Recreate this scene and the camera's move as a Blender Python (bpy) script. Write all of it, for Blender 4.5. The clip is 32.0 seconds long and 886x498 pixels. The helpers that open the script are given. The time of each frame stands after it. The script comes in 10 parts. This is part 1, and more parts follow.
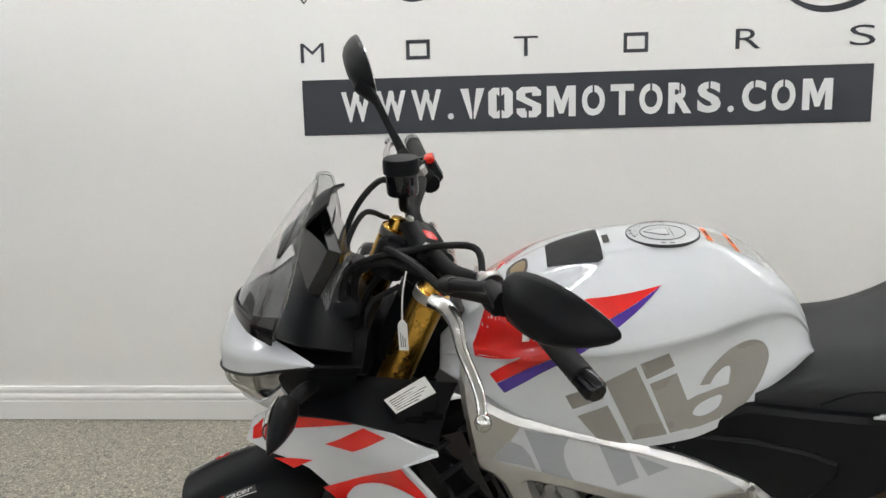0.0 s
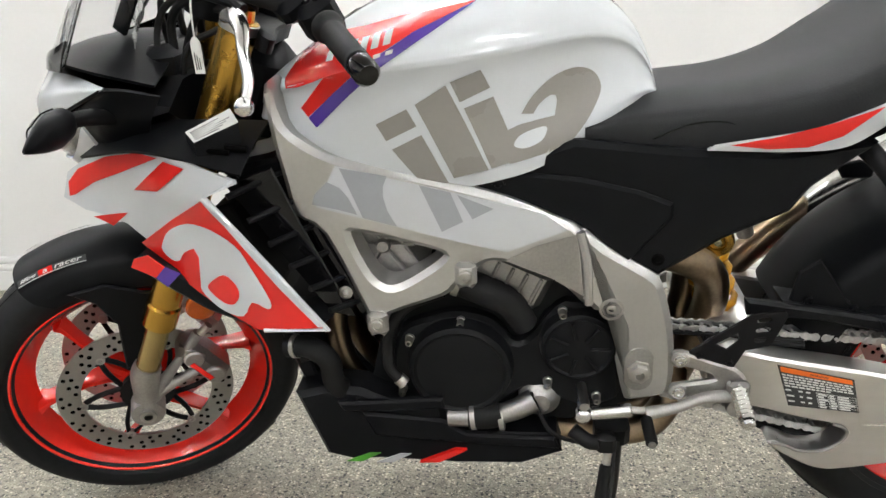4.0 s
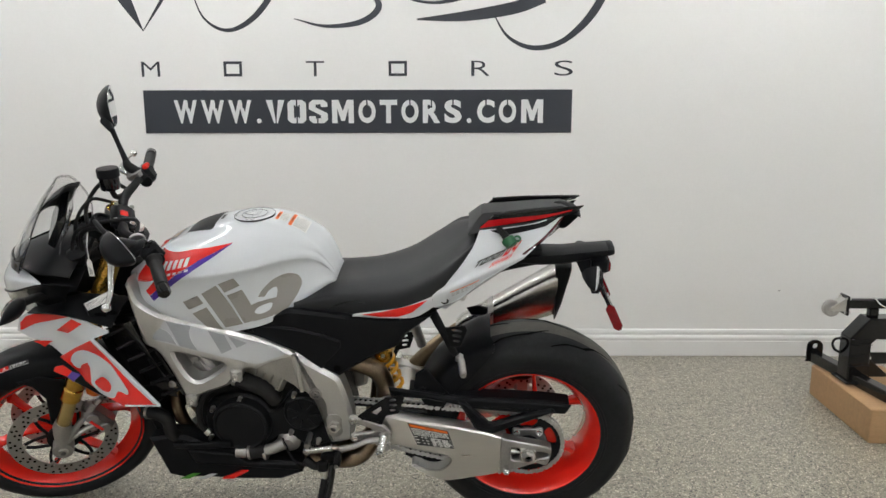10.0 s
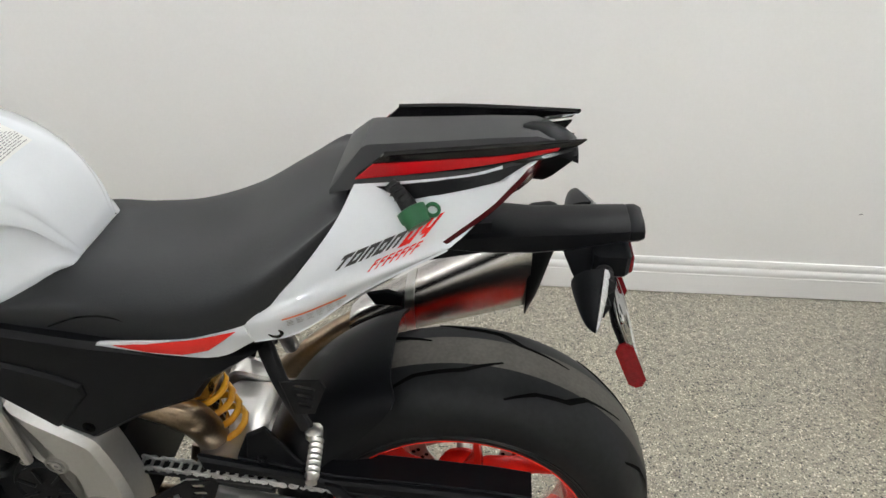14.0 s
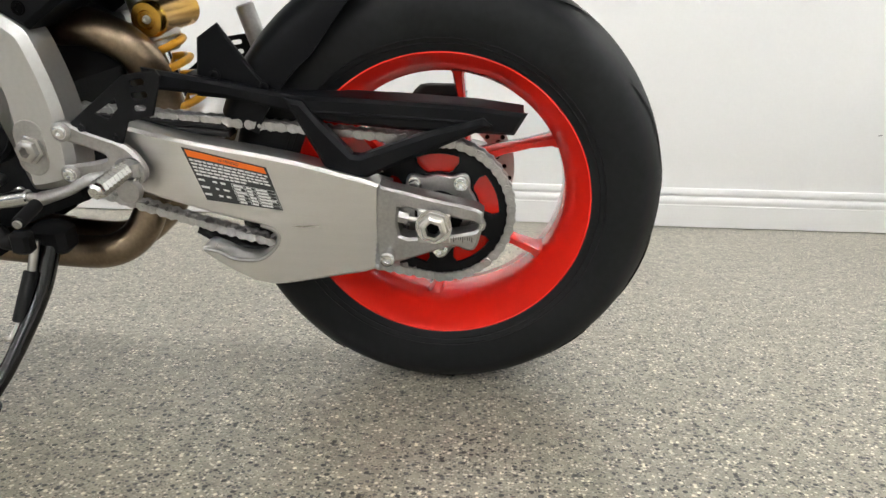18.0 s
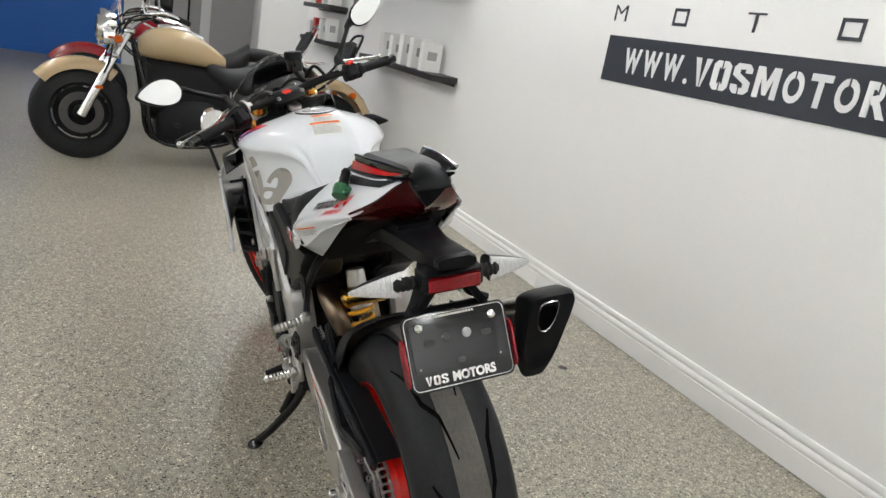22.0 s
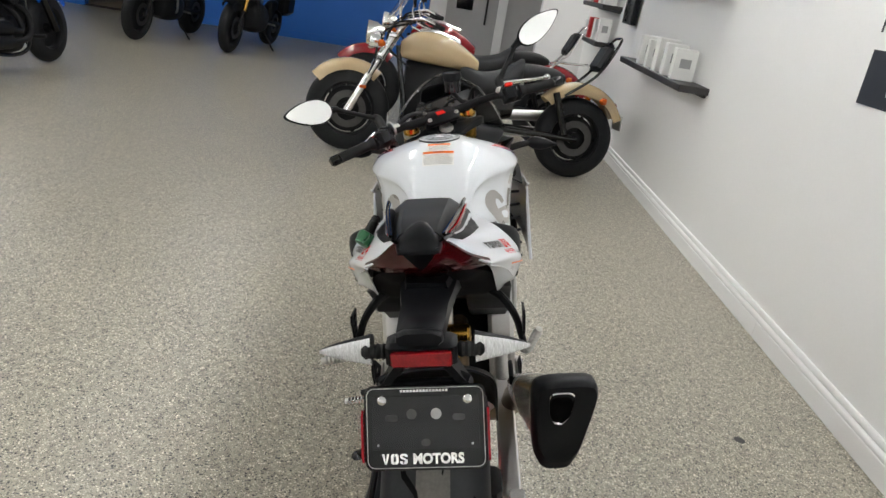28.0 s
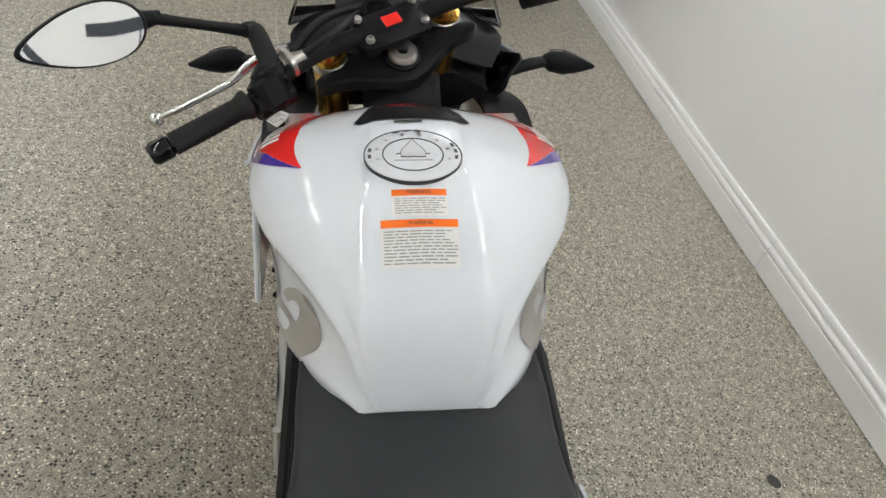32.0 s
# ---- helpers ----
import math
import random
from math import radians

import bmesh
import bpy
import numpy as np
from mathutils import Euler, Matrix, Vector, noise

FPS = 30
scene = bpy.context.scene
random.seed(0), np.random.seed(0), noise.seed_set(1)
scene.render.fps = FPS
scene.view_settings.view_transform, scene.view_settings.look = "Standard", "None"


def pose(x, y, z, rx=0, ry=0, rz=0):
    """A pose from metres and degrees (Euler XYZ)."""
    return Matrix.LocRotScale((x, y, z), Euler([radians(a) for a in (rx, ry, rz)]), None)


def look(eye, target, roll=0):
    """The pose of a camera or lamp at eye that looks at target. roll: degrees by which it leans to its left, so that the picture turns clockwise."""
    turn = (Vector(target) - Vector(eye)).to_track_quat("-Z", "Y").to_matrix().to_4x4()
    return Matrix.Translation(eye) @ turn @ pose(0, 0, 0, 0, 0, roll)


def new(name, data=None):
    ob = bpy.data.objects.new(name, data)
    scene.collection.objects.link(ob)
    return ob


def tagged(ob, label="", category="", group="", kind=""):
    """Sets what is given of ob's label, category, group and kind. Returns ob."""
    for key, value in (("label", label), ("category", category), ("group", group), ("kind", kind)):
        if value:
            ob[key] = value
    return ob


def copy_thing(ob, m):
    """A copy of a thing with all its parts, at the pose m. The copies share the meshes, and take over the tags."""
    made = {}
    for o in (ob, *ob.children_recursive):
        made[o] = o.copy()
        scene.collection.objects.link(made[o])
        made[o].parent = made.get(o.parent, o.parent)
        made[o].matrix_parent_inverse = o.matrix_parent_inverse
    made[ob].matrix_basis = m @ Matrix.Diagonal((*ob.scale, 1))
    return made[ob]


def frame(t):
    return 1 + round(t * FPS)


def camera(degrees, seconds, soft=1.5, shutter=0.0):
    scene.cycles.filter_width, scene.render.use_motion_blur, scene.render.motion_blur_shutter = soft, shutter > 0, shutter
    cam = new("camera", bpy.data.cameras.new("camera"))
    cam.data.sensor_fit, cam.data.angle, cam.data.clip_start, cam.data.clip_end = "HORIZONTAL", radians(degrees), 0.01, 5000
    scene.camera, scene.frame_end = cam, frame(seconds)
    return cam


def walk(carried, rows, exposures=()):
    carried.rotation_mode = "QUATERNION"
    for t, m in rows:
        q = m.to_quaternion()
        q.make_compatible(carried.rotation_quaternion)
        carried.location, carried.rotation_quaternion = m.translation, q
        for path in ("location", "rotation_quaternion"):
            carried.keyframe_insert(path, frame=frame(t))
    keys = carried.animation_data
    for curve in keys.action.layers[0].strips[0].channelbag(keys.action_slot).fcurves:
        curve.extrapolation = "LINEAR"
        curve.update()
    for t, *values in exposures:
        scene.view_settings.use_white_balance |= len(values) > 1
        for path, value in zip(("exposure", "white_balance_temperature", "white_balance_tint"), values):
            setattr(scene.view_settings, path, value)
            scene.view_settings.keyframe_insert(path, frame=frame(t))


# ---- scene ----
from mathutils import geometry

cam = camera(63.2, 32.0)
PATH = [
    (0, (-0.305, -1.278, 1.166), (-0.44, 0.696, 0.87), -1.4),
    (0.5, (-0.236, -1.456, 1.218), (-0.385, 0.518, 0.932), -1.2),
    (1, (-0.117, -1.524, 1.205), (-0.288, 0.445, 0.898), -1.0),
    (1.2, (-0.064, -1.549, 1.208), (-0.243, 0.417, 0.886), -0.9),
    (1.5, (0.01, -1.552, 1.184), (-0.183, 0.411, 0.855), -1.1),
    (2, (0.066, -1.552, 1.16), (-0.139, 0.402, 0.788), -1.1),
    (2.5, (0.058, -1.512, 1.121), (-0.142, 0.434, 0.704), -1.1),
    (3, (0.016, -1.411, 1.049), (-0.172, 0.531, 0.609), -1.2),
    (3.5, (-0.027, -1.296, 0.964), (-0.201, 0.644, 0.512), -1.3),
    (4, (-0.033, -1.244, 0.845), (-0.182, 0.698, 0.387), -1.5),
    (4.5, (-0.037, -1.265, 0.658), (-0.174, 0.703, 0.325), -1.6),
    (6.5, (-0.028, -1.387, 0.525), (-0.197, 0.575, 0.176), -1.1),
    (7, (0.047, -1.565, 0.754), (-0.137, 0.395, 0.4), -0.4),
    (7.5, (0.106, -1.81, 0.96), (-0.069, 0.149, 0.594), -0.4),
    (8, (0.188, -2.048, 1.112), (0.053, -0.087, 0.746), -0.9),
    (8.5, (0.322, -2.19, 1.215), (0.228, -0.222, 0.874), -0.6),
    (9, (0.436, -2.271, 1.249), (0.357, -0.299, 0.927), -0.5),
    (9.5, (0.487, -2.267, 1.266), (0.434, -0.296, 0.931), -0.4),
    (10, (0.538, -2.145, 1.286), (0.513, -0.178, 0.923), -0.1),
    (10.5, (0.574, -1.921, 1.305), (0.558, 0.038, 0.904), 0.2),
    (11, (0.617, -1.73, 1.306), (0.592, 0.218, 0.853), 0.1),
    (11.5, (0.725, -1.488, 1.304), (0.672, 0.443, 0.788), 0.2),
    (12, (0.773, -1.293, 1.297), (0.698, 0.615, 0.702), 0.2),
    (12.5, (0.754, -1.094, 1.278), (0.671, 0.787, 0.603), 0.5),
    (13, (0.737, -0.982, 1.252), (0.68, 0.877, 0.516), 1.6),
    (13.5, (0.742, -0.985, 1.256), (0.696, 0.858, 0.481), 2.2),
    (15.5, (0.765, -1.36, 1.123), (0.724, 0.513, 0.423), 1.5),
    (16, (0.752, -1.329, 0.966), (0.724, 0.556, 0.298), 0.9),
    (16.5, (0.743, -1.285, 0.747), (0.753, 0.614, 0.119), 0.3),
    (17, (0.813, -1.201, 0.564), (0.731, 0.731, 0.052), -0.5),
    (17.5, (0.817, -1.153, 0.481), (0.739, 0.790, 0.013), 0.8),
    (18, (0.830, -1.143, 0.473), (0.728, 0.810, 0.056), 1.3),
    (18.5, (0.826, -1.199, 0.535), (0.781, 0.757, 0.122), 1.7),
    (19, (0.899, -1.285, 0.689), (0.817, 0.664, 0.251), 1.3),
    (19.5, (0.968, -1.436, 0.868), (0.815, 0.496, 0.372), 1.9),
    (20, (1.203, -1.485, 1.032), (0.789, 0.393, 0.483), 1.7),
    (20.5, (1.466, -1.36, 1.15), (0.714, 0.407, 0.59), 3.3),
    (21, (1.639, -1.132, 1.186), (0.504, 0.533, 0.593), 4.9),
    (21.5, (1.916, -0.921, 1.282), (0.477, 0.345, 0.710), 5.8),
    (22, (2.025, -0.662, 1.275), (0.316, 0.212, 0.715), 10.0),
    (22.5, (2.077, -0.406, 1.321), (0.23, 0.099, 0.743), 13.4),
    (23, (2.29, -0.188, 1.402), (0.391, 0.011, 0.806), 14.1),
    (23.5, (2.542, -0.144, 1.451), (0.628, -0.05, 0.879), 11.8),
    (24, (2.799, -0.148, 1.468), (0.882, -0.097, 0.901), 11.0),
    (24.5, (3.008, -0.104, 1.476), (1.094, -0.087, 0.898), 11.2),
    (25, (3.068, -0.113, 1.481), (1.155, -0.105, 0.901), 11.3),
    (25.5, (3.078, -0.125, 1.486), (1.165, -0.114, 0.902), 11.4),
    (27.5, (2.346, -0.175, 1.442), (0.476, -0.084, 0.74), 10.2),
    (28, (1.989, -0.144, 1.449), (0.123, -0.044, 0.736), 9.3),
    (28.5, (1.724, -0.179, 1.476), (-0.116, -0.024, 0.708), 9.3),
    (29, (1.564, -0.238, 1.529), (-0.228, 0.011, 0.677), 10.2),
    (29.5, (1.538, -0.217, 1.529), (-0.229, 0.044, 0.629), 10.8),
    (30, (1.485, -0.222, 1.51), (-0.254, 0.06, 0.563), 11.6),
    (30.5, (1.357, -0.251, 1.47), (-0.338, 0.048, 0.451), 12.2),
    (31, (1.064, -0.244, 1.453), (-0.546, 0.101, 0.318), 14.0),
    (31.5, (0.864, -0.231, 1.45), (-0.693, 0.156, 0.257), 16.1),
    (32, (0.681, -0.27, 1.456), (-0.812, 0.247, 0.23), 18.9),
]
walk(cam, [(t, look(eye, target, roll)) for t, eye, target, roll in PATH],
     [(0, -0.11), (1, -0.14), (2, -0.1), (3.2, 0.13), (4, 0.34), (4.7, 0.42), (6.5, 0.45), (7.2, 0.4), (8, 0.1), (8.6, -0.11), (9, -0.2), (11, -0.16), (12, -0.04), (13, 0.02), (15.5, 0.1), (16.5, 0.3), (17.5, 0.45), (19, 0.4), (20, 0.22), (21.5, 0.1), (23, 0.08), (25, 0.0), (28, 0.06), (30, -0.04), (32, -0.12)])

# ---- light ----
world = bpy.data.worlds.new("world")
scene.world = world
world.use_nodes = True
world.node_tree.nodes["Background"].inputs[0].default_value = (0.75, 0.8, 0.9, 1)
world.node_tree.nodes["Background"].inputs[1].default_value = 0.05


# ---- materials ----
def shader(name, color, rough=0.5, metal=0.0, var=0.06, scale=9.0, fine=160.0, bump=0.04, coat=0.0, trans=0.0, spec=0.5,
           emit=0.0, rvar=0.06, stretch=(1, 1, 1), ior=1.45, alpha=1.0):
    """Principled surface with a broad stain, a fine grain and a fine relief."""
    m = bpy.data.materials.new(name)
    m.use_nodes = True
    nt = m.node_tree
    p = nt.nodes["Principled BSDF"]
    p.inputs["Metallic"].default_value = metal
    p.inputs["Coat Weight"].default_value = coat
    p.inputs["Coat Roughness"].default_value = 0.02
    p.inputs["Transmission Weight"].default_value = trans
    p.inputs["Specular IOR Level"].default_value = spec
    p.inputs["IOR"].default_value = ior
    p.inputs["Alpha"].default_value = alpha
    co = nt.nodes.new("ShaderNodeTexCoord")
    mp = nt.nodes.new("ShaderNodeMapping")
    mp.inputs["Scale"].default_value = stretch
    nt.links.new(co.outputs["Object"], mp.inputs[0])
    big = nt.nodes.new("ShaderNodeTexNoise")
    big.inputs["Scale"].default_value = scale
    big.inputs["Detail"].default_value = 5
    small = nt.nodes.new("ShaderNodeTexNoise")
    small.inputs["Scale"].default_value = fine
    small.inputs["Detail"].default_value = 3
    for n in (big, small):
        nt.links.new(mp.outputs[0], n.inputs["Vector"])
    mix = nt.nodes.new("ShaderNodeMath")
    mix.operation = "ADD"
    nt.links.new(big.outputs[0], mix.inputs[0])
    nt.links.new(small.outputs[0], mix.inputs[1])
    ramp = nt.nodes.new("ShaderNodeMapRange")
    ramp.inputs["From Min"].default_value, ramp.inputs["From Max"].default_value = 0.6, 1.4
    ramp.inputs["To Min"].default_value, ramp.inputs["To Max"].default_value = 1 - var, 1 + var
    nt.links.new(mix.outputs[0], ramp.inputs["Value"])
    tint = nt.nodes.new("ShaderNodeVectorMath")
    tint.operation = "SCALE"
    tint.inputs[0].default_value = color
    nt.links.new(ramp.outputs[0], tint.inputs["Scale"])
    nt.links.new(tint.outputs[0], p.inputs["Base Color"])
    rr = nt.nodes.new("ShaderNodeMapRange")
    rr.inputs["To Min"].default_value, rr.inputs["To Max"].default_value = max(rough - rvar, 0.02), rough + rvar
    nt.links.new(big.outputs[0], rr.inputs["Value"])
    nt.links.new(rr.outputs[0], p.inputs["Roughness"])
    if bump:
        b = nt.nodes.new("ShaderNodeBump")
        b.inputs["Strength"].default_value = bump
        b.inputs["Distance"].default_value = 0.002
        nt.links.new(small.outputs[0], b.inputs["Height"])
        nt.links.new(b.outputs[0], p.inputs["Normal"])
    if emit:
        p.inputs["Emission Color"].default_value = (*color, 1)
        p.inputs["Emission Strength"].default_value = emit
    return m


def floor_material():
    """Clear-coated epoxy with pale and dark flakes."""
    m = shader("epoxy_floor", (0.332, 0.305, 0.243), 0.31, var=0.1, scale=0.45, fine=3.1, bump=0, spec=0.55, rvar=0.03)
    nt = m.node_tree
    p = nt.nodes["Principled BSDF"]
    co = nt.nodes["Texture Coordinate"]
    base = p.inputs["Base Color"].links[0].from_socket
    last = base
    for scale, lo, hi, colour, size in ((330, 0.0, 0.3, (0.17, 0.157, 0.13), 0.5), (330, 0.72, 1.0, (0.5, 0.47, 0.385), 0.45), (210, 0.0, 0.16, (0.75, 0.7, 0.58), 0.4), (128, 0.0, 0.22, (0.8, 0.75, 0.62), 0.36), (105, 0.8, 1.0, (0.035, 0.034, 0.034), 0.38), (150, 0.84, 1.0, (0.1, 0.096, 0.095), 0.42), (230, 0.84, 1.0, (0.05, 0.047, 0.044), 0.42)):
        v = nt.nodes.new("ShaderNodeTexVoronoi")
        v.inputs["Scale"].default_value = scale
        nt.links.new(co.outputs["Object"], v.inputs["Vector"])
        sep = nt.nodes.new("ShaderNodeSeparateColor")
        nt.links.new(v.outputs["Color"], sep.inputs[0])
        pick = nt.nodes.new("ShaderNodeMath")
        pick.operation = "COMPARE"
        pick.inputs[1].default_value, pick.inputs[2].default_value = (lo + hi) / 2, (hi - lo) / 2
        nt.links.new(sep.outputs[0], pick.inputs[0])
        near = nt.nodes.new("ShaderNodeMath")
        near.operation = "LESS_THAN"
        near.inputs[1].default_value = size
        nt.links.new(v.outputs["Distance"], near.inputs[0])
        both = nt.nodes.new("ShaderNodeMath")
        both.operation = "MULTIPLY"
        nt.links.new(pick.outputs[0], both.inputs[0])
        nt.links.new(near.outputs[0], both.inputs[1])
        mx = nt.nodes.new("ShaderNodeMix")
        mx.data_type = "RGBA"
        mx.inputs["B"].default_value = (*colour, 1)
        nt.links.new(both.outputs[0], mx.inputs["Factor"])
        nt.links.new(last, mx.inputs["A"])
        last = mx.outputs["Result"]
    mott = nt.nodes.new("ShaderNodeTexNoise")
    mott.inputs["Scale"].default_value, mott.inputs["Detail"].default_value = 42, 2
    nt.links.new(co.outputs["Object"], mott.inputs["Vector"])
    mr = nt.nodes.new("ShaderNodeMapRange")
    mr.inputs["From Min"].default_value, mr.inputs["From Max"].default_value = 0.3, 0.7
    mr.inputs["To Min"].default_value, mr.inputs["To Max"].default_value = 0.76, 1.22
    nt.links.new(mott.outputs[0], mr.inputs["Value"])
    sc = nt.nodes.new("ShaderNodeVectorMath")
    sc.operation = "SCALE"
    nt.links.new(last, sc.inputs[0])
    nt.links.new(mr.outputs[0], sc.inputs["Scale"])
    nt.links.new(sc.outputs[0], p.inputs["Base Color"])
    n = nt.nodes.new("ShaderNodeTexNoise")
    n.inputs["Scale"].default_value = 130
    nt.links.new(co.outputs["Object"], n.inputs["Vector"])
    b = nt.nodes.new("ShaderNodeBump")
    b.inputs["Strength"].default_value, b.inputs["Distance"].default_value = 0.4, 0.002
    nt.links.new(n.outputs[0], b.inputs["Height"])
    nt.links.new(b.outputs[0], p.inputs["Normal"])
    return m


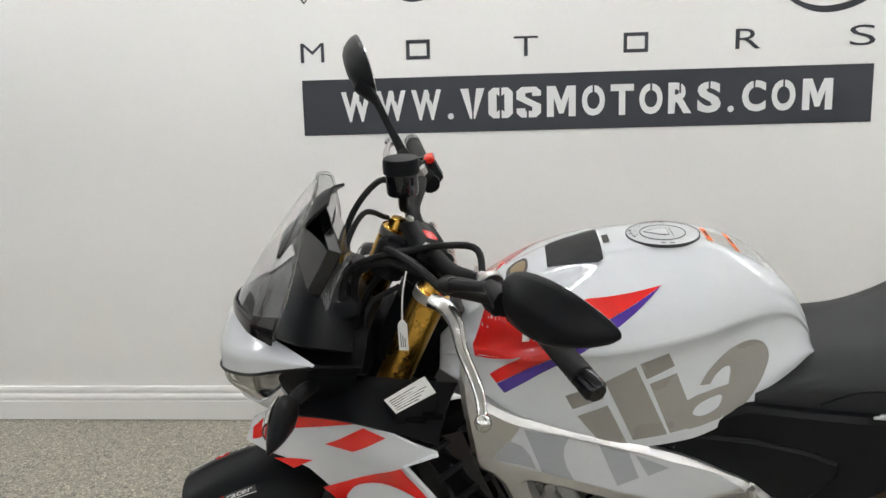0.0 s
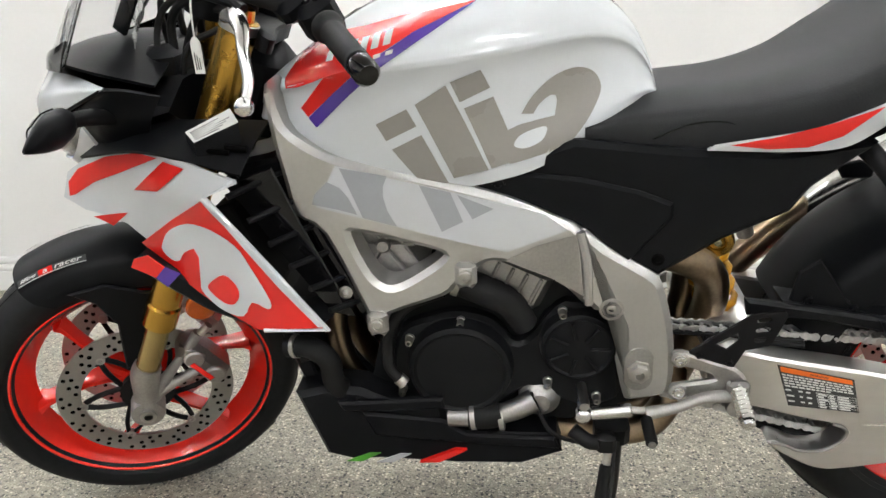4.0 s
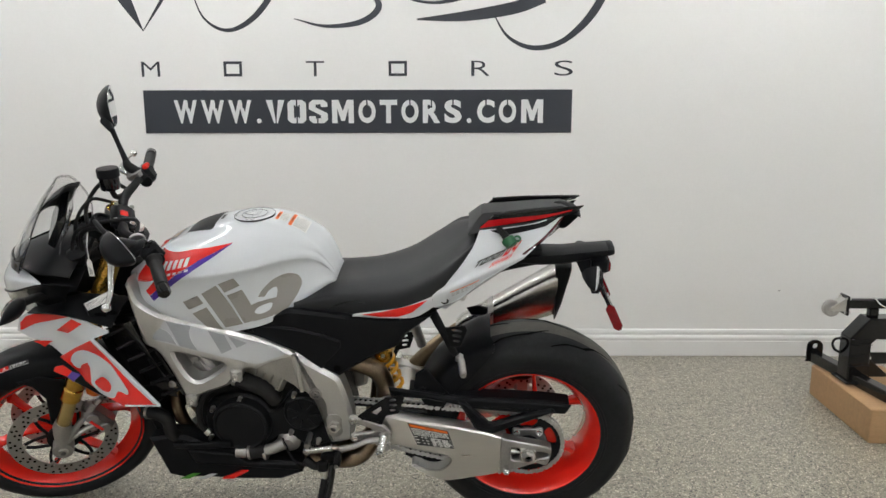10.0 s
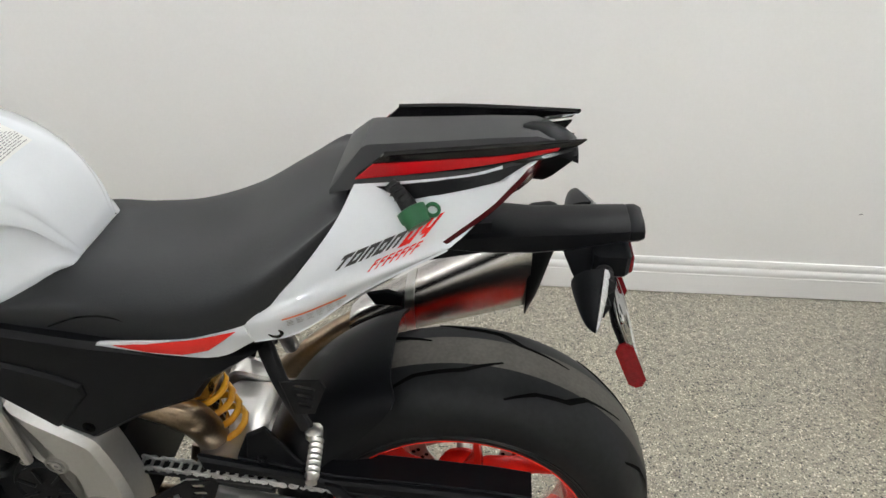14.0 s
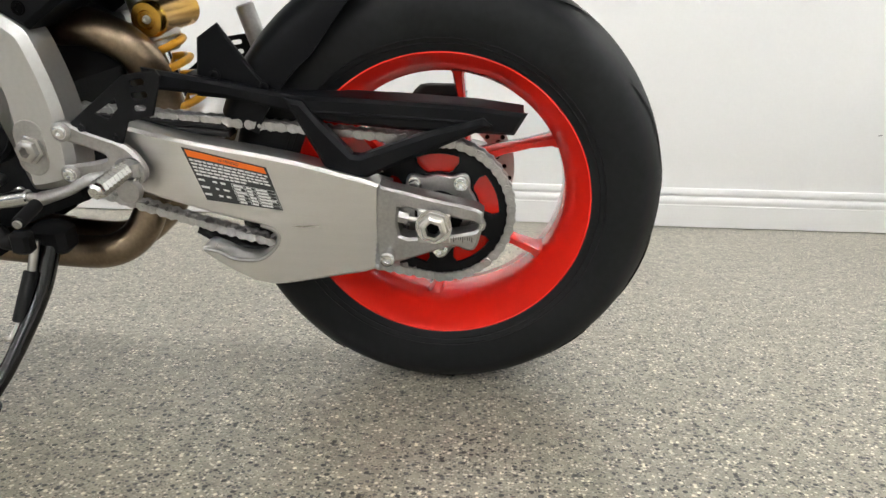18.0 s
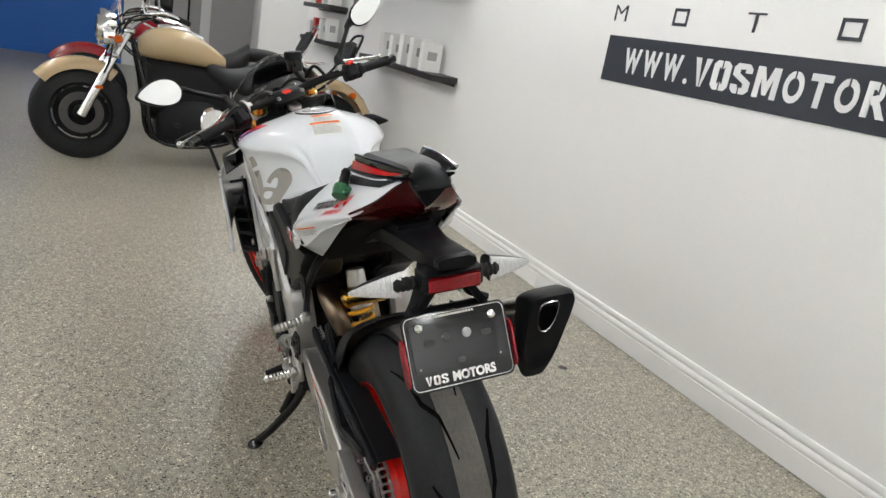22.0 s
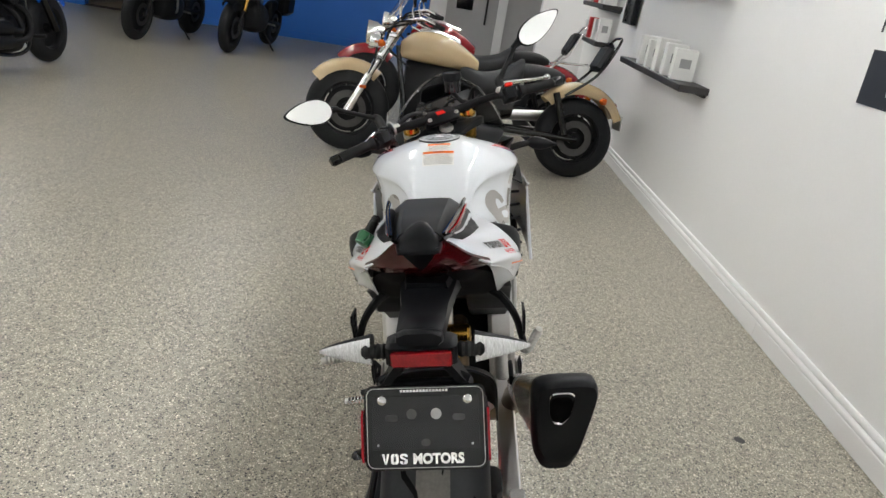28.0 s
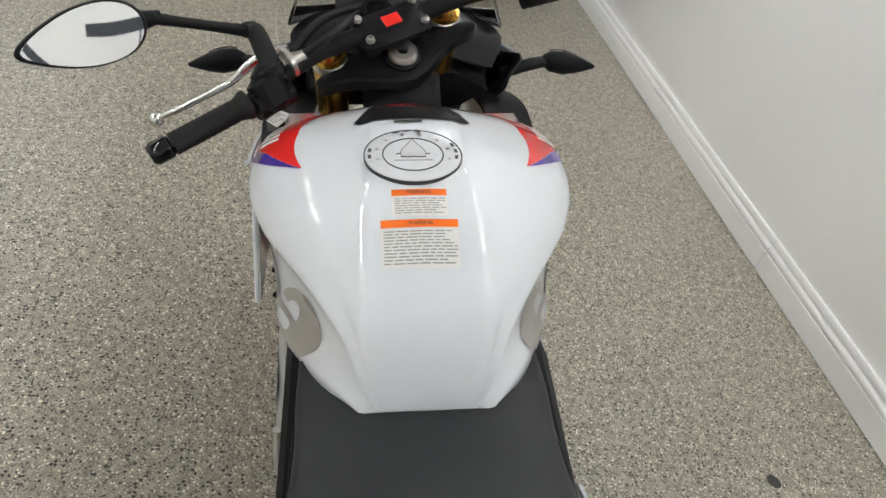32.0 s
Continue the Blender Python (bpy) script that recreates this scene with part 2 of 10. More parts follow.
M = dict(
    floor=floor_material(),
    wall=shader("white_wall_paint", (0.8, 0.8, 0.79), 0.42, var=0.02, scale=0.8, fine=90, bump=0.02),
    trim=shader("white_trim_paint", (0.8, 0.8, 0.79), 0.35, var=0.02, scale=3, bump=0.01),
    ceiling=shader("ceiling_paint", (0.75, 0.75, 0.74), 0.8, var=0.03),
    bluewall=shader("blue_wall_paint", (0.012, 0.12, 0.46), 0.5, var=0.05, scale=1.2),
    greywall=shader("grey_wall_paint", (0.42, 0.41, 0.41), 0.6, var=0.04),
    darkroom=shader("dark_maroon_paint", (0.03, 0.018, 0.018), 0.7),
    tanfloor=shader("tan_floor_beyond", (0.36, 0.3, 0.23), 0.5),
    vinyl=shader("charcoal_vinyl", (0.022, 0.026, 0.036), 0.45, var=0.05, bump=0.02),
    letter=shader("white_vinyl_letter", (0.75, 0.76, 0.76), 0.5, var=0.03),
    lamp=shader("lamp_diffuser", (0.99, 0.995, 0.995), 0.5, var=0, emit=86.0),
    tyre=shader("tyre_rubber", (0.0115, 0.012, 0.013), 0.52, var=0.25, scale=14, fine=90, bump=0.12, spec=0.2),
    groove=shader("tyre_groove", (0.002, 0.002, 0.002), 0.8, spec=0.05),
    scuff=shader("dusty_tread", (0.085, 0.08, 0.07), 0.8, var=0.25, scale=20),
    red=shader("gloss_red_paint", (0.78, 0.022, 0.012), 0.22, var=0.03, coat=0.6, bump=0.01),
    finred=shader("deep_red_plastic", (0.5, 0.008, 0.012), 0.16, var=0.05, bump=0, spec=0.6),
    redtape=shader("red_decal", (0.74, 0.018, 0.014), 0.25, var=0.02, coat=0.5, bump=0),
    purple=shader("purple_decal", (0.075, 0.035, 0.3), 0.25, var=0.02, coat=0.5, bump=0),
    undertray=shader("matt_undertray_plastic", (0.005, 0.005, 0.0056), 0.7, var=0.15, bump=0.1, fine=200, spec=0.08),
    castdark=shader("dark_cast_metal", (0.07, 0.068, 0.066), 0.45, metal=0.8, var=0.2, scale=16),
    greydecal=shader("grey_decal", (0.3, 0.285, 0.265), 0.28, var=0.03, coat=0.5, bump=0),
    paledecal=shader("pale_grey_decal", (0.5, 0.51, 0.53), 0.32, var=0.03, coat=0.3, bump=0),
    white=shader("pearl_white_paint", (0.7, 0.73, 0.765), 0.5, var=0.015, coat=1.0, bump=0, rvar=0.02, spec=0.15),
    silverpaint=shader("pale_grey_paint", (0.62, 0.64, 0.665), 0.24, var=0.02, coat=0.7, bump=0),
    black=shader("satin_black_plastic", (0.0062, 0.0066, 0.0078), 0.4, var=0.15, bump=0.08, fine=300, spec=0.13),
    cowl=shader("satin_black_cowl", (0.018, 0.0188, 0.0205), 0.45, var=0.08, bump=0.06, fine=500, spec=0.36),
    gloss=shader("gloss_black_plastic", (0.004, 0.004, 0.0045), 0.08, var=0.05, bump=0, coat=0.0, spec=0.5, rvar=0.03),
    matt=shader("matt_black_metal", (0.008, 0.008, 0.0088), 0.55, var=0.15, bump=0.1, spec=0.16),
    engine=shader("black_engine_paint", (0.008, 0.0085, 0.0095), 0.45, var=0.12, bump=0.15, fine=240, spec=0.17),
    castgrey=shader("cast_aluminium", (0.42, 0.41, 0.4), 0.42, metal=0.95, var=0.16, scale=16, bump=0.15, fine=220),
    frame=shader("silver_frame_paint", (0.56, 0.555, 0.545), 0.34, metal=0.85, var=0.05, bump=0.04),
    swing=shader("brushed_aluminium", (0.72, 0.7, 0.68), 0.3, metal=0.95, var=0.05, bump=0.05, stretch=(1, 1, 12)),
    steel=shader("zinc_steel", (0.55, 0.54, 0.52), 0.3, metal=1.0, var=0.1, bump=0.05),
    chrome=shader("chrome", (0.8, 0.8, 0.8), 0.08, metal=1.0, var=0.02, bump=0, rvar=0.02),
    polish=shader("polished_alloy", (0.72, 0.72, 0.71), 0.2, metal=1.0, var=0.05, bump=0.02),
    disc=shader("ground_disc_steel", (0.42, 0.41, 0.4), 0.36, metal=1.0, var=0.08, bump=0.04),
    chain=shader("chain_steel", (0.5, 0.5, 0.5), 0.36, metal=1.0, var=0.2, bump=0.1),
    gold=shader("gold_anodised", (0.62, 0.36, 0.07), 0.26, metal=1.0, var=0.06, bump=0.02),
    bronze=shader("bronze_tube", (0.5, 0.38, 0.17), 0.25, metal=1.0, var=0.08, bump=0.02),
    spring=shader("yellow_spring_paint", (0.75, 0.36, 0.02), 0.3, var=0.05, coat=0.3),
    pipe=shader("heat_tinted_steel", (0.25, 0.19, 0.13), 0.3, metal=1.0, var=0.22, scale=8, bump=0.04),
    muffler=shader("brushed_muffler_steel", (0.5, 0.48, 0.46), 0.24, metal=1.0, var=0.06, bump=0.06, stretch=(1, 14, 14)),
    seat=shader("black_seat_vinyl", (0.0165, 0.0175, 0.0195), 0.55, var=0.12, bump=0.3, fine=420, spec=0.36),
    grip=shader("grip_rubber", (0.008, 0.008, 0.0085), 0.6, var=0.1, bump=0.15, spec=0.3),
    lens=shader("red_lens", (0.2, 0.004, 0.008), 0.14, var=0.35, scale=160, fine=420, bump=0.5, spec=0.6),
    darklens=shader("dark_red_lens", (0.05, 0.0015, 0.003), 0.12, var=0.06, spec=0.35),
    orange=shader("amber_reflector", (0.55, 0.1, 0.01), 0.15, var=0.1, coat=0.5),
    clear=shader("clear_lens", (0.95, 0.95, 0.95), 0.03, var=0, trans=1.0, bump=0, rvar=0.0),
    screen=shader("clear_screen", (0.97, 0.97, 0.97), 0.02, var=0, trans=1.0, bump=0, rvar=0.0),
    reflector=shader("silvered_reflector", (0.34, 0.35, 0.36), 0.22, metal=0.9, var=0.75, scale=26, fine=70, bump=0.5),
    indlens=shader("ribbed_clear_plastic", (0.78, 0.79, 0.8), 0.08, var=0.35, trans=0.22, scale=60, fine=150, bump=0.7, spec=0.7, stretch=(1, 6, 1)),
    film=shader("protective_film", (0.9, 0.9, 0.9), 0.12, var=0.05, trans=0.85, bump=0.3, fine=30),
    mirror=shader("mirror_glass", (0.85, 0.86, 0.86), 0.02, metal=1.0, var=0, bump=0, rvar=0.0),
    framedecal=shader("pale_blue_grey_decal", (0.36, 0.375, 0.4), 0.35, var=0.03, bump=0),
    label=shader("white_label", (0.72, 0.72, 0.7), 0.4, var=0.03),
    ink=shader("label_ink", (0.04, 0.04, 0.04), 0.5),
    greyink=shader("grey_label_ink", (0.3, 0.3, 0.3), 0.5),
    textgrey=shader("fine_print", (0.3, 0.3, 0.3), 0.5),
    hazard=shader("orange_label_ink", (0.85, 0.16, 0.015), 0.4, var=0.03),
    green=shader("green_plastic", (0.012, 0.11, 0.04), 0.4, var=0.08),
    flaggreen=shader("green_decal", (0.07, 0.3, 0.03), 0.35),
    wood=shader("pale_pine", (0.42, 0.26, 0.13), 0.6, var=0.18, scale=6, fine=60, bump=0.2, stretch=(1, 9, 9)),
    cream=shader("cream_paint", (0.44, 0.33, 0.19), 0.22, var=0.04, coat=0.6),
    maroon=shader("maroon_paint", (0.22, 0.01, 0.015), 0.2, var=0.04, coat=0.7),
    blue=shader("metallic_blue_paint", (0.008, 0.09, 0.5), 0.2, var=0.06, coat=0.8),
    shelf=shader("dark_shelf_veneer", (0.022, 0.02, 0.02), 0.45, var=0.15, scale=5, fine=70, bump=0.1, stretch=(1, 8, 8)),
    maroonbag=shader("dark_maroon_fabric", (0.045, 0.012, 0.016), 0.75, var=0.15, bump=0.2),
    copper=shader("copper_brown", (0.28, 0.2, 0.1), 0.35, metal=1.0),
    paper=shader("printed_paper", (0.6, 0.58, 0.55), 0.6, var=0.1),
    redcard=shader("red_packaging", (0.5, 0.03, 0.03), 0.5),
    dash=shader("dark_display", (0.005, 0.0055, 0.0065), 0.05, rvar=0.02, spec=0.6, bump=0),
)


# ---- mesh helpers ----
def part(name, bm, material, parent=None, label="", smooth=38, m=None):
    """Links a bmesh as one mesh object under a thing or a part."""
    if m is not None:
        bm.transform(m)
    bmesh.ops.recalc_face_normals(bm, faces=bm.faces)
    me = bpy.data.meshes.new(name)
    bm.to_mesh(me)
    bm.free()
    me.materials.append(material)
    if smooth:
        me.shade_smooth()
        me.set_sharp_from_angle(angle=radians(smooth))
    ob = new(name, me)
    if parent is not None:
        ob.parent = parent
    if label:
        tagged(ob, label)
    return ob


def thing(name, m, label, category, group=""):
    ob = new(name)
    ob.empty_display_size = 0.1
    ob.matrix_world = m
    return tagged(ob, label, category, group)


def loop(bm, pts):
    return [bm.verts.new(p) for p in pts]


def bridge(bm, a, b):
    n = len(a)
    for i in range(n):
        bm.faces.new((a[i], a[(i + 1) % n], b[(i + 1) % n], b[i]))


def inset(pts, d):
    """A polygon moved inward by d, corner by corner."""
    n = len(pts)
    area = sum(pts[i][0] * pts[(i + 1) % n][1] - pts[(i + 1) % n][0] * pts[i][1] for i in range(n))
    s = 1 if area > 0 else -1
    out = []
    for i in range(n):
        p, q, r = Vector(pts[i - 1]), Vector(pts[i]), Vector(pts[(i + 1) % n])
        a, b = (q - p), (r - q)
        if a.length < 1e-7 or b.length < 1e-7:
            out.append(tuple(q))
            continue
        a.normalize(), b.normalize()
        na, nb = Vector((-a.y, a.x)) * s, Vector((-b.y, b.x)) * s
        k = na + nb
        k = k / max(k.length_squared / 2, 0.35)
        out.append(tuple(q + k * d))
    return out


def prism(bm, pts, y0, y1, bev=0.003):
    """A polygon in x and z, from y0 to y1, with chamfered rims."""
    lo, hi = min(y0, y1), max(y0, y1)
    bev = min(bev, (hi - lo) * 0.45)
    small = inset(pts, bev) if bev else pts
    rings = [(small, lo), (pts, lo + bev), (pts, hi - bev), (small, hi)] if bev else [(pts, lo), (pts, hi)]
    loops = [loop(bm, [(x, y, z) for x, z in p]) for p, y in rings]
    for a, b in zip(loops, loops[1:]):
        bridge(bm, a, b)
    bm.faces.new(loops[0])
    bm.faces.new(loops[-1])
    return bm


def plate(name, pts, material, parent, y0, y1, bev=0.003, label="", m=None):
    return part(name, prism(bmesh.new(), pts, y0, y1, bev), material, parent, label, m=m)


def within(p, poly):
    """Whether a point lies inside a polygon."""
    hit = False
    for (x0, z0), (x1, z1) in zip(poly, poly[1:] + poly[:1]):
        if (z0 > p[1]) != (z1 > p[1]) and p[0] < x0 + (x1 - x0) * (p[1] - z0) / (z1 - z0):
            hit = not hit
    return hit


def beam_between(a, b, w, h):
    """Square bar from a to b with eased edges."""
    d = (b - a).normalized()
    side = d.cross(Vector((0, 0, 1))).normalized()
    bm = bmesh.new()
    e = 0.15
    sec = [(-1 + e, -1), (1 - e, -1), (1, -1 + e), (1, 1 - e), (1 - e, 1), (-1 + e, 1), (-1, 1 - e), (-1, -1 + e)]
    return loft(bm, [[p + side * (u * w / 2) + Vector((0, 0, v * h / 2)) for u, v in sec] for p in (a, b)])


def pierced(name, outer, holes, material, parent, y0, y1, bev=0.003, label="", m=None):
    """A plate in x and z with openings that go through it."""
    lo, hi = min(y0, y1), max(y0, y1)
    bm = bmesh.new()
    edge = [(outer, inset(outer, bev))] + [(h, inset(h, -bev)) for h in holes]
    caps = []
    for y in (lo, hi):
        flat_pts, faces_in, start = [], [], 0
        for _, p in edge:
            flat_pts += [Vector(q) for q in p]
            faces_in.append(list(range(start, start + len(p))))
            start += len(p)
        rim = [(f[i], f[(i + 1) % len(f)]) for f in faces_in for i in range(len(f))]
        vo, _, fo, ov, _, _ = geometry.delaunay_2d_cdt(flat_pts, rim, [], 0, 1e-6)
        vs = [bm.verts.new((q.x, y, q.y)) for q in vo]
        for f in fo:
            mid = sum((vo[i] for i in f), Vector((0, 0))) / len(f)
            if within(mid, edge[0][1]) and not any(within(mid, h) for _, h in edge[1:]):
                bm.faces.new([vs[i] for i in f])
        where = {}
        for i, src in enumerate(ov):
            for k in src:
                where[k] = vs[i]
        caps.append([[where[k] for k in f] for f in faces_in])
    for k, (full, _) in enumerate(edge):
        a, b = loop(bm, [(x, lo + bev, z) for x, z in full]), loop(bm, [(x, hi - bev, z) for x, z in full])
        for p, q in ((caps[0][k], a), (a, b), (b, caps[1][k])):
            bridge(bm, p, q)
    return part(name, bm, material, parent, label, m=m)


def slot_of(a, b, r, n=5):
    """A rounded slot from a to b, as an outline in x and z."""
    a, b = Vector(a), Vector(b)
    t = math.atan2(b.y - a.y, b.x - a.x)
    out = [(b.x + r * math.cos(t - math.pi / 2 + math.pi * k / n), b.y + r * math.sin(t - math.pi / 2 + math.pi * k / n)) for k in range(n + 1)]
    return out + [(a.x + r * math.cos(t + math.pi / 2 + math.pi * k / n), a.y + r * math.sin(t + math.pi / 2 + math.pi * k / n)) for k in range(n + 1)]


def lathe(bm, prof, c=(0, 0, 0), axis=(0, 1, 0), seg=40, close=False):
    """Turns a profile of (radius, along) about an axis through c."""
    ax = Vector(axis).normalized()
    u = ax.orthogonal().normalized()
    v = ax.cross(u)
    c = Vector(c)
    rings = []
    for r, a in prof:
        rings.append(loop(bm, [c + ax * a + (u * math.cos(t) + v * math.sin(t)) * r for t in [2 * math.pi * k / seg for k in range(seg)]]))
    for a, b in zip(rings, rings[1:]):
        bridge(bm, a, b)
    if close:
        bridge(bm, rings[-1], rings[0])
    else:
        for r, ring in ((prof[0][0], rings[0]), (prof[-1][0], rings[-1])):
            if r > 1e-6:
                bm.faces.new(ring)
    return bm


def rod(bm, a, b, r, seg=14, bev=0.0, r2=None):
    a, b = Vector(a), Vector(b)
    l = (b - a).length
    r2 = r if r2 is None else r2
    prof = [(r - bev, 0), (r, bev), (r2, l - bev), (r2 - bev, l)] if bev else [(r, 0), (r2, l)]
    return lathe(bm, prof, a, b - a, seg)


def spline(pts, n=6):
    """Catmull-Rom through points of any size."""
    p = [np.array(q, float) for q in pts]
    p = [2 * p[0] - p[1]] + p + [2 * p[-1] - p[-2]]
    out = []
    for i in range(1, len(p) - 2):
        for k in range(n):
            t = k / n
            a, b, c, d = p[i - 1], p[i], p[i + 1], p[i + 2]
            out.append(0.5 * (2 * b + (c - a) * t + (2 * a - 5 * b + 4 * c - d) * t * t + (3 * b - a - 3 * c + d) * t ** 3))
    out.append(p[-2])
    return out


def tube(bm, pts, r, seg=10, n=6, flat=1.0):
    """A round bar along a smooth line; r may be a list, one a point."""
    rs = [r] * len(pts) if isinstance(r, (int, float)) else list(r)
    line = spline([(*p, q) for p, q in zip(pts, rs)], n) if n > 1 else [np.array((*p, q)) for p, q in zip(pts, rs)]
    line = [(Vector(q[:3]), q[3]) for q in line]
    up = None
    rings = []
    for i, (p, q) in enumerate(line):
        d = (line[min(i + 1, len(line) - 1)][0] - line[max(i - 1, 0)][0]).normalized()
        up = d.orthogonal().normalized() if up is None else (up - d * up.dot(d)).normalized()
        w = d.cross(up)
        rings.append(loop(bm, [p + (up * math.cos(t) + w * math.sin(t) * flat) * q for t in [2 * math.pi * k / seg for k in range(seg)]]))
    for a, b in zip(rings, rings[1:]):
        bridge(bm, a, b)
    bm.faces.new(rings[0])
    bm.faces.new(rings[-1])
    return bm


def loft(bm, rings, cap=True, closed=True):
    loops = [loop(bm, r) for r in rings]
    for a, b in zip(loops, loops[1:]):
        if closed:
            bridge(bm, a, b)
        else:
            for i in range(len(a) - 1):
                bm.faces.new((a[i], a[i + 1], b[i + 1], b[i]))
    if cap and closed:
        bm.faces.new(loops[0])
        bm.faces.new(loops[-1])
    return bm


def block(bm, c, size, bev=0.003, rot=None):
    """A box with chamfered edges."""
    x, y, z = (s / 2 for s in size)
    b = min(bev, x * 0.9, y * 0.9, z * 0.9)
    rings = []
    for zz, k in ((-z, b), (-z + b, 0), (z - b, 0), (z, b)):
        X, Y = x - k, y - k
        rings.append([(-X + b, -Y, zz), (X - b, -Y, zz), (X, -Y + b, zz), (X, Y - b, zz), (X - b, Y, zz), (-X + b, Y, zz), (-X, Y - b, zz), (-X, -Y + b, zz)])
    t = Matrix.Translation(c) @ (rot.to_4x4() if rot is not None else Matrix.Identity(4))
    return loft(bm, [[t @ Vector(p) for p in r] for r in rings])


def bolt(name, c, axis, r, parent, material=None, h=0.006, hexa=True):
    """A flanged screw head with a recessed socket."""
    bm = bmesh.new()
    lathe(bm, [(r * 1.25, 0), (r * 1.25, h * 0.25), (r, h * 0.3), (r, h * 0.9), (r * 0.85, h), (r * 0.5, h), (r * 0.5, h * 0.4), (0.0001, h * 0.4)], c, axis, 14)
    return part(name, bm, material or M["steel"], parent)


def skin(pts, f, lift, cuts=3, thick=0.0):
    """A flat sheet cut to a polygon of (x, z), laid on the surface y = f(x, z)."""
    bm = bmesh.new()
    vs = [bm.verts.new((x, 0, z)) for x, z in pts]
    bm.faces.new(vs)
    bmesh.ops.triangulate(bm, faces=bm.faces)
    for _ in range(cuts):
        long = [e for e in bm.edges if e.calc_length() > 0.011]
        if not long:
            break
        bmesh.ops.subdivide_edges(bm, edges=long, cuts=1)
        bmesh.ops.triangulate(bm, faces=[q for q in bm.faces if len(q.verts) > 3])
    for v in bm.verts:
        v.co.y = f(v.co.x, v.co.z) + lift
    if thick:
        ret = bmesh.ops.extrude_face_region(bm, geom=list(bm.faces))
        for v in ret["geom"]:
            if isinstance(v, bmesh.types.BMVert):
                v.co.y += thick
    return bm


def rounded(pts, n=4):
    """A closed smooth outline through corner points."""
    q = [np.array(p, float) for p in pts]
    out = []
    for i in range(len(q)):
        a, b, c, d = q[i - 1], q[i], q[(i + 1) % len(q)], q[(i + 2) % len(q)]
        for k in range(n):
            t = k / n
            out.append(tuple(0.5 * (2 * b + (c - a) * t + (2 * a - 5 * b + 4 * c - d) * t * t + (3 * b - a - 3 * c + d) * t ** 3)))
    return out


def interp(x, rows):
    """Smooth values between rows of (x, value, ...)."""
    xs = [r[0] for r in rows]
    if x <= xs[0]:
        return rows[0][1:]
    if x >= xs[-1]:
        return rows[-1][1:]
    i = max(k for k in range(len(xs) - 1) if xs[k] <= x)
    t = (x - xs[i]) / (xs[i + 1] - xs[i])
    a, b = rows[i], rows[i + 1]
    p, q = rows[max(i - 1, 0)], rows[min(i + 2, len(rows) - 1)]
    out = []
    h = b[0] - a[0]
    for k in range(1, len(a)):
        m0 = (b[k] - p[k]) / max(b[0] - p[0], 1e-6) * h
        m1 = (q[k] - a[k]) / max(q[0] - a[0], 1e-6) * h
        out.append((2 * t ** 3 - 3 * t * t + 1) * a[k] + (t ** 3 - 2 * t * t + t) * m0 + (-2 * t ** 3 + 3 * t * t) * b[k] + (t ** 3 - t * t) * m1)
    return out


def text_bm(words, size, depth=0.001, bold=0.0, shear=0.0, space=1.0):
    """Letters as a mesh in x and y, lying flat, from the built-in font."""
    cu = bpy.data.curves.new("text", "FONT")
    cu.body, cu.size, cu.extrude, cu.offset, cu.shear, cu.space_character = words, size, depth, bold, shear, space
    cu.resolution_u = 4
    cu.align_x, cu.align_y = "CENTER", "CENTER"
    ob = bpy.data.objects.new("text", cu)
    scene.collection.objects.link(ob)
    me = bpy.data.meshes.new_from_object(ob.evaluated_get(bpy.context.evaluated_depsgraph_get()))
    bm = bmesh.new()
    bm.from_mesh(me)
    bpy.data.objects.remove(ob)
    bpy.data.curves.remove(cu)
    bpy.data.meshes.remove(me)
    return bm


def fit_to(bm, w, h):
    """Scales a flat mesh to a width and height about its middle."""
    xs = [v.co.x for v in bm.verts]
    ys = [v.co.y for v in bm.verts]
    cx, cy = (min(xs) + max(xs)) / 2, (min(ys) + max(ys)) / 2
    kx, ky = w / max(max(xs) - min(xs), 1e-6), h / max(max(ys) - min(ys), 1e-6)
    for v in bm.verts:
        v.co.x, v.co.y = (v.co.x - cx) * kx, (v.co.y - cy) * ky
    return bm


# ---- the showroom ----
NORTH, WEST, EAST, SOUTH, CEIL = 1.63, -10.8, 6.0, -7.5, 3.1


def slab(name, lo, hi, material, label, parent=None, kind="structure", bev=0.0):
    bm = bmesh.new()
    lo, hi = Vector(lo), Vector(hi)
    if bev:
        block(bm, (lo + hi) / 2, hi - lo, bev)
    else:
        bmesh.ops.create_cube(bm, size=1, matrix=Matrix.LocRotScale((lo + hi) / 2, None, hi - lo))
    ob = part(name, bm, material, parent, smooth=0)
    return tagged(ob, label, kind=kind) if kind else tagged(ob, label)


slab("floor", (WEST - 3, SOUTH, -0.2), (EAST, NORTH + 0.2, 0), M["floor"], "grey epoxy floor with pale and dark flakes")
slab("wall_north", (WEST - 3, NORTH, 0), (EAST, NORTH + 0.2, CEIL), M["wall"], "smooth white painted showroom wall")
slab("wall_east", (EAST, SOUTH, 0), (EAST + 0.2, NORTH + 0.2, CEIL), M["wall"], "plain white wall behind the walk")
slab("wall_south", (WEST - 3, SOUTH - 0.2, 0), (EAST, SOUTH, CEIL), M["wall"], "plain white wall opposite the sign")
slab("ceiling", (WEST - 3, SOUTH, CEIL), (EAST, NORTH + 0.2, CEIL + 0.2), M["ceiling"], "plain white ceiling")
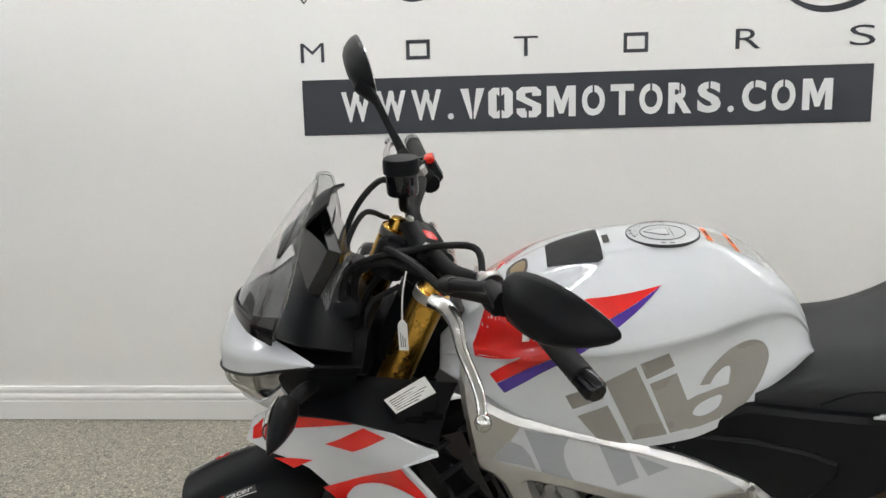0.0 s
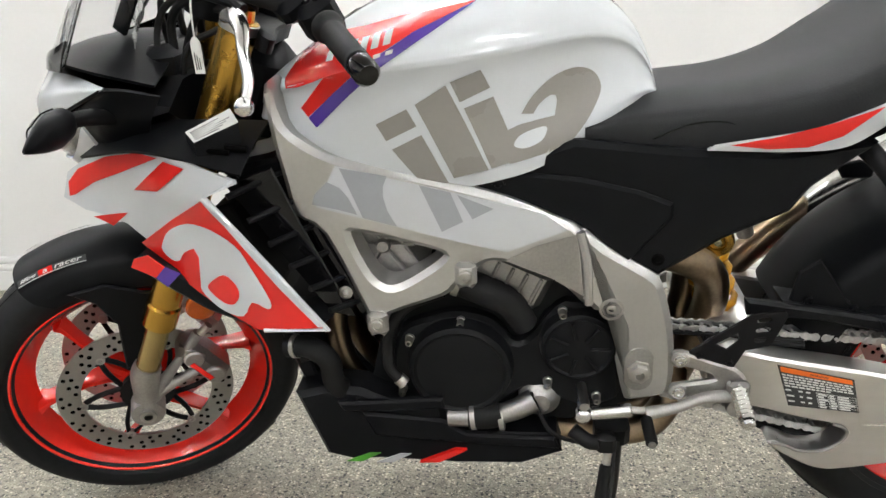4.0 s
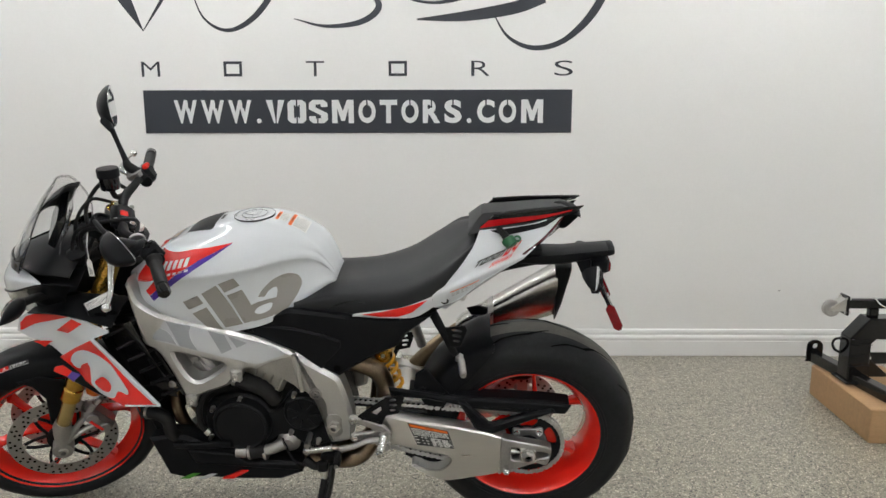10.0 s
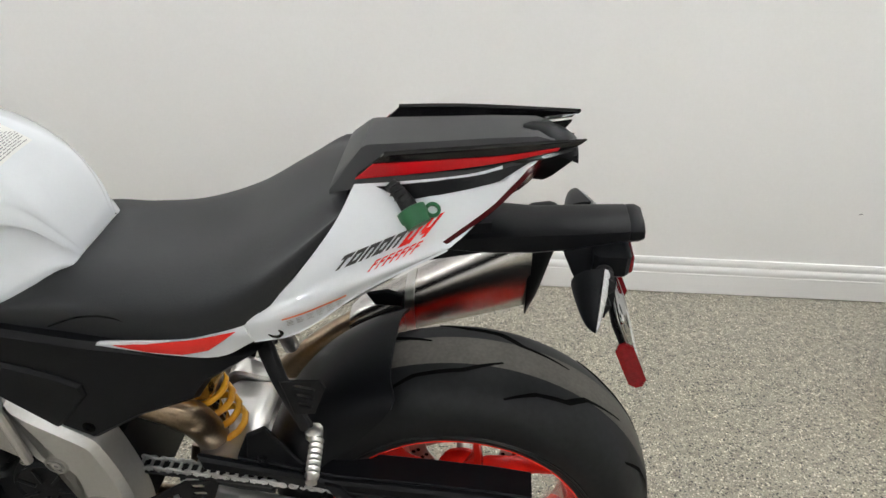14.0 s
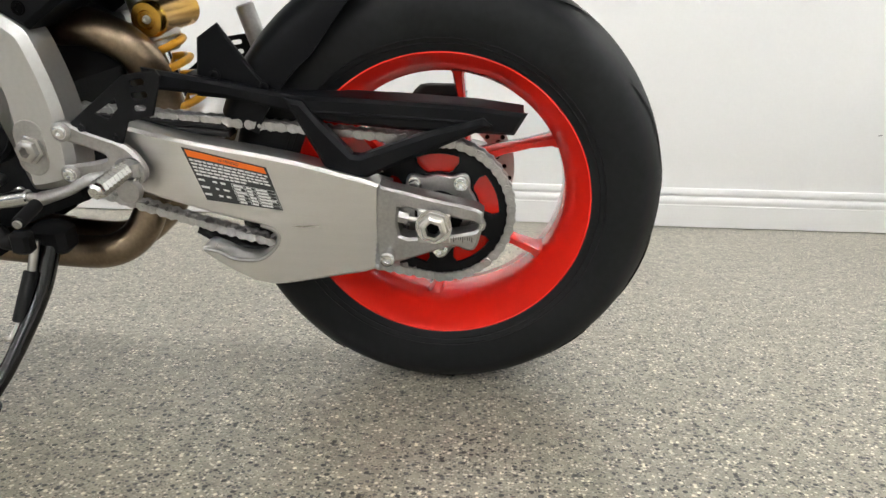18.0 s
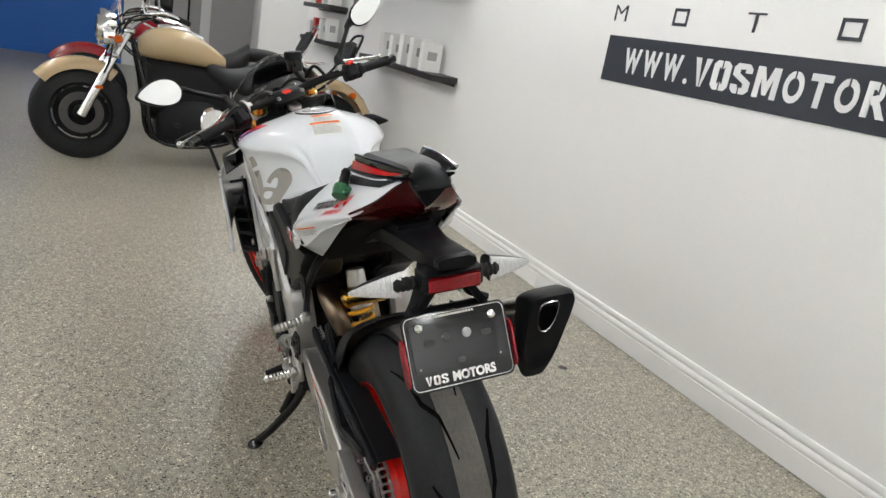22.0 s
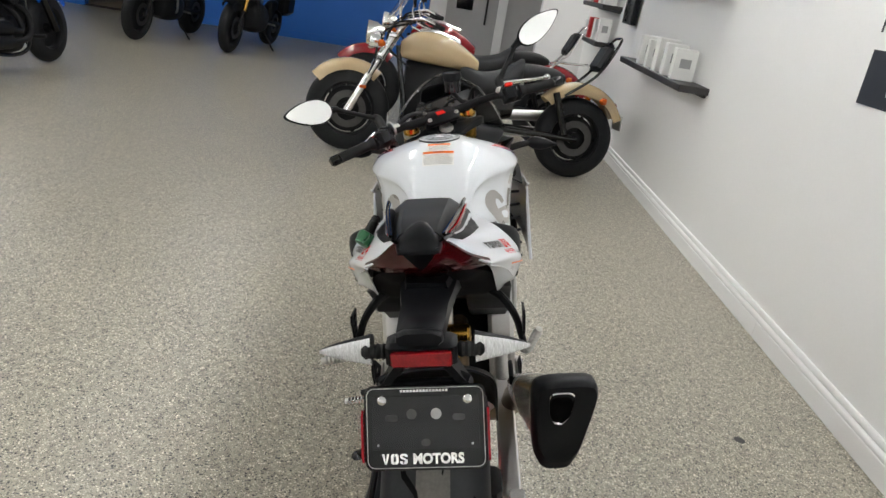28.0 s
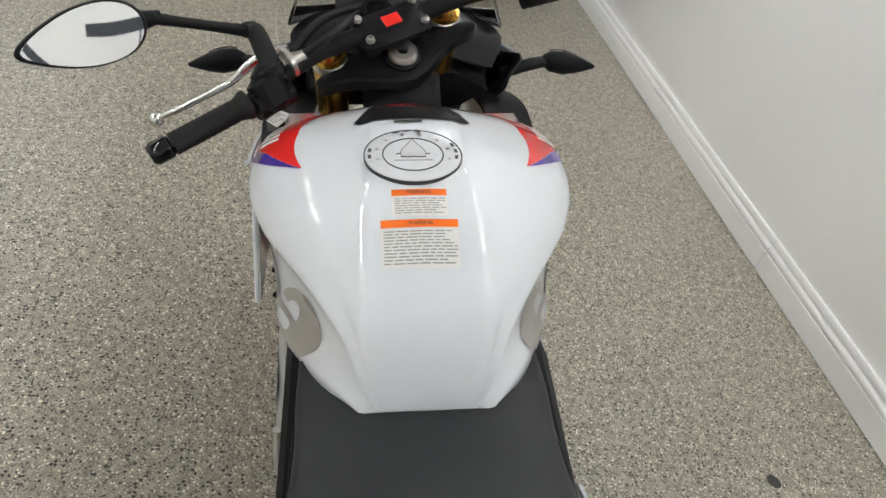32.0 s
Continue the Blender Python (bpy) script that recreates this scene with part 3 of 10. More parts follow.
# far west wall: blue stretches round a dark opening, then a pale doorway
slab("wall_west_blue", (WEST - 0.15, SOUTH, 0), (WEST, -6.1, CEIL), M["bluewall"], "bright blue painted wall")
slab("wall_west_blue_middle", (WEST - 0.15, -4.9, 0), (WEST, -0.35, CEIL), M["bluewall"], "bright blue painted wall with a door")
slab("wall_west_header", (WEST - 0.15, -6.1, 2.2), (WEST, -4.9, CEIL), M["bluewall"], "blue wall above the dark opening")
slab("wall_west_grey", (WEST - 0.15, 0.95, 0), (WEST, NORTH, CEIL), M["greywall"], "grey painted wall beside the glass door")
slab("wall_west_lintel", (WEST - 0.15, -0.35, 2.25), (WEST, 0.95, CEIL), M["greywall"], "grey wall above the glass door")
slab("wall_beyond", (WEST - 3.2, SOUTH, 0), (WEST - 3, NORTH + 0.2, CEIL), M["darkroom"], "dark wall of the room beyond the opening")
slab("floor_beyond", (WEST - 3, -6.1, 0.0), (WEST - 0.15, -4.9, 0.006), M["tanfloor"], "tan floor beyond the dark opening")
slab("pillar", (-7.3, 1.06, 0), (-7.12, NORTH, CEIL), M["wall"], "white painted wall end beside the shelves")
slab("door_threshold", (WEST - 0.15, -6.1, 0.0), (WEST + 0.02, -4.9, 0.02), M["darkroom"], "dark brown door threshold")

# blue door with a dark notice, white frame and a glazed door
door = slab("door_1", (WEST, -1.5, 0.0), (WEST + 0.03, -0.5, 2.1), M["bluewall"], "closed blue door with a dark notice")
slab("notice", (WEST + 0.03, -1.28, 1.28), (WEST + 0.036, -0.72, 2.0), M["matt"], "dark printed notice", door, kind="")
b = bmesh.new()
lathe(b, [(0.02, 0), (0.02, 0.03), (0.035, 0.04), (0.035, 0.065), (0.02, 0.075)], (WEST + 0.03, -1.4, 1.05), (1, 0, 0), 16)
part("door_knob", b, M["steel"], door, "round steel knob")
frame_door = slab("door_2", (WEST + 0.0, -0.34, 0.0), (WEST + 0.05, -0.06, 2.4), M["trim"], "white frame of the glazed door")
slab("frame_side", (WEST, 0.8, 0.0), (WEST + 0.05, 0.95, 2.4), M["trim"], "white frame", frame_door, kind="")
slab("frame_head", (WEST, -0.06, 2.25), (WEST + 0.05, 0.8, 2.4), M["trim"], "white frame", frame_door, kind="")
slab("leaf", (WEST - 0.06, -0.06, 0.0), (WEST - 0.02, 0.8, 2.25), M["greywall"], "pale grey door leaf", frame_door, kind="")
slab("pane", (WEST - 0.018, 0.1, 0.9), (WEST - 0.012, 0.38, 2.1), M["dash"], "narrow glass pane", frame_door, kind="")
slab("pull_bar", (WEST - 0.01, 0.6, 0.7), (WEST + 0.03, 0.63, 1.9), M["matt"], "long black pull bar", frame_door, kind="", bev=0.006)

# skirting with two steps
def skirting(name, x0, x1, y, label):
    prof = [(0, 0.004), (0.02, 0.004), (0.02, 0.086), (0.0172, 0.0885), (0.0172, 0.0915), (0.02, 0.096), (0.0195, 0.108), (0.014, 0.116), (0.008, 0.1185), (0.008, 0.1235), (0.0135, 0.127), (0.0145, 0.143), (0.01, 0.15), (0, 0.15)]
    bm = bmesh.new()
    rings = [[(x, y - d, z) for d, z in prof] for x in (x0, x1)]
    loft(bm, rings)
    return tagged(part(name, bm, M["trim"], None), label, kind="structure")


skirting("baseboard", -7.12, -1.2, NORTH, "white stepped baseboard along the wall")
skirting("baseboard_east_length", -1.197, EAST, NORTH, "white stepped baseboard along the wall")
slab("baseboard_west", (WEST, -4.9, 0), (WEST + 0.015, -1.5, 0.12), M["bluewall"], "blue painted baseboard")

# ceiling lamps: long tubes under a white tray
def ceiling_light(c):
    t = thing("ceiling_light", Matrix.Translation(c), "long white ceiling lamp with a glowing tube", "ceiling light", "ceiling lamps")
    part("tray", block(bmesh.new(), (0, 0, 0.04), (2.2, 0.2, 0.05), 0.006), M["trim"], t)
    part("diffuser", block(bmesh.new(), (0, 0, 0.005), (2.14, 0.036, 0.03), 0.012), M["lamp"], t, "glowing diffuser")
    return t


first = ceiling_light((-6.25, 0.9, CEIL - 0.07))
for y in (0.9, -2.5, -5.4):
    for k in range(1, 6):
        if (y, k) != (0.9, 1):
            copy_thing(first, Matrix.Translation((-9 + 2.75 * k, y, CEIL - 0.07)))

# ---- wall sign ----
sign = thing("wall_sign", Matrix.Translation((0.05, NORTH, 1.31)), "dark web address strip with white stencil letters on the wall", "sign")
part("strip", block(bmesh.new(), (0, -0.002, 0), (2.205, 0.004, 0.218), 0.001), M["vinyl"], sign)


def upright(bm, x, y, z):
    """Turns flat lettering to stand on the wall, facing the room."""
    bm.transform(Matrix.Translation((x, y, z)) @ Matrix.Rotation(radians(90), 4, "X"))
    return bm


def shapes(kind, w, h):
    """Plain strokes, two halves with a slit between them, like stencil work."""
    bm = bmesh.new()
    s = w * 0.34
    if kind == "wedge":
        polys = [[(-w / 2, h / 2), (-w / 2 + s, h / 2), (-0.002, -h / 2 + s * 0.7), (-0.002, -h / 2), (-s * 0.3, -h / 2)],
                 [(w / 2, h / 2), (w / 2 - s, h / 2), (0.004, -h / 2 + s * 0.7), (0.004, -h / 2), (s * 0.3, -h / 2)]]
    elif kind == "ring":
        polys = [[(-0.004, h / 2), (-w * 0.3, h / 2), (-w / 2, h * 0.36), (-w / 2, -h * 0.36), (-w * 0.3, -h / 2), (-0.004, -h / 2), (-0.004, -h / 2 + s), (-w / 2 + s, -h * 0.3), (-w / 2 + s, h * 0.3), (-0.004, h / 2 - s)],
                 [(0.004, h / 2), (w * 0.3, h / 2), (w / 2, h * 0.36), (w / 2, -h * 0.36), (w * 0.3, -h / 2), (0.004, -h / 2), (0.004, -h / 2 + s), (w / 2 - s, -h * 0.3), (w / 2 - s, h * 0.3), (0.004, h / 2 - s)]]
    else:
        polys = [[(w / 2, h * 0.2), (w / 2, h * 0.36), (w * 0.3, h / 2), (-w * 0.3, h / 2), (-w / 2, h * 0.36), (-w / 2, h * 0.1), (w * 0.14, -h * 0.16), (w * 0.14, -h * 0.3), (0, -h / 2 + s * 0.8), (0, -h / 2), (w * 0.3, -h / 2), (w / 2, -h * 0.36), (w / 2, -h * 0.08), (-w * 0.14, h * 0.18), (-w * 0.14, h * 0.3), (w * 0.14, h * 0.32), (w * 0.14, h * 0.2)],
                 [(-w / 2, -h * 0.2), (-w / 2, -h * 0.36), (-w * 0.3, -h / 2), (-0.008, -h / 2), (-0.008, -h / 2 + s * 0.8), (-w * 0.14, -h * 0.32), (-w * 0.14, -h * 0.2)]]
    for p in polys:
        prism(bm, p, -0.0006, 0.0006, 0)
    return bm


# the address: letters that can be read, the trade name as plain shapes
xs = 0.0
for i, ch in enumerate("WWW.123MOTORS.COM"):
    w = 0.042 if ch == "." else (0.138 if ch in "WM" else 0.104)
    step = 0.062 if ch == "." else (0.15 if ch in "WM" else 0.118)
    if i == 0:
        x = -0.962
    cx = x + step / 2
    if ch in "123":
        bm = shapes({"1": "wedge", "2": "ring", "3": "hook"}[ch], 0.096, 0.118)
        bm.transform(Matrix.Translation((cx, -0.0046, 0.0)))
        part("emblem_shape", bm, M["letter"], sign, "plain white shape", smooth=0)
    elif ch == "M":
        a, b = 0.056, 0.059
        bm = bmesh.new()
        prism(bm, [(-a, -b), (-a, b), (-a + 0.034, b), (0, 0.002), (a - 0.034, b), (a, b), (a, -b), (a - 0.027, -b), (a - 0.027, 0.016), (0.009, -b + 0.012), (-0.009, -b + 0.012), (-a + 0.027, 0.016), (-a + 0.027, -b)], -0.0006, 0.0006, 0)
        bm.transform(Matrix.Translation((cx, -0.0046, 0.0)))
        part("letter", bm, M["letter"], sign, smooth=0)
    else:
        bm = text_bm(ch, 0.16, 0.0006, bold=0.0065)
        fit_to(bm, 0.024 if ch == "." else w * 0.86, 0.024 if ch == "." else 0.118)
        upright(bm, cx, -0.0046, -0.047 if ch == "." else 0)
        part("letter", bm, M["letter"], sign, smooth=0)
        if ch not in ".MT":
            # stencil slit
            bm = block(bmesh.new(), (cx + (0 if ch in "OTCRS" else w * 0.12), -0.0056, 0.043 if ch != "T" else -0.02), (0.007, 0.0006, 0.05 if ch != "T" else 0.08), 0.0002)
            part("stencil_slit", bm, M["vinyl"], sign)
    x += step * 0.938
# the word above the strip, in thin squared letters
word = thing("wall_word", Matrix.Translation((0.05, NORTH, 1.525)), "thin dark squared lettering spaced out along the wall", "lettering")
for k, ch in enumerate("MOTORS"):
    bm = bmesh.new()
    t, w, h = 0.0135, 0.094, 0.075
    if ch == "O":
        strokes = [[(-w / 2, h / 2), (w / 2, h / 2), (w / 2, h / 2 - t), (-w / 2, h / 2 - t)], [(-w / 2, -h / 2), (w / 2, -h / 2), (w / 2, -h / 2 + t), (-w / 2, -h / 2 + t)],
                   [(-w / 2, -h / 2 + t), (-w / 2 + t, -h / 2 + t), (-w / 2 + t, h / 2 - t), (-w / 2, h / 2 - t)], [(w / 2, -h / 2 + t), (w / 2 - t, -h / 2 + t), (w / 2 - t, h / 2 - t), (w / 2, h / 2 - t)]]
        for p in strokes:
            prism(bm, p, -0.0015, 0, 0)
    else:
        bm = fit_to(text_bm(ch, 0.1, 0.0008, bold=-0.0008), w, h)
        upright(bm, 0, -0.0012, 0)
    bm.transform(Matrix.Translation((-1.055 + 0.422 * k, -0.0005, 0)))
    part("letter", bm, M["vinyl"], word, smooth=0)
# swept brush strokes of the emblem, as plain curves
emblem = thing("wall_emblem", Matrix.Translation((0, NORTH, 1.8)), "large dark brush-stroke emblem painted on the wall", "emblem")


def stroke(pts, ws):
    bm = bmesh.new()
    line = spline([(*p, w) for p, w in zip(pts, ws)], 10)
    left, right = [], []
    for i, q in enumerate(line):
        a, b = line[max(i - 1, 0)], line[min(i + 1, len(line) - 1)]
        d = Vector((b[0] - a[0], b[1] - a[1])).normalized()
        n = Vector((-d.y, d.x)) * max(q[2], 0.0005)
        left.append((q[0] + n.x, q[1] + n.y))
        right.append((q[0] - n.x, q[1] - n.y))
    for i in range(len(line) - 1):
        vs = [bm.verts.new((x, -0.0015, z)) for x, z in (left[i], left[i + 1], right[i + 1], right[i])]
        try:
            bm.faces.new(vs)
        except ValueError:
            pass
    bmesh.ops.remove_doubles(bm, verts=bm.verts, dist=1e-6)
    part("brush_stroke", bm, M["vinyl"], emblem, smooth=0)


stroke([(-1.22, 0.26), (-1.13, 0.1), (-1.03, -0.085)], [0.03, 0.035, 0.002])
stroke([(-0.78, 0.3), (-0.9, 0.1), (-1.03, -0.088)], [0.012, 0.01, 0.002])
stroke([(-0.78, 0.14), (-0.72, -0.02), (-0.6, -0.085), (-0.46, -0.02), (-0.34, 0.14), (-0.3, 0.3)], [0.002, 0.005, 0.009, 0.014, 0.016, 0.014])
stroke([(-0.26, -0.03), (-0.1, -0.066), (0.08, -0.045), (0.17, 0.03), (0.1, 0.12), (-0.05, 0.2)], [0.002, 0.008, 0.014, 0.016, 0.01, 0.004])
stroke([(0.36, -0.035), (0.6, -0.02), (0.85, 0.02), (1.0, 0.07)], [0.004, 0.024, 0.03, 0.028])
stroke([(0.27, 0.09), (0.36, 0.055), (0.5, 0.05), (0.7, 0.11), (1.0, 0.24)], [0.003, 0.006, 0.009, 0.016, 0.012])
stroke([(0.74, 0.0), (0.82, -0.12), (0.95, -0.175), (1.1, -0.14), (1.24, -0.01), (1.32, 0.16), (1.32, 0.32)], [0.002, 0.007, 0.012, 0.014, 0.02, 0.02, 0.016])


# ---- the motorcycle: x backwards, y to its right, z up, leaning on its side stand ----
BIKE = pose(0, 0.122, 0.002, 0, 0, -1.9) @ pose(0, 0, 0, 12.0, 0, 0)
bike = thing("motorcycle", BIKE, "white and red sports motorcycle with red wheels, on its side stand", "motorcycle")
RAKE = radians(25)
AXIS = Vector((math.sin(RAKE), 0, math.cos(RAKE)))
HEAD = Vector((-0.393, 0, 0.965))
STEER = Matrix.Translation(HEAD) @ Matrix.Rotation(radians(26), 4, AXIS) @ Matrix.Translation(-HEAD)
FA, RA = Vector((-0.738, 0, 0.3)), Vector((0.775, 0, 0.3385))


def turn(m, pts):
    return [m @ Vector(p) for p in pts]


def tyre_profile(R, t, h, r0):
    """Half-round sport tyre: bulged wall up to the shoulder, then a round crown."""
    rs = r0 + (R - r0) * 0.45
    pts = [(r0 - 0.004, -h * 1.0), (r0 + 0.004, -h * 1.02 - 0.001)]
    for k in range(1, 6):
        a = k / 6
        pts.append((r0 + (rs - r0) * a, -(h + (t - h) * math.sin(a * math.pi / 2) ** 0.8)))
    for k in range(19):
        a = math.pi * k / 18
        pts.append((rs + (R - rs) * math.sin(a) ** 0.86, -math.cos(a) * t))
    return pts + [(r, -y) for r, y in reversed(pts[:7])]


def crown(R, t, y, r0=0.226):
    """Radius of the crown at a fraction y of the half width."""
    rs = r0 + (R - r0) * 0.45
    return rs + (R - rs) * math.sin(math.acos(max(-1, min(1, -y)))) ** 0.86


def wheel(name, c, R, width, rim_w, parent, spokes, m=None, label="", grow=1.0):
    """Rim with flanges, a tyre with a rounded crown, and forked spokes."""
    bm = bmesh.new()
    h = rim_w / 2
    prof = [(0.231, -h), (0.231, -h + 0.006), (0.222, -h + 0.009), (0.214, -h + 0.02), (0.198, -h + 0.045), (0.196, 0), (0.198, h - 0.045), (0.214, h - 0.02), (0.222, h - 0.009), (0.231, h - 0.006), (0.231, h), (0.222, h + 0.001), (0.208, h - 0.016),
               (0.19, h - 0.045), (0.187, 0), (0.19, -h + 0.045), (0.208, -h + 0.016), (0.222, -h - 0.001)]
    lathe(bm, [(r * grow, q) for r, q in prof], c, seg=96, close=True)
    rim = part(name, bm, M["red"], parent, label, m=m)
    # tyre
    t = width / 2
    prof = [(r, y) for r, y in tyre_profile(R, t, h, 0.226 * grow)]
    bm = bmesh.new()
    lathe(bm, prof + [(0.215 * grow, h * 0.9), (0.212 * grow, 0), (0.215 * grow, -h * 0.9)], c, seg=144, close=True)
    part("tyre", bm, M["tyre"], rim, "black sport tyre with dusty tread", m=m, smooth=60)
    for y in (-1, 1) if grow == 1.0 else ():
        for rr in (0.236, 0.244):
            q = 0.226 * grow + (rr - 0.226)
            yy = h * 1.0 + (t - h) * 0.75 * (rr - 0.226) / 0.018
            part("sidewall_rib", lathe(bmesh.new(), [(q - 0.0012, y * yy), (q, y * (yy + 0.0012)), (q + 0.0012, y * yy)], c, seg=96, close=True), M["tyre"], rim, m=m)
    # hub and spokes
    bm = bmesh.new()
    lathe(bm, [(0.012, -0.05), (0.042, -0.05), (0.046, -0.04), (0.036, -0.02), (0.036, 0.02), (0.046, 0.04), (0.042, 0.05), (0.012, 0.05)], c, seg=32)
    part("hub", bm, M["red"], rim, m=m)
    for k in range(3):
        a = radians(spokes) + 2 * math.pi * k / 3
        for s in (-1, 1):
            secs = []
            for r, ang, w, d in ((0.034, 0.1, 0.016, 0.03), (0.07, 0.2, 0.013, 0.026), (0.105, 0.34, 0.0085, 0.02), (0.15, 0.46, 0.007, 0.018), (0.18, 0.51, 0.009, 0.022), (0.193, 0.53, 0.016, 0.03)):
                ang = a + s * ang
                cc = c + Vector((math.cos(ang) * r, 0, math.sin(ang) * r))
                tg = Vector((-math.sin(ang), 0, math.cos(ang)))
                r = r * (1 + (grow - 1) * r / 0.193)
                w = w * (0.7 if grow > 1 else 1.0)
                cc = c + Vector((math.cos(ang) * r, 0, math.sin(ang) * r))
                secs.append([cc + tg * (u * w) + Vector((0, v * d, 0)) for u, v in ((-1, -0.6), (-0.6, -1), (0.6, -1), (1, -0.6), (1, 0.6), (0.6, 1), (-0.6, 1), (-1, 0.6))])
            part("spoke", loft(bmesh.new(), secs), M["red"], rim, m=m)
    return rim


def tread(c, R, width, parent, m, n, seedling, r_in=0.226):
    """Grooves curling over the crown and shoulders."""
    t = width / 2
    for k in range(n):
        for s in (-1, 1):
            base = 2 * math.pi * (k + (0.5 if s > 0 else 0)) / n
            bm = bmesh.new()
            left, right = [], []
            legs = [(0.0, 0.16), (0.3, 0.3), (0.42, 0.52), (0.62, 0.6), (0.8, 0.78)] if k % 2 else [(0.0, 0.2), (0.22, 0.42), (0.5, 0.5), (0.7, 0.72)]
            line = [(legs[i][0] + (legs[i + 1][0] - legs[i][0]) * j / 4, legs[i][1] + (legs[i + 1][1] - legs[i][1]) * j / 4) for i in range(len(legs) - 1) for j in range(5)]
            for i, (u, yy) in enumerate(line):
                a, y = base + 0.85 * u, s * yy
                r = crown(R, t, y, r_in) + 0.0012
                w = 0.0034 * math.sin(math.pi * (0.08 + 0.84 * i / (len(line) - 1))) + 0.0006
                for sd, o in ((-1, left), (1, right)):
                    o.append(c + Vector((math.cos(a - sd * w / r) * r, y * t + sd * s * w, math.sin(a - sd * w / r) * r)))
            loft(bm, [left, right], closed=False)
            part("tread_groove", bm, M["groove"], parent, m=m)


def brake_disc(c, r0, r1, y, parent, m, holes, name="brake_disc"):
    bm = bmesh.new()
    th = 0.0045
    # a ring built from radial cells, with round holes left open
    seg = holes * 2
    lathe(bm, [(r0, y - th / 2), (r1, y - th / 2), (r1, y + th / 2), (r0, y + th / 2)], c, seg=max(seg, 64), close=True)
    d = part(name, bm, M["disc"], parent, "drilled steel brake disc", m=m)
    for k in range(holes):
        a = 2 * math.pi * k / holes
        bm = bmesh.new()
        for j, rr in enumerate((0.2, 0.5, 0.8)):
            if (k + j) % 3 == 2:
                continue
            r = r0 + (r1 - r0) * rr
            aa = a + j * 0.035
            p = c + Vector((math.cos(aa) * r, 0, math.sin(aa) * r))
            lathe(bm, [(0.0042, y - th / 2 - 0.0008), (0.0042, y + th / 2 + 0.0008)], p, seg=8)
        part("drilled_hole", bm, M["groove"], d, m=m)
    return d


fw = wheel("front_wheel", FA, 0.3, 0.12, 0.1, bike, 155, STEER, "red cast wheel with forked spokes", 1.065)
rw = wheel("rear_wheel", RA, 0.337, 0.204, 0.182, bike, 55, None, "red cast wheel with forked spokes")
tread(FA, 0.3, 0.12, bpy.data.objects["tyre"], STEER, 9, 1, 0.226 * 1.065)
tread(RA, 0.337, 0.204, bpy.data.objects["tyre.001"], None, 9, 2)
# worn dusty band round the middle of the rear tread
bm = bmesh.new()
rings = []
for k in range(97):
    a = 2 * math.pi * k / 96
    rings.append([RA + Vector((math.cos(a) * r, y, math.sin(a) * r)) for y, r in [(0.102 * q, crown(0.337, 0.102, q) + 0.0007) for q in (-0.3, -0.2, -0.1, 0, 0.1, 0.2, 0.3)]])
loft(bm, rings, closed=False)
part("worn_band", bm, M["scuff"], bpy.data.objects["tyre.001"], "dusty worn band on the tread")


# ---- tank ----
TANK = [  # x, top, shoulder half width, shoulder height, foot half width, foot height, knee hollow
    (-0.385, 0.878, 0.085, 0.855, 0.1, 0.83, 0.0), (-0.33, 0.918, 0.148, 0.89, 0.15, 0.822, 0.0), (-0.26, 0.964, 0.2, 0.912, 0.178, 0.792, 0.0),
    (-0.18, 1.003, 0.219, 0.928, 0.182, 0.755, -0.002), (-0.09, 1.027, 0.215, 0.936, 0.185, 0.742, 0.0), (0.0, 1.033, 0.188, 0.943, 0.185, 0.758, 0.008),
    (0.05, 1.027, 0.163, 0.948, 0.17, 0.772, 0.012), (0.1, 1.009, 0.134, 0.95, 0.15, 0.795, 0.012), (0.14, 0.984, 0.11, 0.944, 0.131, 0.822, 0.01),
    (0.172, 0.954, 0.09, 0.927, 0.112, 0.842, 0.006), (0.197, 0.91, 0.076, 0.897, 0.092, 0.853, 0.003), (0.214, 0.864, 0.058, 0.86, 0.074, 0.852, 0.0)]


def tank_section(x):
    """Half a section: flat ridge, crisp shoulder, hollow side, foot."""
    top, w, zs, wf, zf, c = interp(x, TANK)
    p = min(0.06, w * 0.68)
    d = top - zs
    upper = [(0, top), (p * 0.55, top - 0.001), (p * 0.9, top - 0.04 * d), (p + 0.008, top - 0.1 * d), ((p + w) / 2, zs + 0.66 * d), (w * 0.87, zs + 0.38 * d), (w * 0.965, zs + 0.12 * d), (w, zs - 0.004)]
    lower = [(w, zs - 0.004), (w * 0.76 + wf * 0.24 - 0.006 - c * 0.8, zs * 0.8 + zf * 0.2), (w * 0.42 + wf * 0.58 - 0.004 - c, zs * 0.48 + zf * 0.52), (w * 0.1 + wf * 0.9 - c * 0.35, zs * 0.18 + zf * 0.82), (wf * 0.97, zf)]
    return spline(upper, 4) + spline(lower, 4)[1:]


def tank_half(x, z):
    """Half width of the tank at x and z, on its side."""
    s = tank_section(max(min(x, 0.213), -0.38))
    for a, b in zip(reversed(s[:-1]), reversed(s[1:])):
        if min(a[1], b[1]) <= z <= max(a[1], b[1]) and abs(a[1] - b[1]) > 1e-6:
            t = (z - a[1]) / (b[1] - a[1])
            return a[0] + (b[0] - a[0]) * t
    return s[-1][0] if z < s[-1][1] else 0.0


bm = bmesh.new()
rings = []
for k in range(90):
    x = -0.385 + 0.599 * k / 89
    s = tank_section(x)
    rings.append([(x, -y, z) for y, z in s] + [(x, y, z) for y, z in reversed(s[1:])])
loft(bm, rings)
tank = part("fuel_tank", bm, M["white"], bike, "glossy pearl white fuel tank with red, purple and grey graphics", smooth=70)

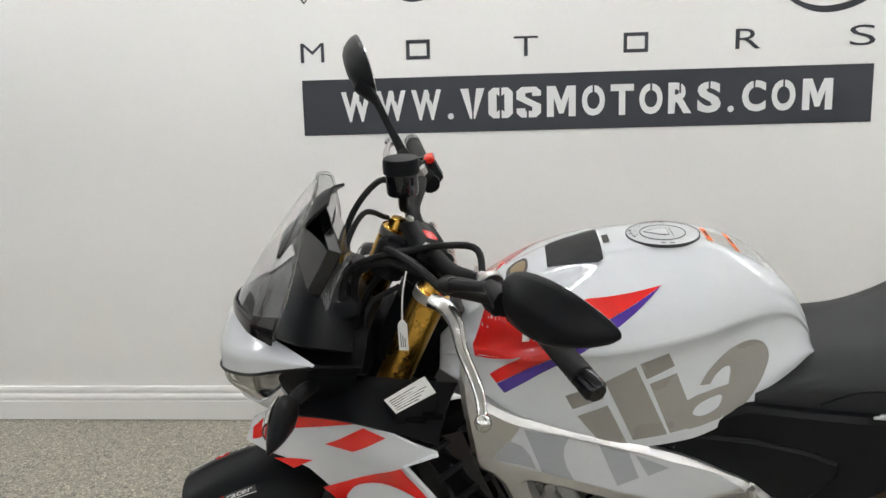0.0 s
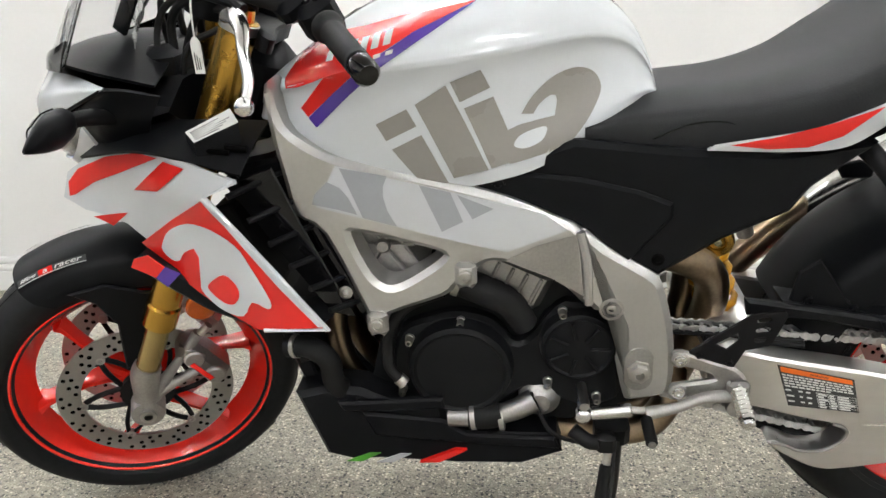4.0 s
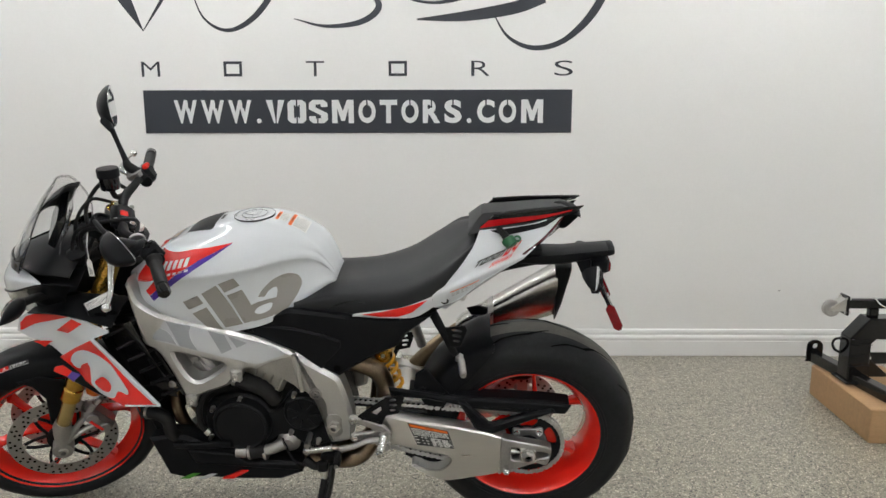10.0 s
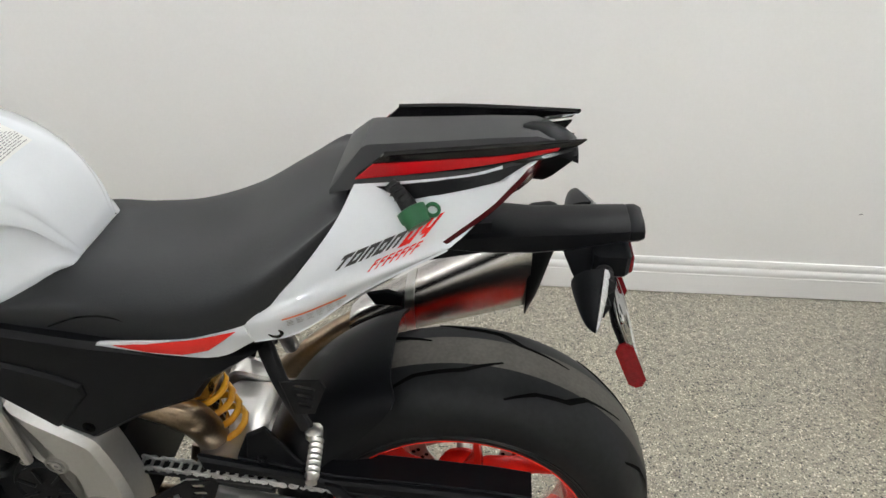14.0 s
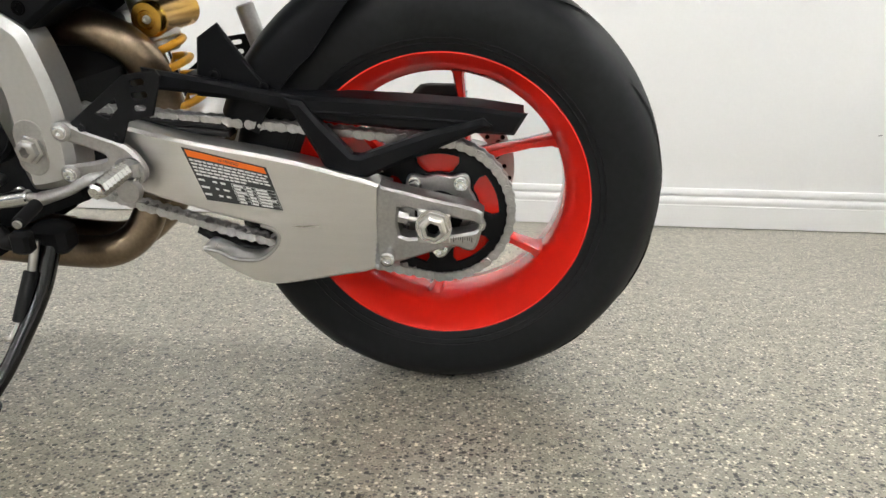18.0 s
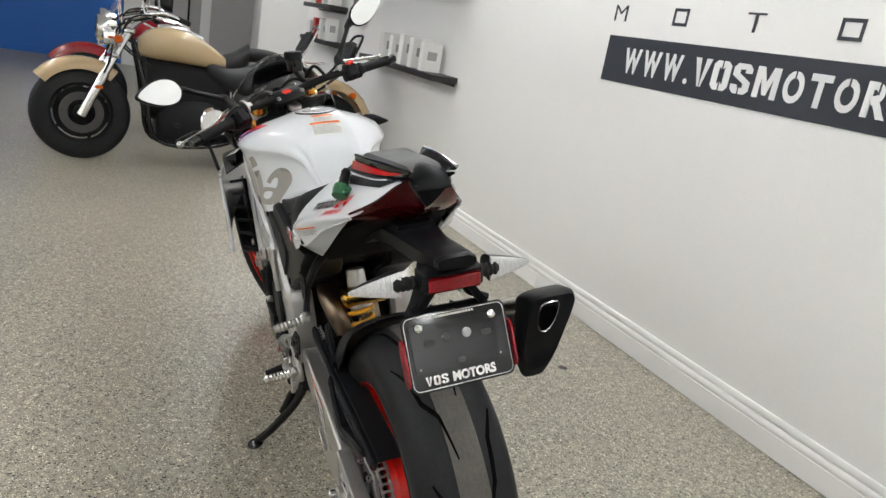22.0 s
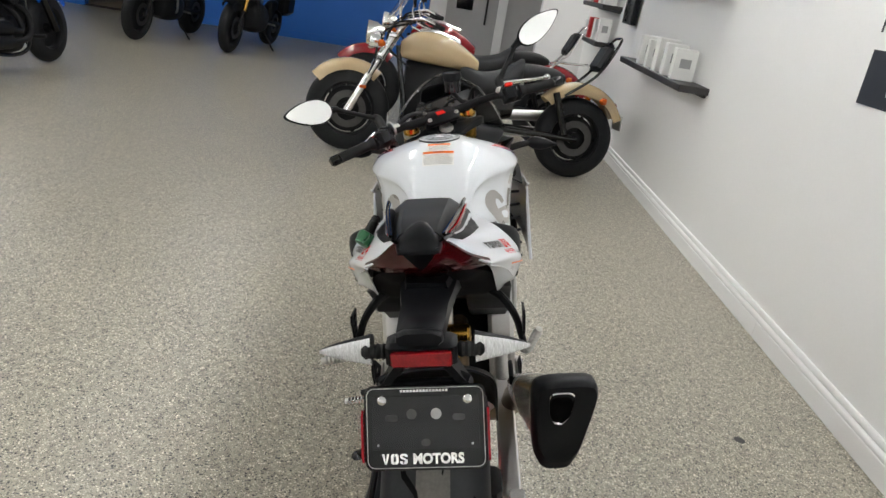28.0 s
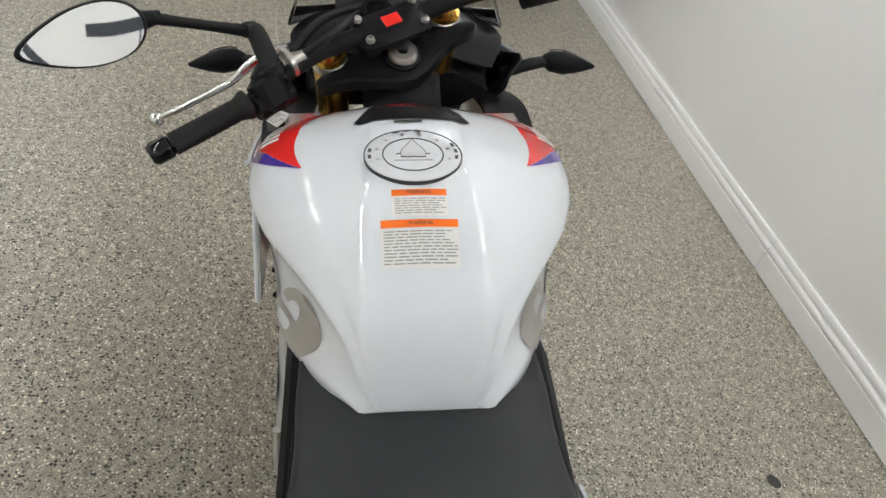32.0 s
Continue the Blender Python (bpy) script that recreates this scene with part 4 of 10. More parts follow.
# ---- seat ----
SEAT = [(0.105, 0.826, 0.148, 0.8), (0.17, 0.848, 0.148, 0.786), (0.24, 0.854, 0.146, 0.775), (0.33, 0.863, 0.154, 0.775), (0.42, 0.888, 0.176, 0.797), (0.5, 0.934, 0.188, 0.855), (0.56, 0.97, 0.175, 0.93), (0.61, 0.995, 0.12, 0.975)]
bm = bmesh.new()
rings = []
for k in range(34):
    x = 0.105 + 0.505 * k / 33
    top, w, low = interp(x, SEAT)
    half = spline([(0, top + 0.003), (w * 0.5, top + 0.002), (w * 0.82, top - 0.01), (w * 0.97, (top * 0.72 + low * 0.28)), (w, top * 0.4 + low * 0.6), (w * 0.985, low)], 4)
    rings.append([(x, -y, z) for y, z in half] + [(x, y, z) for y, z in reversed(half[1:])])
loft(bm, rings)
seat = part("seat", bm, M["seat"], bike, "black vinyl rider seat with stitched side panels", smooth=50)

# ---- main frame ----
for s in (-1, 1):
    outer = rounded([(-0.338, 0.905), (-0.324, 0.842), (-0.28, 0.805), (-0.228, 0.786), (-0.105, 0.757), (-0.004, 0.728), (0.06, 0.699), (0.101, 0.675), (0.112, 0.61), (0.114, 0.552), (0.081, 0.582), (0.03, 0.612), (-0.027, 0.626), (-0.054, 0.612), (-0.063, 0.586), (-0.083, 0.586),
                     (-0.104, 0.566), (-0.192, 0.532), (-0.2, 0.511), (-0.224, 0.511), (-0.23, 0.53), (-0.284, 0.67), (-0.324, 0.702), (-0.334, 0.752), (-0.346, 0.85)], 3)
    window = rounded([(-0.243, 0.668), (-0.232, 0.675), (-0.17, 0.66), (-0.112, 0.643), (-0.106, 0.632), (-0.14, 0.606), (-0.177, 0.585), (-0.2, 0.586), (-0.221, 0.61)], 3)
    f = pierced("frame_spar", outer, [window], M["frame"], bike, s * 0.125, s * 0.19, 0.009, "silver cast aluminium frame spar with an open window")
    plate("frame_pivot_plate", rounded([(0.1, 0.672), (0.14, 0.645), (0.18, 0.62), (0.216, 0.596), (0.229, 0.574), (0.247, 0.51), (0.256, 0.44), (0.254, 0.393), (0.24, 0.376), (0.192, 0.366), (0.179, 0.378), (0.165, 0.445), (0.17, 0.495), (0.159, 0.526), (0.113, 0.55)], 3), M["frame"], f, s * 0.11, s * 0.18, 0.011)

# ---- dark panel under the seat ----
for s in (-1, 1):
    p = plate("side_panel", [(-0.109, 0.752), (-0.018, 0.772), (0.09, 0.806), (0.241, 0.789), (0.377, 0.782), (0.5, 0.796), (0.421, 0.732), (0.397, 0.694), (0.309, 0.651), (0.221, 0.591), (0.178, 0.612), (0.097, 0.675)], M["black"], bike, s * 0.06, s * 0.166, 0.008, "satin black side panel")
    plate("raised_panel", [(-0.026, 0.766), (0.1, 0.752), (0.185, 0.731), (0.232, 0.712), (0.234, 0.69), (0.174, 0.618), (0.1, 0.678), (-0.09, 0.748)], M["black"], p, s * 0.16, s * 0.173, 0.005)


def tank_top(x, y):
    """Height of the tank's upper side at x and y."""
    s = tank_section(max(min(x, 0.213), -0.38))
    for a, b in zip(s, s[1:]):
        if a[0] <= abs(y) <= b[0] and b[0] - a[0] > 1e-6:
            return a[1] + (b[1] - a[1]) * (abs(y) - a[0]) / (b[0] - a[0])
    return s[0][1]


def both_sides(name, pts, f, lift, material, parent, label="", cuts=4):
    for s in (-1, 1):
        bm = skin(pts, lambda x, z: s * f(x, z), s * lift, cuts)
        part(name, bm, material, parent, label, smooth=70)


def top_skin(name, pts, lift, material, parent, label="", f=None):
    """A sheet of (x, y) laid on the tank's top."""
    bm = skin(pts, lambda x, y: (f or tank_top)(x, y), lift, 4)
    for v in bm.verts:
        v.co = Vector((v.co.x, v.co.z, v.co.y))
    return part(name, bm, material, parent, label, smooth=60)


# flashes and plain grey shapes on the tank sides
both_sides("red_flash", [(-0.326, 0.9), (-0.3, 0.945), (-0.235, 0.962), (-0.15, 0.982), (-0.045, 0.998), (-0.126, 0.967), (-0.19, 0.932), (-0.252, 0.912), (-0.3, 0.893), (-0.322, 0.888)], tank_half, 0.0018, M["redtape"], tank, "red flash decal", 6)
both_sides("red_band", [(-0.252, 0.912), (-0.19, 0.932), (-0.289, 0.85), (-0.3, 0.862)], tank_half, 0.0018, M["redtape"], tank, "red band decal")
both_sides("purple_stripe", [(-0.045, 0.998), (-0.126, 0.967), (-0.19, 0.931), (-0.245, 0.887), (-0.289, 0.849), (-0.277, 0.836), (-0.225, 0.882), (-0.169, 0.927), (-0.119, 0.957)], tank_half, 0.0024, M["purple"], tank, "purple stripe decal", 6)
for k in range(6):
    x, z = -0.25 + 0.0165 * k, 0.9305 + 0.0042 * k
    both_sides("white_bar", [(x, z), (x + 0.0105, z + 0.0026), (x + 0.0125, z + 0.0186), (x + 0.002, z + 0.016)], tank_half, 0.0034, M["label"], tank, "plain white lettering bar")
    if k > 1:
        both_sides("white_bar", [(x + 0.004, z - 0.011), (x + 0.014, z - 0.0085), (x + 0.015, z - 0.0035), (x + 0.005, z - 0.006)], tank_half, 0.0034, M["label"], tank, "plain white lettering bar")
for pts in ([(-0.187, 0.844), (-0.142, 0.866), (-0.13, 0.841), (-0.175, 0.819)], [(-0.168, 0.806), (-0.124, 0.828), (-0.09, 0.752), (-0.13, 0.752)],
            [(-0.13, 0.872), (-0.087, 0.897), (-0.032, 0.772), (-0.082, 0.76)], [(-0.081, 0.901), (-0.04, 0.915), (-0.028, 0.889), (-0.069, 0.872)],
            [(-0.064, 0.863), (-0.024, 0.876), (0.012, 0.786), (-0.028, 0.774)]):
    both_sides("grey_shape", pts, tank_half, 0.0016, M["greydecal"], tank, "slanted grey graphic")
arc_out = [tuple(p) for p in spline([(0.014, 0.848), (0.028, 0.869), (0.057, 0.893), (0.09, 0.902), (0.116, 0.893), (0.127, 0.872), (0.12, 0.85), (0.105, 0.826), (0.086, 0.803)], 5)]
arc_in = [(0.053, 0.79)] + [tuple(p) for p in spline([(0.07, 0.829), (0.078, 0.851), (0.071, 0.865), (0.054, 0.868), (0.038, 0.857), (0.031, 0.846)], 5)]
both_sides("grey_shape", arc_out + arc_in, tank_half, 0.0016, M["greydecal"], tank, "slanted grey graphic")
both_sides("grey_shape", [(-0.026, 0.79), (-0.022, 0.814), (-0.01, 0.826), (0.012, 0.834), (0.042, 0.838), (0.077, 0.842), (0.06, 0.804), (0.05, 0.79), (0.0, 0.78)], tank_half, 0.0021, M["greydecal"], tank, "slanted grey graphic")
both_sides("white_eye", rounded([(0.004, 0.806), (0.012, 0.819), (0.033, 0.826), (0.05, 0.826), (0.043, 0.809), (0.02, 0.801)]), tank_half, 0.003, M["white"], tank)

# filler cap
CAPX, CAPY = -0.021, -0.006
n = Vector((-0.03, 0, 1)).normalized()
cc = Vector((CAPX, CAPY, tank_top(CAPX, 0) - 0.001))
bm = bmesh.new()
lathe(bm, [(0.036, -0.004), (0.036, 0.0012), (0.038, 0.0018), (0.0545, 0.0016), (0.0565, 0.001), (0.0575, -0.003)], cc, n, 48, close=True)
cap = part("filler_cap_ring", bm, M["silverpaint"], tank, "pale silver filler ring")
bm = lathe(bmesh.new(), [(0.0352, -0.003), (0.0352, 0.001), (0.0345, 0.0018), (0.0001, 0.0018)], cc, n, 48)
part("filler_cap", bm, M["silverpaint"], cap, "pale grey filler cap")
part("ring_gap", lathe(bmesh.new(), [(0.0574, -0.004), (0.0574, 0.0012), (0.0581, 0.0012), (0.0581, -0.004)], cc, n, 56, close=True), M["ink"], cap, "dark gap round the filler ring")
part("cap_gap", lathe(bmesh.new(), [(0.0352, -0.003), (0.0352, 0.0022), (0.0362, 0.0022), (0.0362, -0.003)], cc, n, 48, close=True), M["ink"], cap)
bm = prism(bmesh.new(), [(-0.03, 0.0), (-0.004, 0.0145), (0.008, 0.0145), (0.008, -0.0145), (-0.004, -0.0145)], 0, 0.0016, 0.0006)
bm.transform(Matrix.Translation(cc + n * 0.0019) @ Matrix.Rotation(radians(90), 4, "X"))
flap = part("key_flap", bm, M["paledecal"], cap, "pointed grey key flap")
for pts in ([(-0.03, 0.0), (-0.004, 0.0145), (0.008, 0.0145), (0.008, -0.0145), (-0.004, -0.0145), (-0.03, 0.0)], [(0.0005, -0.02), (0.0005, 0.02)], [(0.014, -0.022), (0.014, 0.022)]):
    part("flap_line", tube(bmesh.new(), [cc + n * 0.0035 + Vector((x, y, 0.0008 * (abs(y) < 0.016) - 0.0012)) for x, y in pts], 0.0005, 5, 1), M["ink"], flap)
for a in range(12):
    t = 2 * math.pi * (a + 0.5) / 12
    bolt("cap_screw", cc + Vector((math.cos(t) * 0.0435, math.sin(t) * 0.0435, 0.0018)), n, 0.0022, cap, h=0.001)
top_skin("tank_pad", [(-0.208, -0.05), (-0.196, -0.056), (-0.13, -0.076), (-0.122, -0.07), (-0.122, 0.07), (-0.13, 0.076), (-0.196, 0.056), (-0.208, 0.05)], 0.0018, M["black"], tank, "dark mesh pad on the tank nose")
emb = top_skin("tank_emblem", rounded([(-0.272, -0.028), (-0.245, -0.038), (-0.238, 0.0), (-0.245, 0.038), (-0.272, 0.028)], 3), 0.0018, M["ink"], tank, "dark emblem as a plain shape")
top_skin("emblem_core", rounded([(-0.266, -0.02), (-0.247, -0.026), (-0.242, 0.0), (-0.247, 0.026), (-0.266, 0.02)], 3), 0.0026, M["copper"], emb)
top_skin("tank_tag", [(-0.117, -0.025), (-0.107, -0.025), (-0.107, 0.011), (-0.117, 0.011)], 0.0015, M["ink"], tank, "small dark type label")


def notice(name, x0, x1, y0, y1, parent, lines, seedling, f=None, bars=None):
    """A printed warning label: orange head over rows of plain text bars."""
    lab = top_skin(name, [(x0, y0), (x1, y0), (x1, y1), (x0, y1)], 0.0012, M["label"], parent, "white warning label with an orange head", f)
    top_skin("label_head", [(x0, y0), (x0 + 0.009, y0), (x0 + 0.009, y1), (x0, y1)], 0.0017, M["hazard"], lab, "orange label head", f)
    rnd = random.Random(seedling)
    pitch = (x1 - x0 - 0.014) / lines
    for k in range(lines):
        a = x0 + 0.0125 + pitch * k
        y = y0 + 0.003
        while y < y0 + (y1 - y0) * rnd.uniform(0.75, 0.97):
            e = min(y + rnd.uniform(0.005, 0.014), y1 - 0.002)
            top_skin("text_bar", [(a, y), (a + pitch * 0.4, y), (a + pitch * 0.4, e), (a, e)], 0.0017, M["textgrey"], lab, "", f)
            y = e + 0.0018
    return lab


notice("warning_label", 0.044, 0.079, -0.034, 0.027, tank, 7, 4)
notice("warning_label", 0.083, 0.132, -0.047, 0.037, tank, 11, 5)
for lab, x in (("small", 0.0485), ("large", 0.0875)):
    bm = fit_to(text_bm("WARNING", 0.01, 0.0001), 0.026, 0.0045)
    bm.transform(Matrix.Translation((x, -0.004, tank_top(x, 0) + 0.0022)) @ Matrix.Rotation(radians(6 if x < 0.06 else 15), 4, "Y") @ Matrix.Rotation(radians(90), 4, "Z"))
    part("warning_word", bm, M["ink"], tank, smooth=0)

# seat stitching and side panels
both = lambda x, z: interp(min(max(x, 0.11), 0.6), SEAT)[1] * 0.992


def groove(name, pts, r, parent, material):
    for s in (-1, 1):
        part(name, tube(bmesh.new(), [(x, s * y, z) for x, y, z in pts], r, 6, 4), material, parent)


groove("seam", [(0.2, 0.1485, 0.802), (0.25, 0.1475, 0.822), (0.3, 0.1485, 0.824), (0.35, 0.155, 0.806), (0.4, 0.166, 0.812), (0.45, 0.178, 0.85), (0.5, 0.186, 0.893), (0.54, 0.178, 0.934)], 0.0013, seat, M["gloss"])


def sheet(rows, thick, nu=5, nv=5, name="", flip=1):
    """A smooth skin through rows of points, given a thickness."""
    a = [spline(r, nu) for r in rows]
    cols = [spline([r[i] for r in a], nv) for i in range(len(a[0]))]
    bm = bmesh.new()
    grid = [[bm.verts.new(Vector(p)) for p in c] for c in cols]
    for i in range(len(grid) - 1):
        for j in range(len(grid[0]) - 1):
            bm.faces.new((grid[i][j], grid[i + 1][j], grid[i + 1][j + 1], grid[i][j + 1]))
    bmesh.ops.recalc_face_normals(bm, faces=bm.faces)
    if thick:
        bmesh.ops.solidify(bm, geom=bm.faces[:], thickness=thick)
    return bm


def mirrored(rows):
    return [[(x, -y, z) for x, y, z in r] for r in rows]


def pair(name, rows, thick, material, parent, label="", nu=5, nv=5):
    out = []
    for r in (rows, mirrored(rows)):
        out.append(part(name, sheet(r, thick, nu, nv), material, parent, label, smooth=50))
    return out


# ---- tail ----
TAIL = [[(0.5, -0.176, 0.826), (0.56, -0.17, 0.843), (0.643, -0.148, 0.9), (0.745, -0.114, 0.947)],
        [(0.496, -0.187, 0.862), (0.56, -0.186, 0.89), (0.64, -0.16, 0.92), (0.752, -0.119, 0.956)],
        [(0.53, -0.183, 0.895), (0.597, -0.165, 0.922), (0.68, -0.137, 0.947), (0.778, -0.098, 0.975)],
        [(0.566, -0.166, 0.934), (0.634, -0.144, 0.955), (0.712, -0.117, 0.975), (0.805, -0.077, 1.0)],
        [(0.605, -0.128, 0.982), (0.668, -0.112, 0.993), (0.75, -0.091, 1.008), (0.838, -0.053, 1.029)],
        [(0.624, -0.08, 1.014), (0.69, -0.075, 1.02), (0.78, -0.064, 1.032), (0.868, -0.032, 1.054)]]
STRIP = [[(0.272, -0.166, 0.789), (0.38, -0.174, 0.788), (0.45, -0.177, 0.795), (0.5, -0.176, 0.826)],
         [(0.276, -0.1685, 0.794), (0.385, -0.179, 0.806), (0.44, -0.185, 0.825), (0.498, -0.187, 0.847)],
         [(0.28, -0.168, 0.798), (0.39, -0.179, 0.818), (0.445, -0.185, 0.838), (0.496, -0.187, 0.862)]]


def grid_of(rows, n):
    a = [spline(r, n) for r in rows]
    return [spline([r[i] for r in a], n) for i in range(len(a[0]))]


TAIL_PTS = np.array([p for r in grid_of(TAIL, 14) + grid_of(STRIP, 12) for p in r])


def tail_y(x, z):
    """Surface of the tail side."""
    d = (TAIL_PTS[:, 0] - x) ** 2 + (TAIL_PTS[:, 2] - z) ** 2
    k = np.argsort(d)[:4]
    w = 1 / (d[k] + 1e-7)
    return float((TAIL_PTS[k, 1] * w).sum() / w.sum())


for s in (1, -1):
    flip = (lambda r: r) if s > 0 else mirrored
    bm = sheet(flip(TAIL), 0.004, 7, 6)
    b2 = sheet(flip(STRIP), 0.004, 7, 5)
    tmp = bpy.data.meshes.new("tmp")
    b2.to_mesh(tmp)
    bm.from_mesh(tmp)
    bpy.data.meshes.remove(tmp)
    tl = part("tail_fairing", bm, M["white"], bike, "white tail fairing with dark and red lettering shapes", smooth=55)
    lay = lambda pts, lift, mat, name, label="": part(name, skin(pts, lambda x, z: s * (tail_y(x, z) - lift), 0, 4), mat, tl, label, smooth=60)
    lay([(0.3, 0.7985), (0.36, 0.811), (0.42, 0.829), (0.484, 0.853), (0.44, 0.812), (0.4, 0.796), (0.35, 0.793)], 0.003, M["redtape"], "red_flash", "red flash decal")
    # slanted bars of the model lettering, rising along the panel
    along, up = Vector((0.123, 0.041)), Vector((0.16, 0.19))

    def slab(u0, u1, v0, v1, mat):
        base_p = Vector((0.606, 0.934))
        fl = (lambda u: u) if s > 0 else (lambda u: 0.94 - u)
        q = [base_p + along * fl(u) + up * v for u, v in ((u0, v0), (u1, v0), (u1, v1), (u0, v1))]
        lay([tuple(p) for p in q], 0.0026, mat, "lettering_shape")

    for k in range(5):
        u = 0.0 + 0.128 * k
        slab(u, u + 0.105, 0.07, 0.1, M["ink"])
        if k % 2:
            slab(u, u + 0.105, 0.0, 0.03, M["ink"])
        slab(u + 0.035 * (k == 0), u + 0.035 + 0.035 * (k == 0), 0.0, 0.1, M["ink"])
        if k:
            slab(u + 0.07, u + 0.105, 0.0, 0.1, M["ink"])
    for k in range(2):
        u = 0.66 + 0.15 * k
        slab(u, u + 0.045, -0.02 + 0.05 * k, 0.12, M["redtape"])
        slab(u + 0.08, u + 0.125, -0.02, 0.12, M["redtape"])
        slab(u + 0.03, u + 0.1, -0.02 + 0.03 * k, 0.02 + 0.03 * k, M["redtape"])
    for k in range(7):
        u = 0.5 + 0.068 * k
        slab(u, u + 0.05, -0.085, -0.07, M["redtape"])
        slab(u, u + 0.02, -0.115, -0.045, M["redtape"])
        slab(u, u + 0.05, -0.058, -0.045, M["redtape"])
    # printed notice on the underside
    lay([(0.545, 0.878), (0.623, 0.903), (0.6235, 0.9), (0.546, 0.8755)], 0.0026, M["hazard"], "label_head")
    for k in range(4):
        for j in range(6):
            u0, u1 = (j + 0.08) / 6, (j + 0.6 + 0.06 * ((j * 7 + k * 3) % 5)) / 6
            p, q = Vector((0.549, 0.8725 - 0.003 * k)).lerp(Vector((0.622, 0.8965 - 0.0038 * k)), u0), Vector((0.549, 0.8725 - 0.003 * k)).lerp(Vector((0.622, 0.8965 - 0.0038 * k)), u1)
            lay([(p.x, p.y), (q.x, q.y), (q.x, q.y - 0.0012), (p.x, p.y - 0.0012)], 0.0026, M["greyink"], "text_bar")
    lathe_c = Vector((0.53, s * -0.1755, 0.845))
    bm = lathe(bmesh.new(), [(0.0001, 0.001), (0.006, 0.001), (0.007, 0.003), (0.01, 0.0035), (0.0115, 0.001), (0.0115, -0.01)], lathe_c, (0, -s, -0.15), 24)
    part("fairing_grommet", bm, M["gloss"], tl, "black fairing grommet")
    lay([(0.652, 1.0145), (0.692, 1.006), (0.805, 1.023), (0.848, 1.044), (0.78, 1.0305), (0.69, 1.0185)], 0.003, M["black"], "dark_inlay", "dark grey inlay below the fin")

# inward-turned lower faces of the tail panels
for s, tl in zip((1, -1), [o for o in bike.children if o.name.startswith("tail_fairing")]):
    outer = [Vector(p) for p in ((0.5, -0.1755, 0.827), (0.56, -0.1695, 0.844), (0.643, -0.1475, 0.901), (0.745, -0.1185, 0.95))]
    inner = [Vector((0.53, -0.132, 0.801)).lerp(Vector((0.728, -0.118, 0.943)), k) for k in (0, 0.22, 0.56, 1)]
    under = [[tuple(p.lerp(q, k)) for p, q in zip(outer, inner)] for k in (0, 0.5, 1)]
    part("tail_underside", sheet(under if s > 0 else mirrored(under), 0.003, 5, 4), M["white"], tl)

# dark inner tail and tail lamp
bm = bmesh.new()
rings = []
for x, w, zt, zb in ((0.3, 0.15, 0.79, 0.7), (0.42, 0.15, 0.85, 0.74), (0.52, 0.15, 0.95, 0.79), (0.6, 0.13, 1.0, 0.85), (0.7, 0.104, 1.0, 0.9), (0.75, 0.08, 1.0, 0.925), (0.785, 0.045, 1.0, 0.958)):
    rings.append([(x, -w, zb + 0.02), (x, -w * 0.7, zb), (x, w * 0.7, zb), (x, w, zb + 0.02), (x, w * 0.85, zt - 0.05), (x, w * 0.5, zt - 0.01), (x, -w * 0.5, zt - 0.01), (x, -w * 0.85, zt - 0.05)])
part("tail_core", loft(bm, rings), M["undertray"], bike, "dark undertray of the tail")
TL = []
for half in (((0.745, 0.119, 0.957), (0.81, 0.08, 0.997), (0.862, 0.036, 1.044), (0.876, 0, 1.03)), ((0.735, 0.12, 0.95), (0.787, 0.075, 0.968), (0.825, 0.028, 0.985), (0.835, 0, 0.976)), ((0.722, 0.12, 0.942), (0.752, 0.07, 0.942), (0.772, 0.024, 0.944), (0.778, 0, 0.942))):
    TL.append([(x, -y, z) for x, y, z in half] + list(reversed(half[:3])))
part("tail_lamp", sheet(TL, 0.006, 4, 4), M["darklens"], bike, "dark red V-shaped tail lamp", smooth=50)

# seat cowl between two raised fins
bm = bmesh.new()
rings = []
for x, w, z, wb, zb in ((0.592, 0.082, 1.008, 0.084, 1.0), (0.598, 0.08, 1.015, 0.084, 1.003), (0.628, 0.048, 1.048, 0.08, 1.008), (0.636, 0.0445, 1.0515, 0.078, 1.01), (0.72, 0.041, 1.059, 0.07, 1.02), (0.79, 0.0375, 1.066, 0.062, 1.03), (0.85, 0.0335, 1.07, 0.05, 1.045), (0.872, 0.031, 1.064, 0.044, 1.048)):
    half = [(0, z), (w * 0.6, z), (w * 0.94, z - 0.0008), (w, z - 0.003), (w + (wb - w) * 0.6, z - (z - zb) * 0.66), (wb, zb), (wb * 0.6, zb - 0.004)]
    rings.append([(x, -y, q) for y, q in half] + [(x, y, q) for y, q in reversed(half[1:])])
cowl = part("seat_cowl", loft(bm, rings), M["cowl"], bike, "satin black single seat cowl", smooth=24)
rings = [[(x, w * math.sin(a), zb + (z - zb) * math.cos(a)) for a in [-math.pi / 2 + math.pi * k / 14 for k in range(15)]] for x, w, z, zb in ((0.832, 0.008, 1.071, 1.064), (0.846, 0.024, 1.0735, 1.056), (0.866, 0.036, 1.071, 1.05), (0.888, 0.039, 1.062, 1.044), (0.904, 0.035, 1.05, 1.036))]
part("cowl_scoop", loft(bmesh.new(), rings), M["black"], cowl, "black scoop", smooth=60)
part("cowl_tail", loft(bmesh.new(), [[(x, w, z), (x - 0.004, 0, z - 0.003), (x, -w, z), (x - 0.05, -w, z), (x - 0.05, w, z)] for x, w, z in ((0.903, 0.034, 1.046), (0.896, 0.03, 1.036), (0.886, 0.02, 1.02), (0.876, 0.01, 1.004), (0.868, 0.002, 0.994))]), M["black"], cowl, "black tail point")
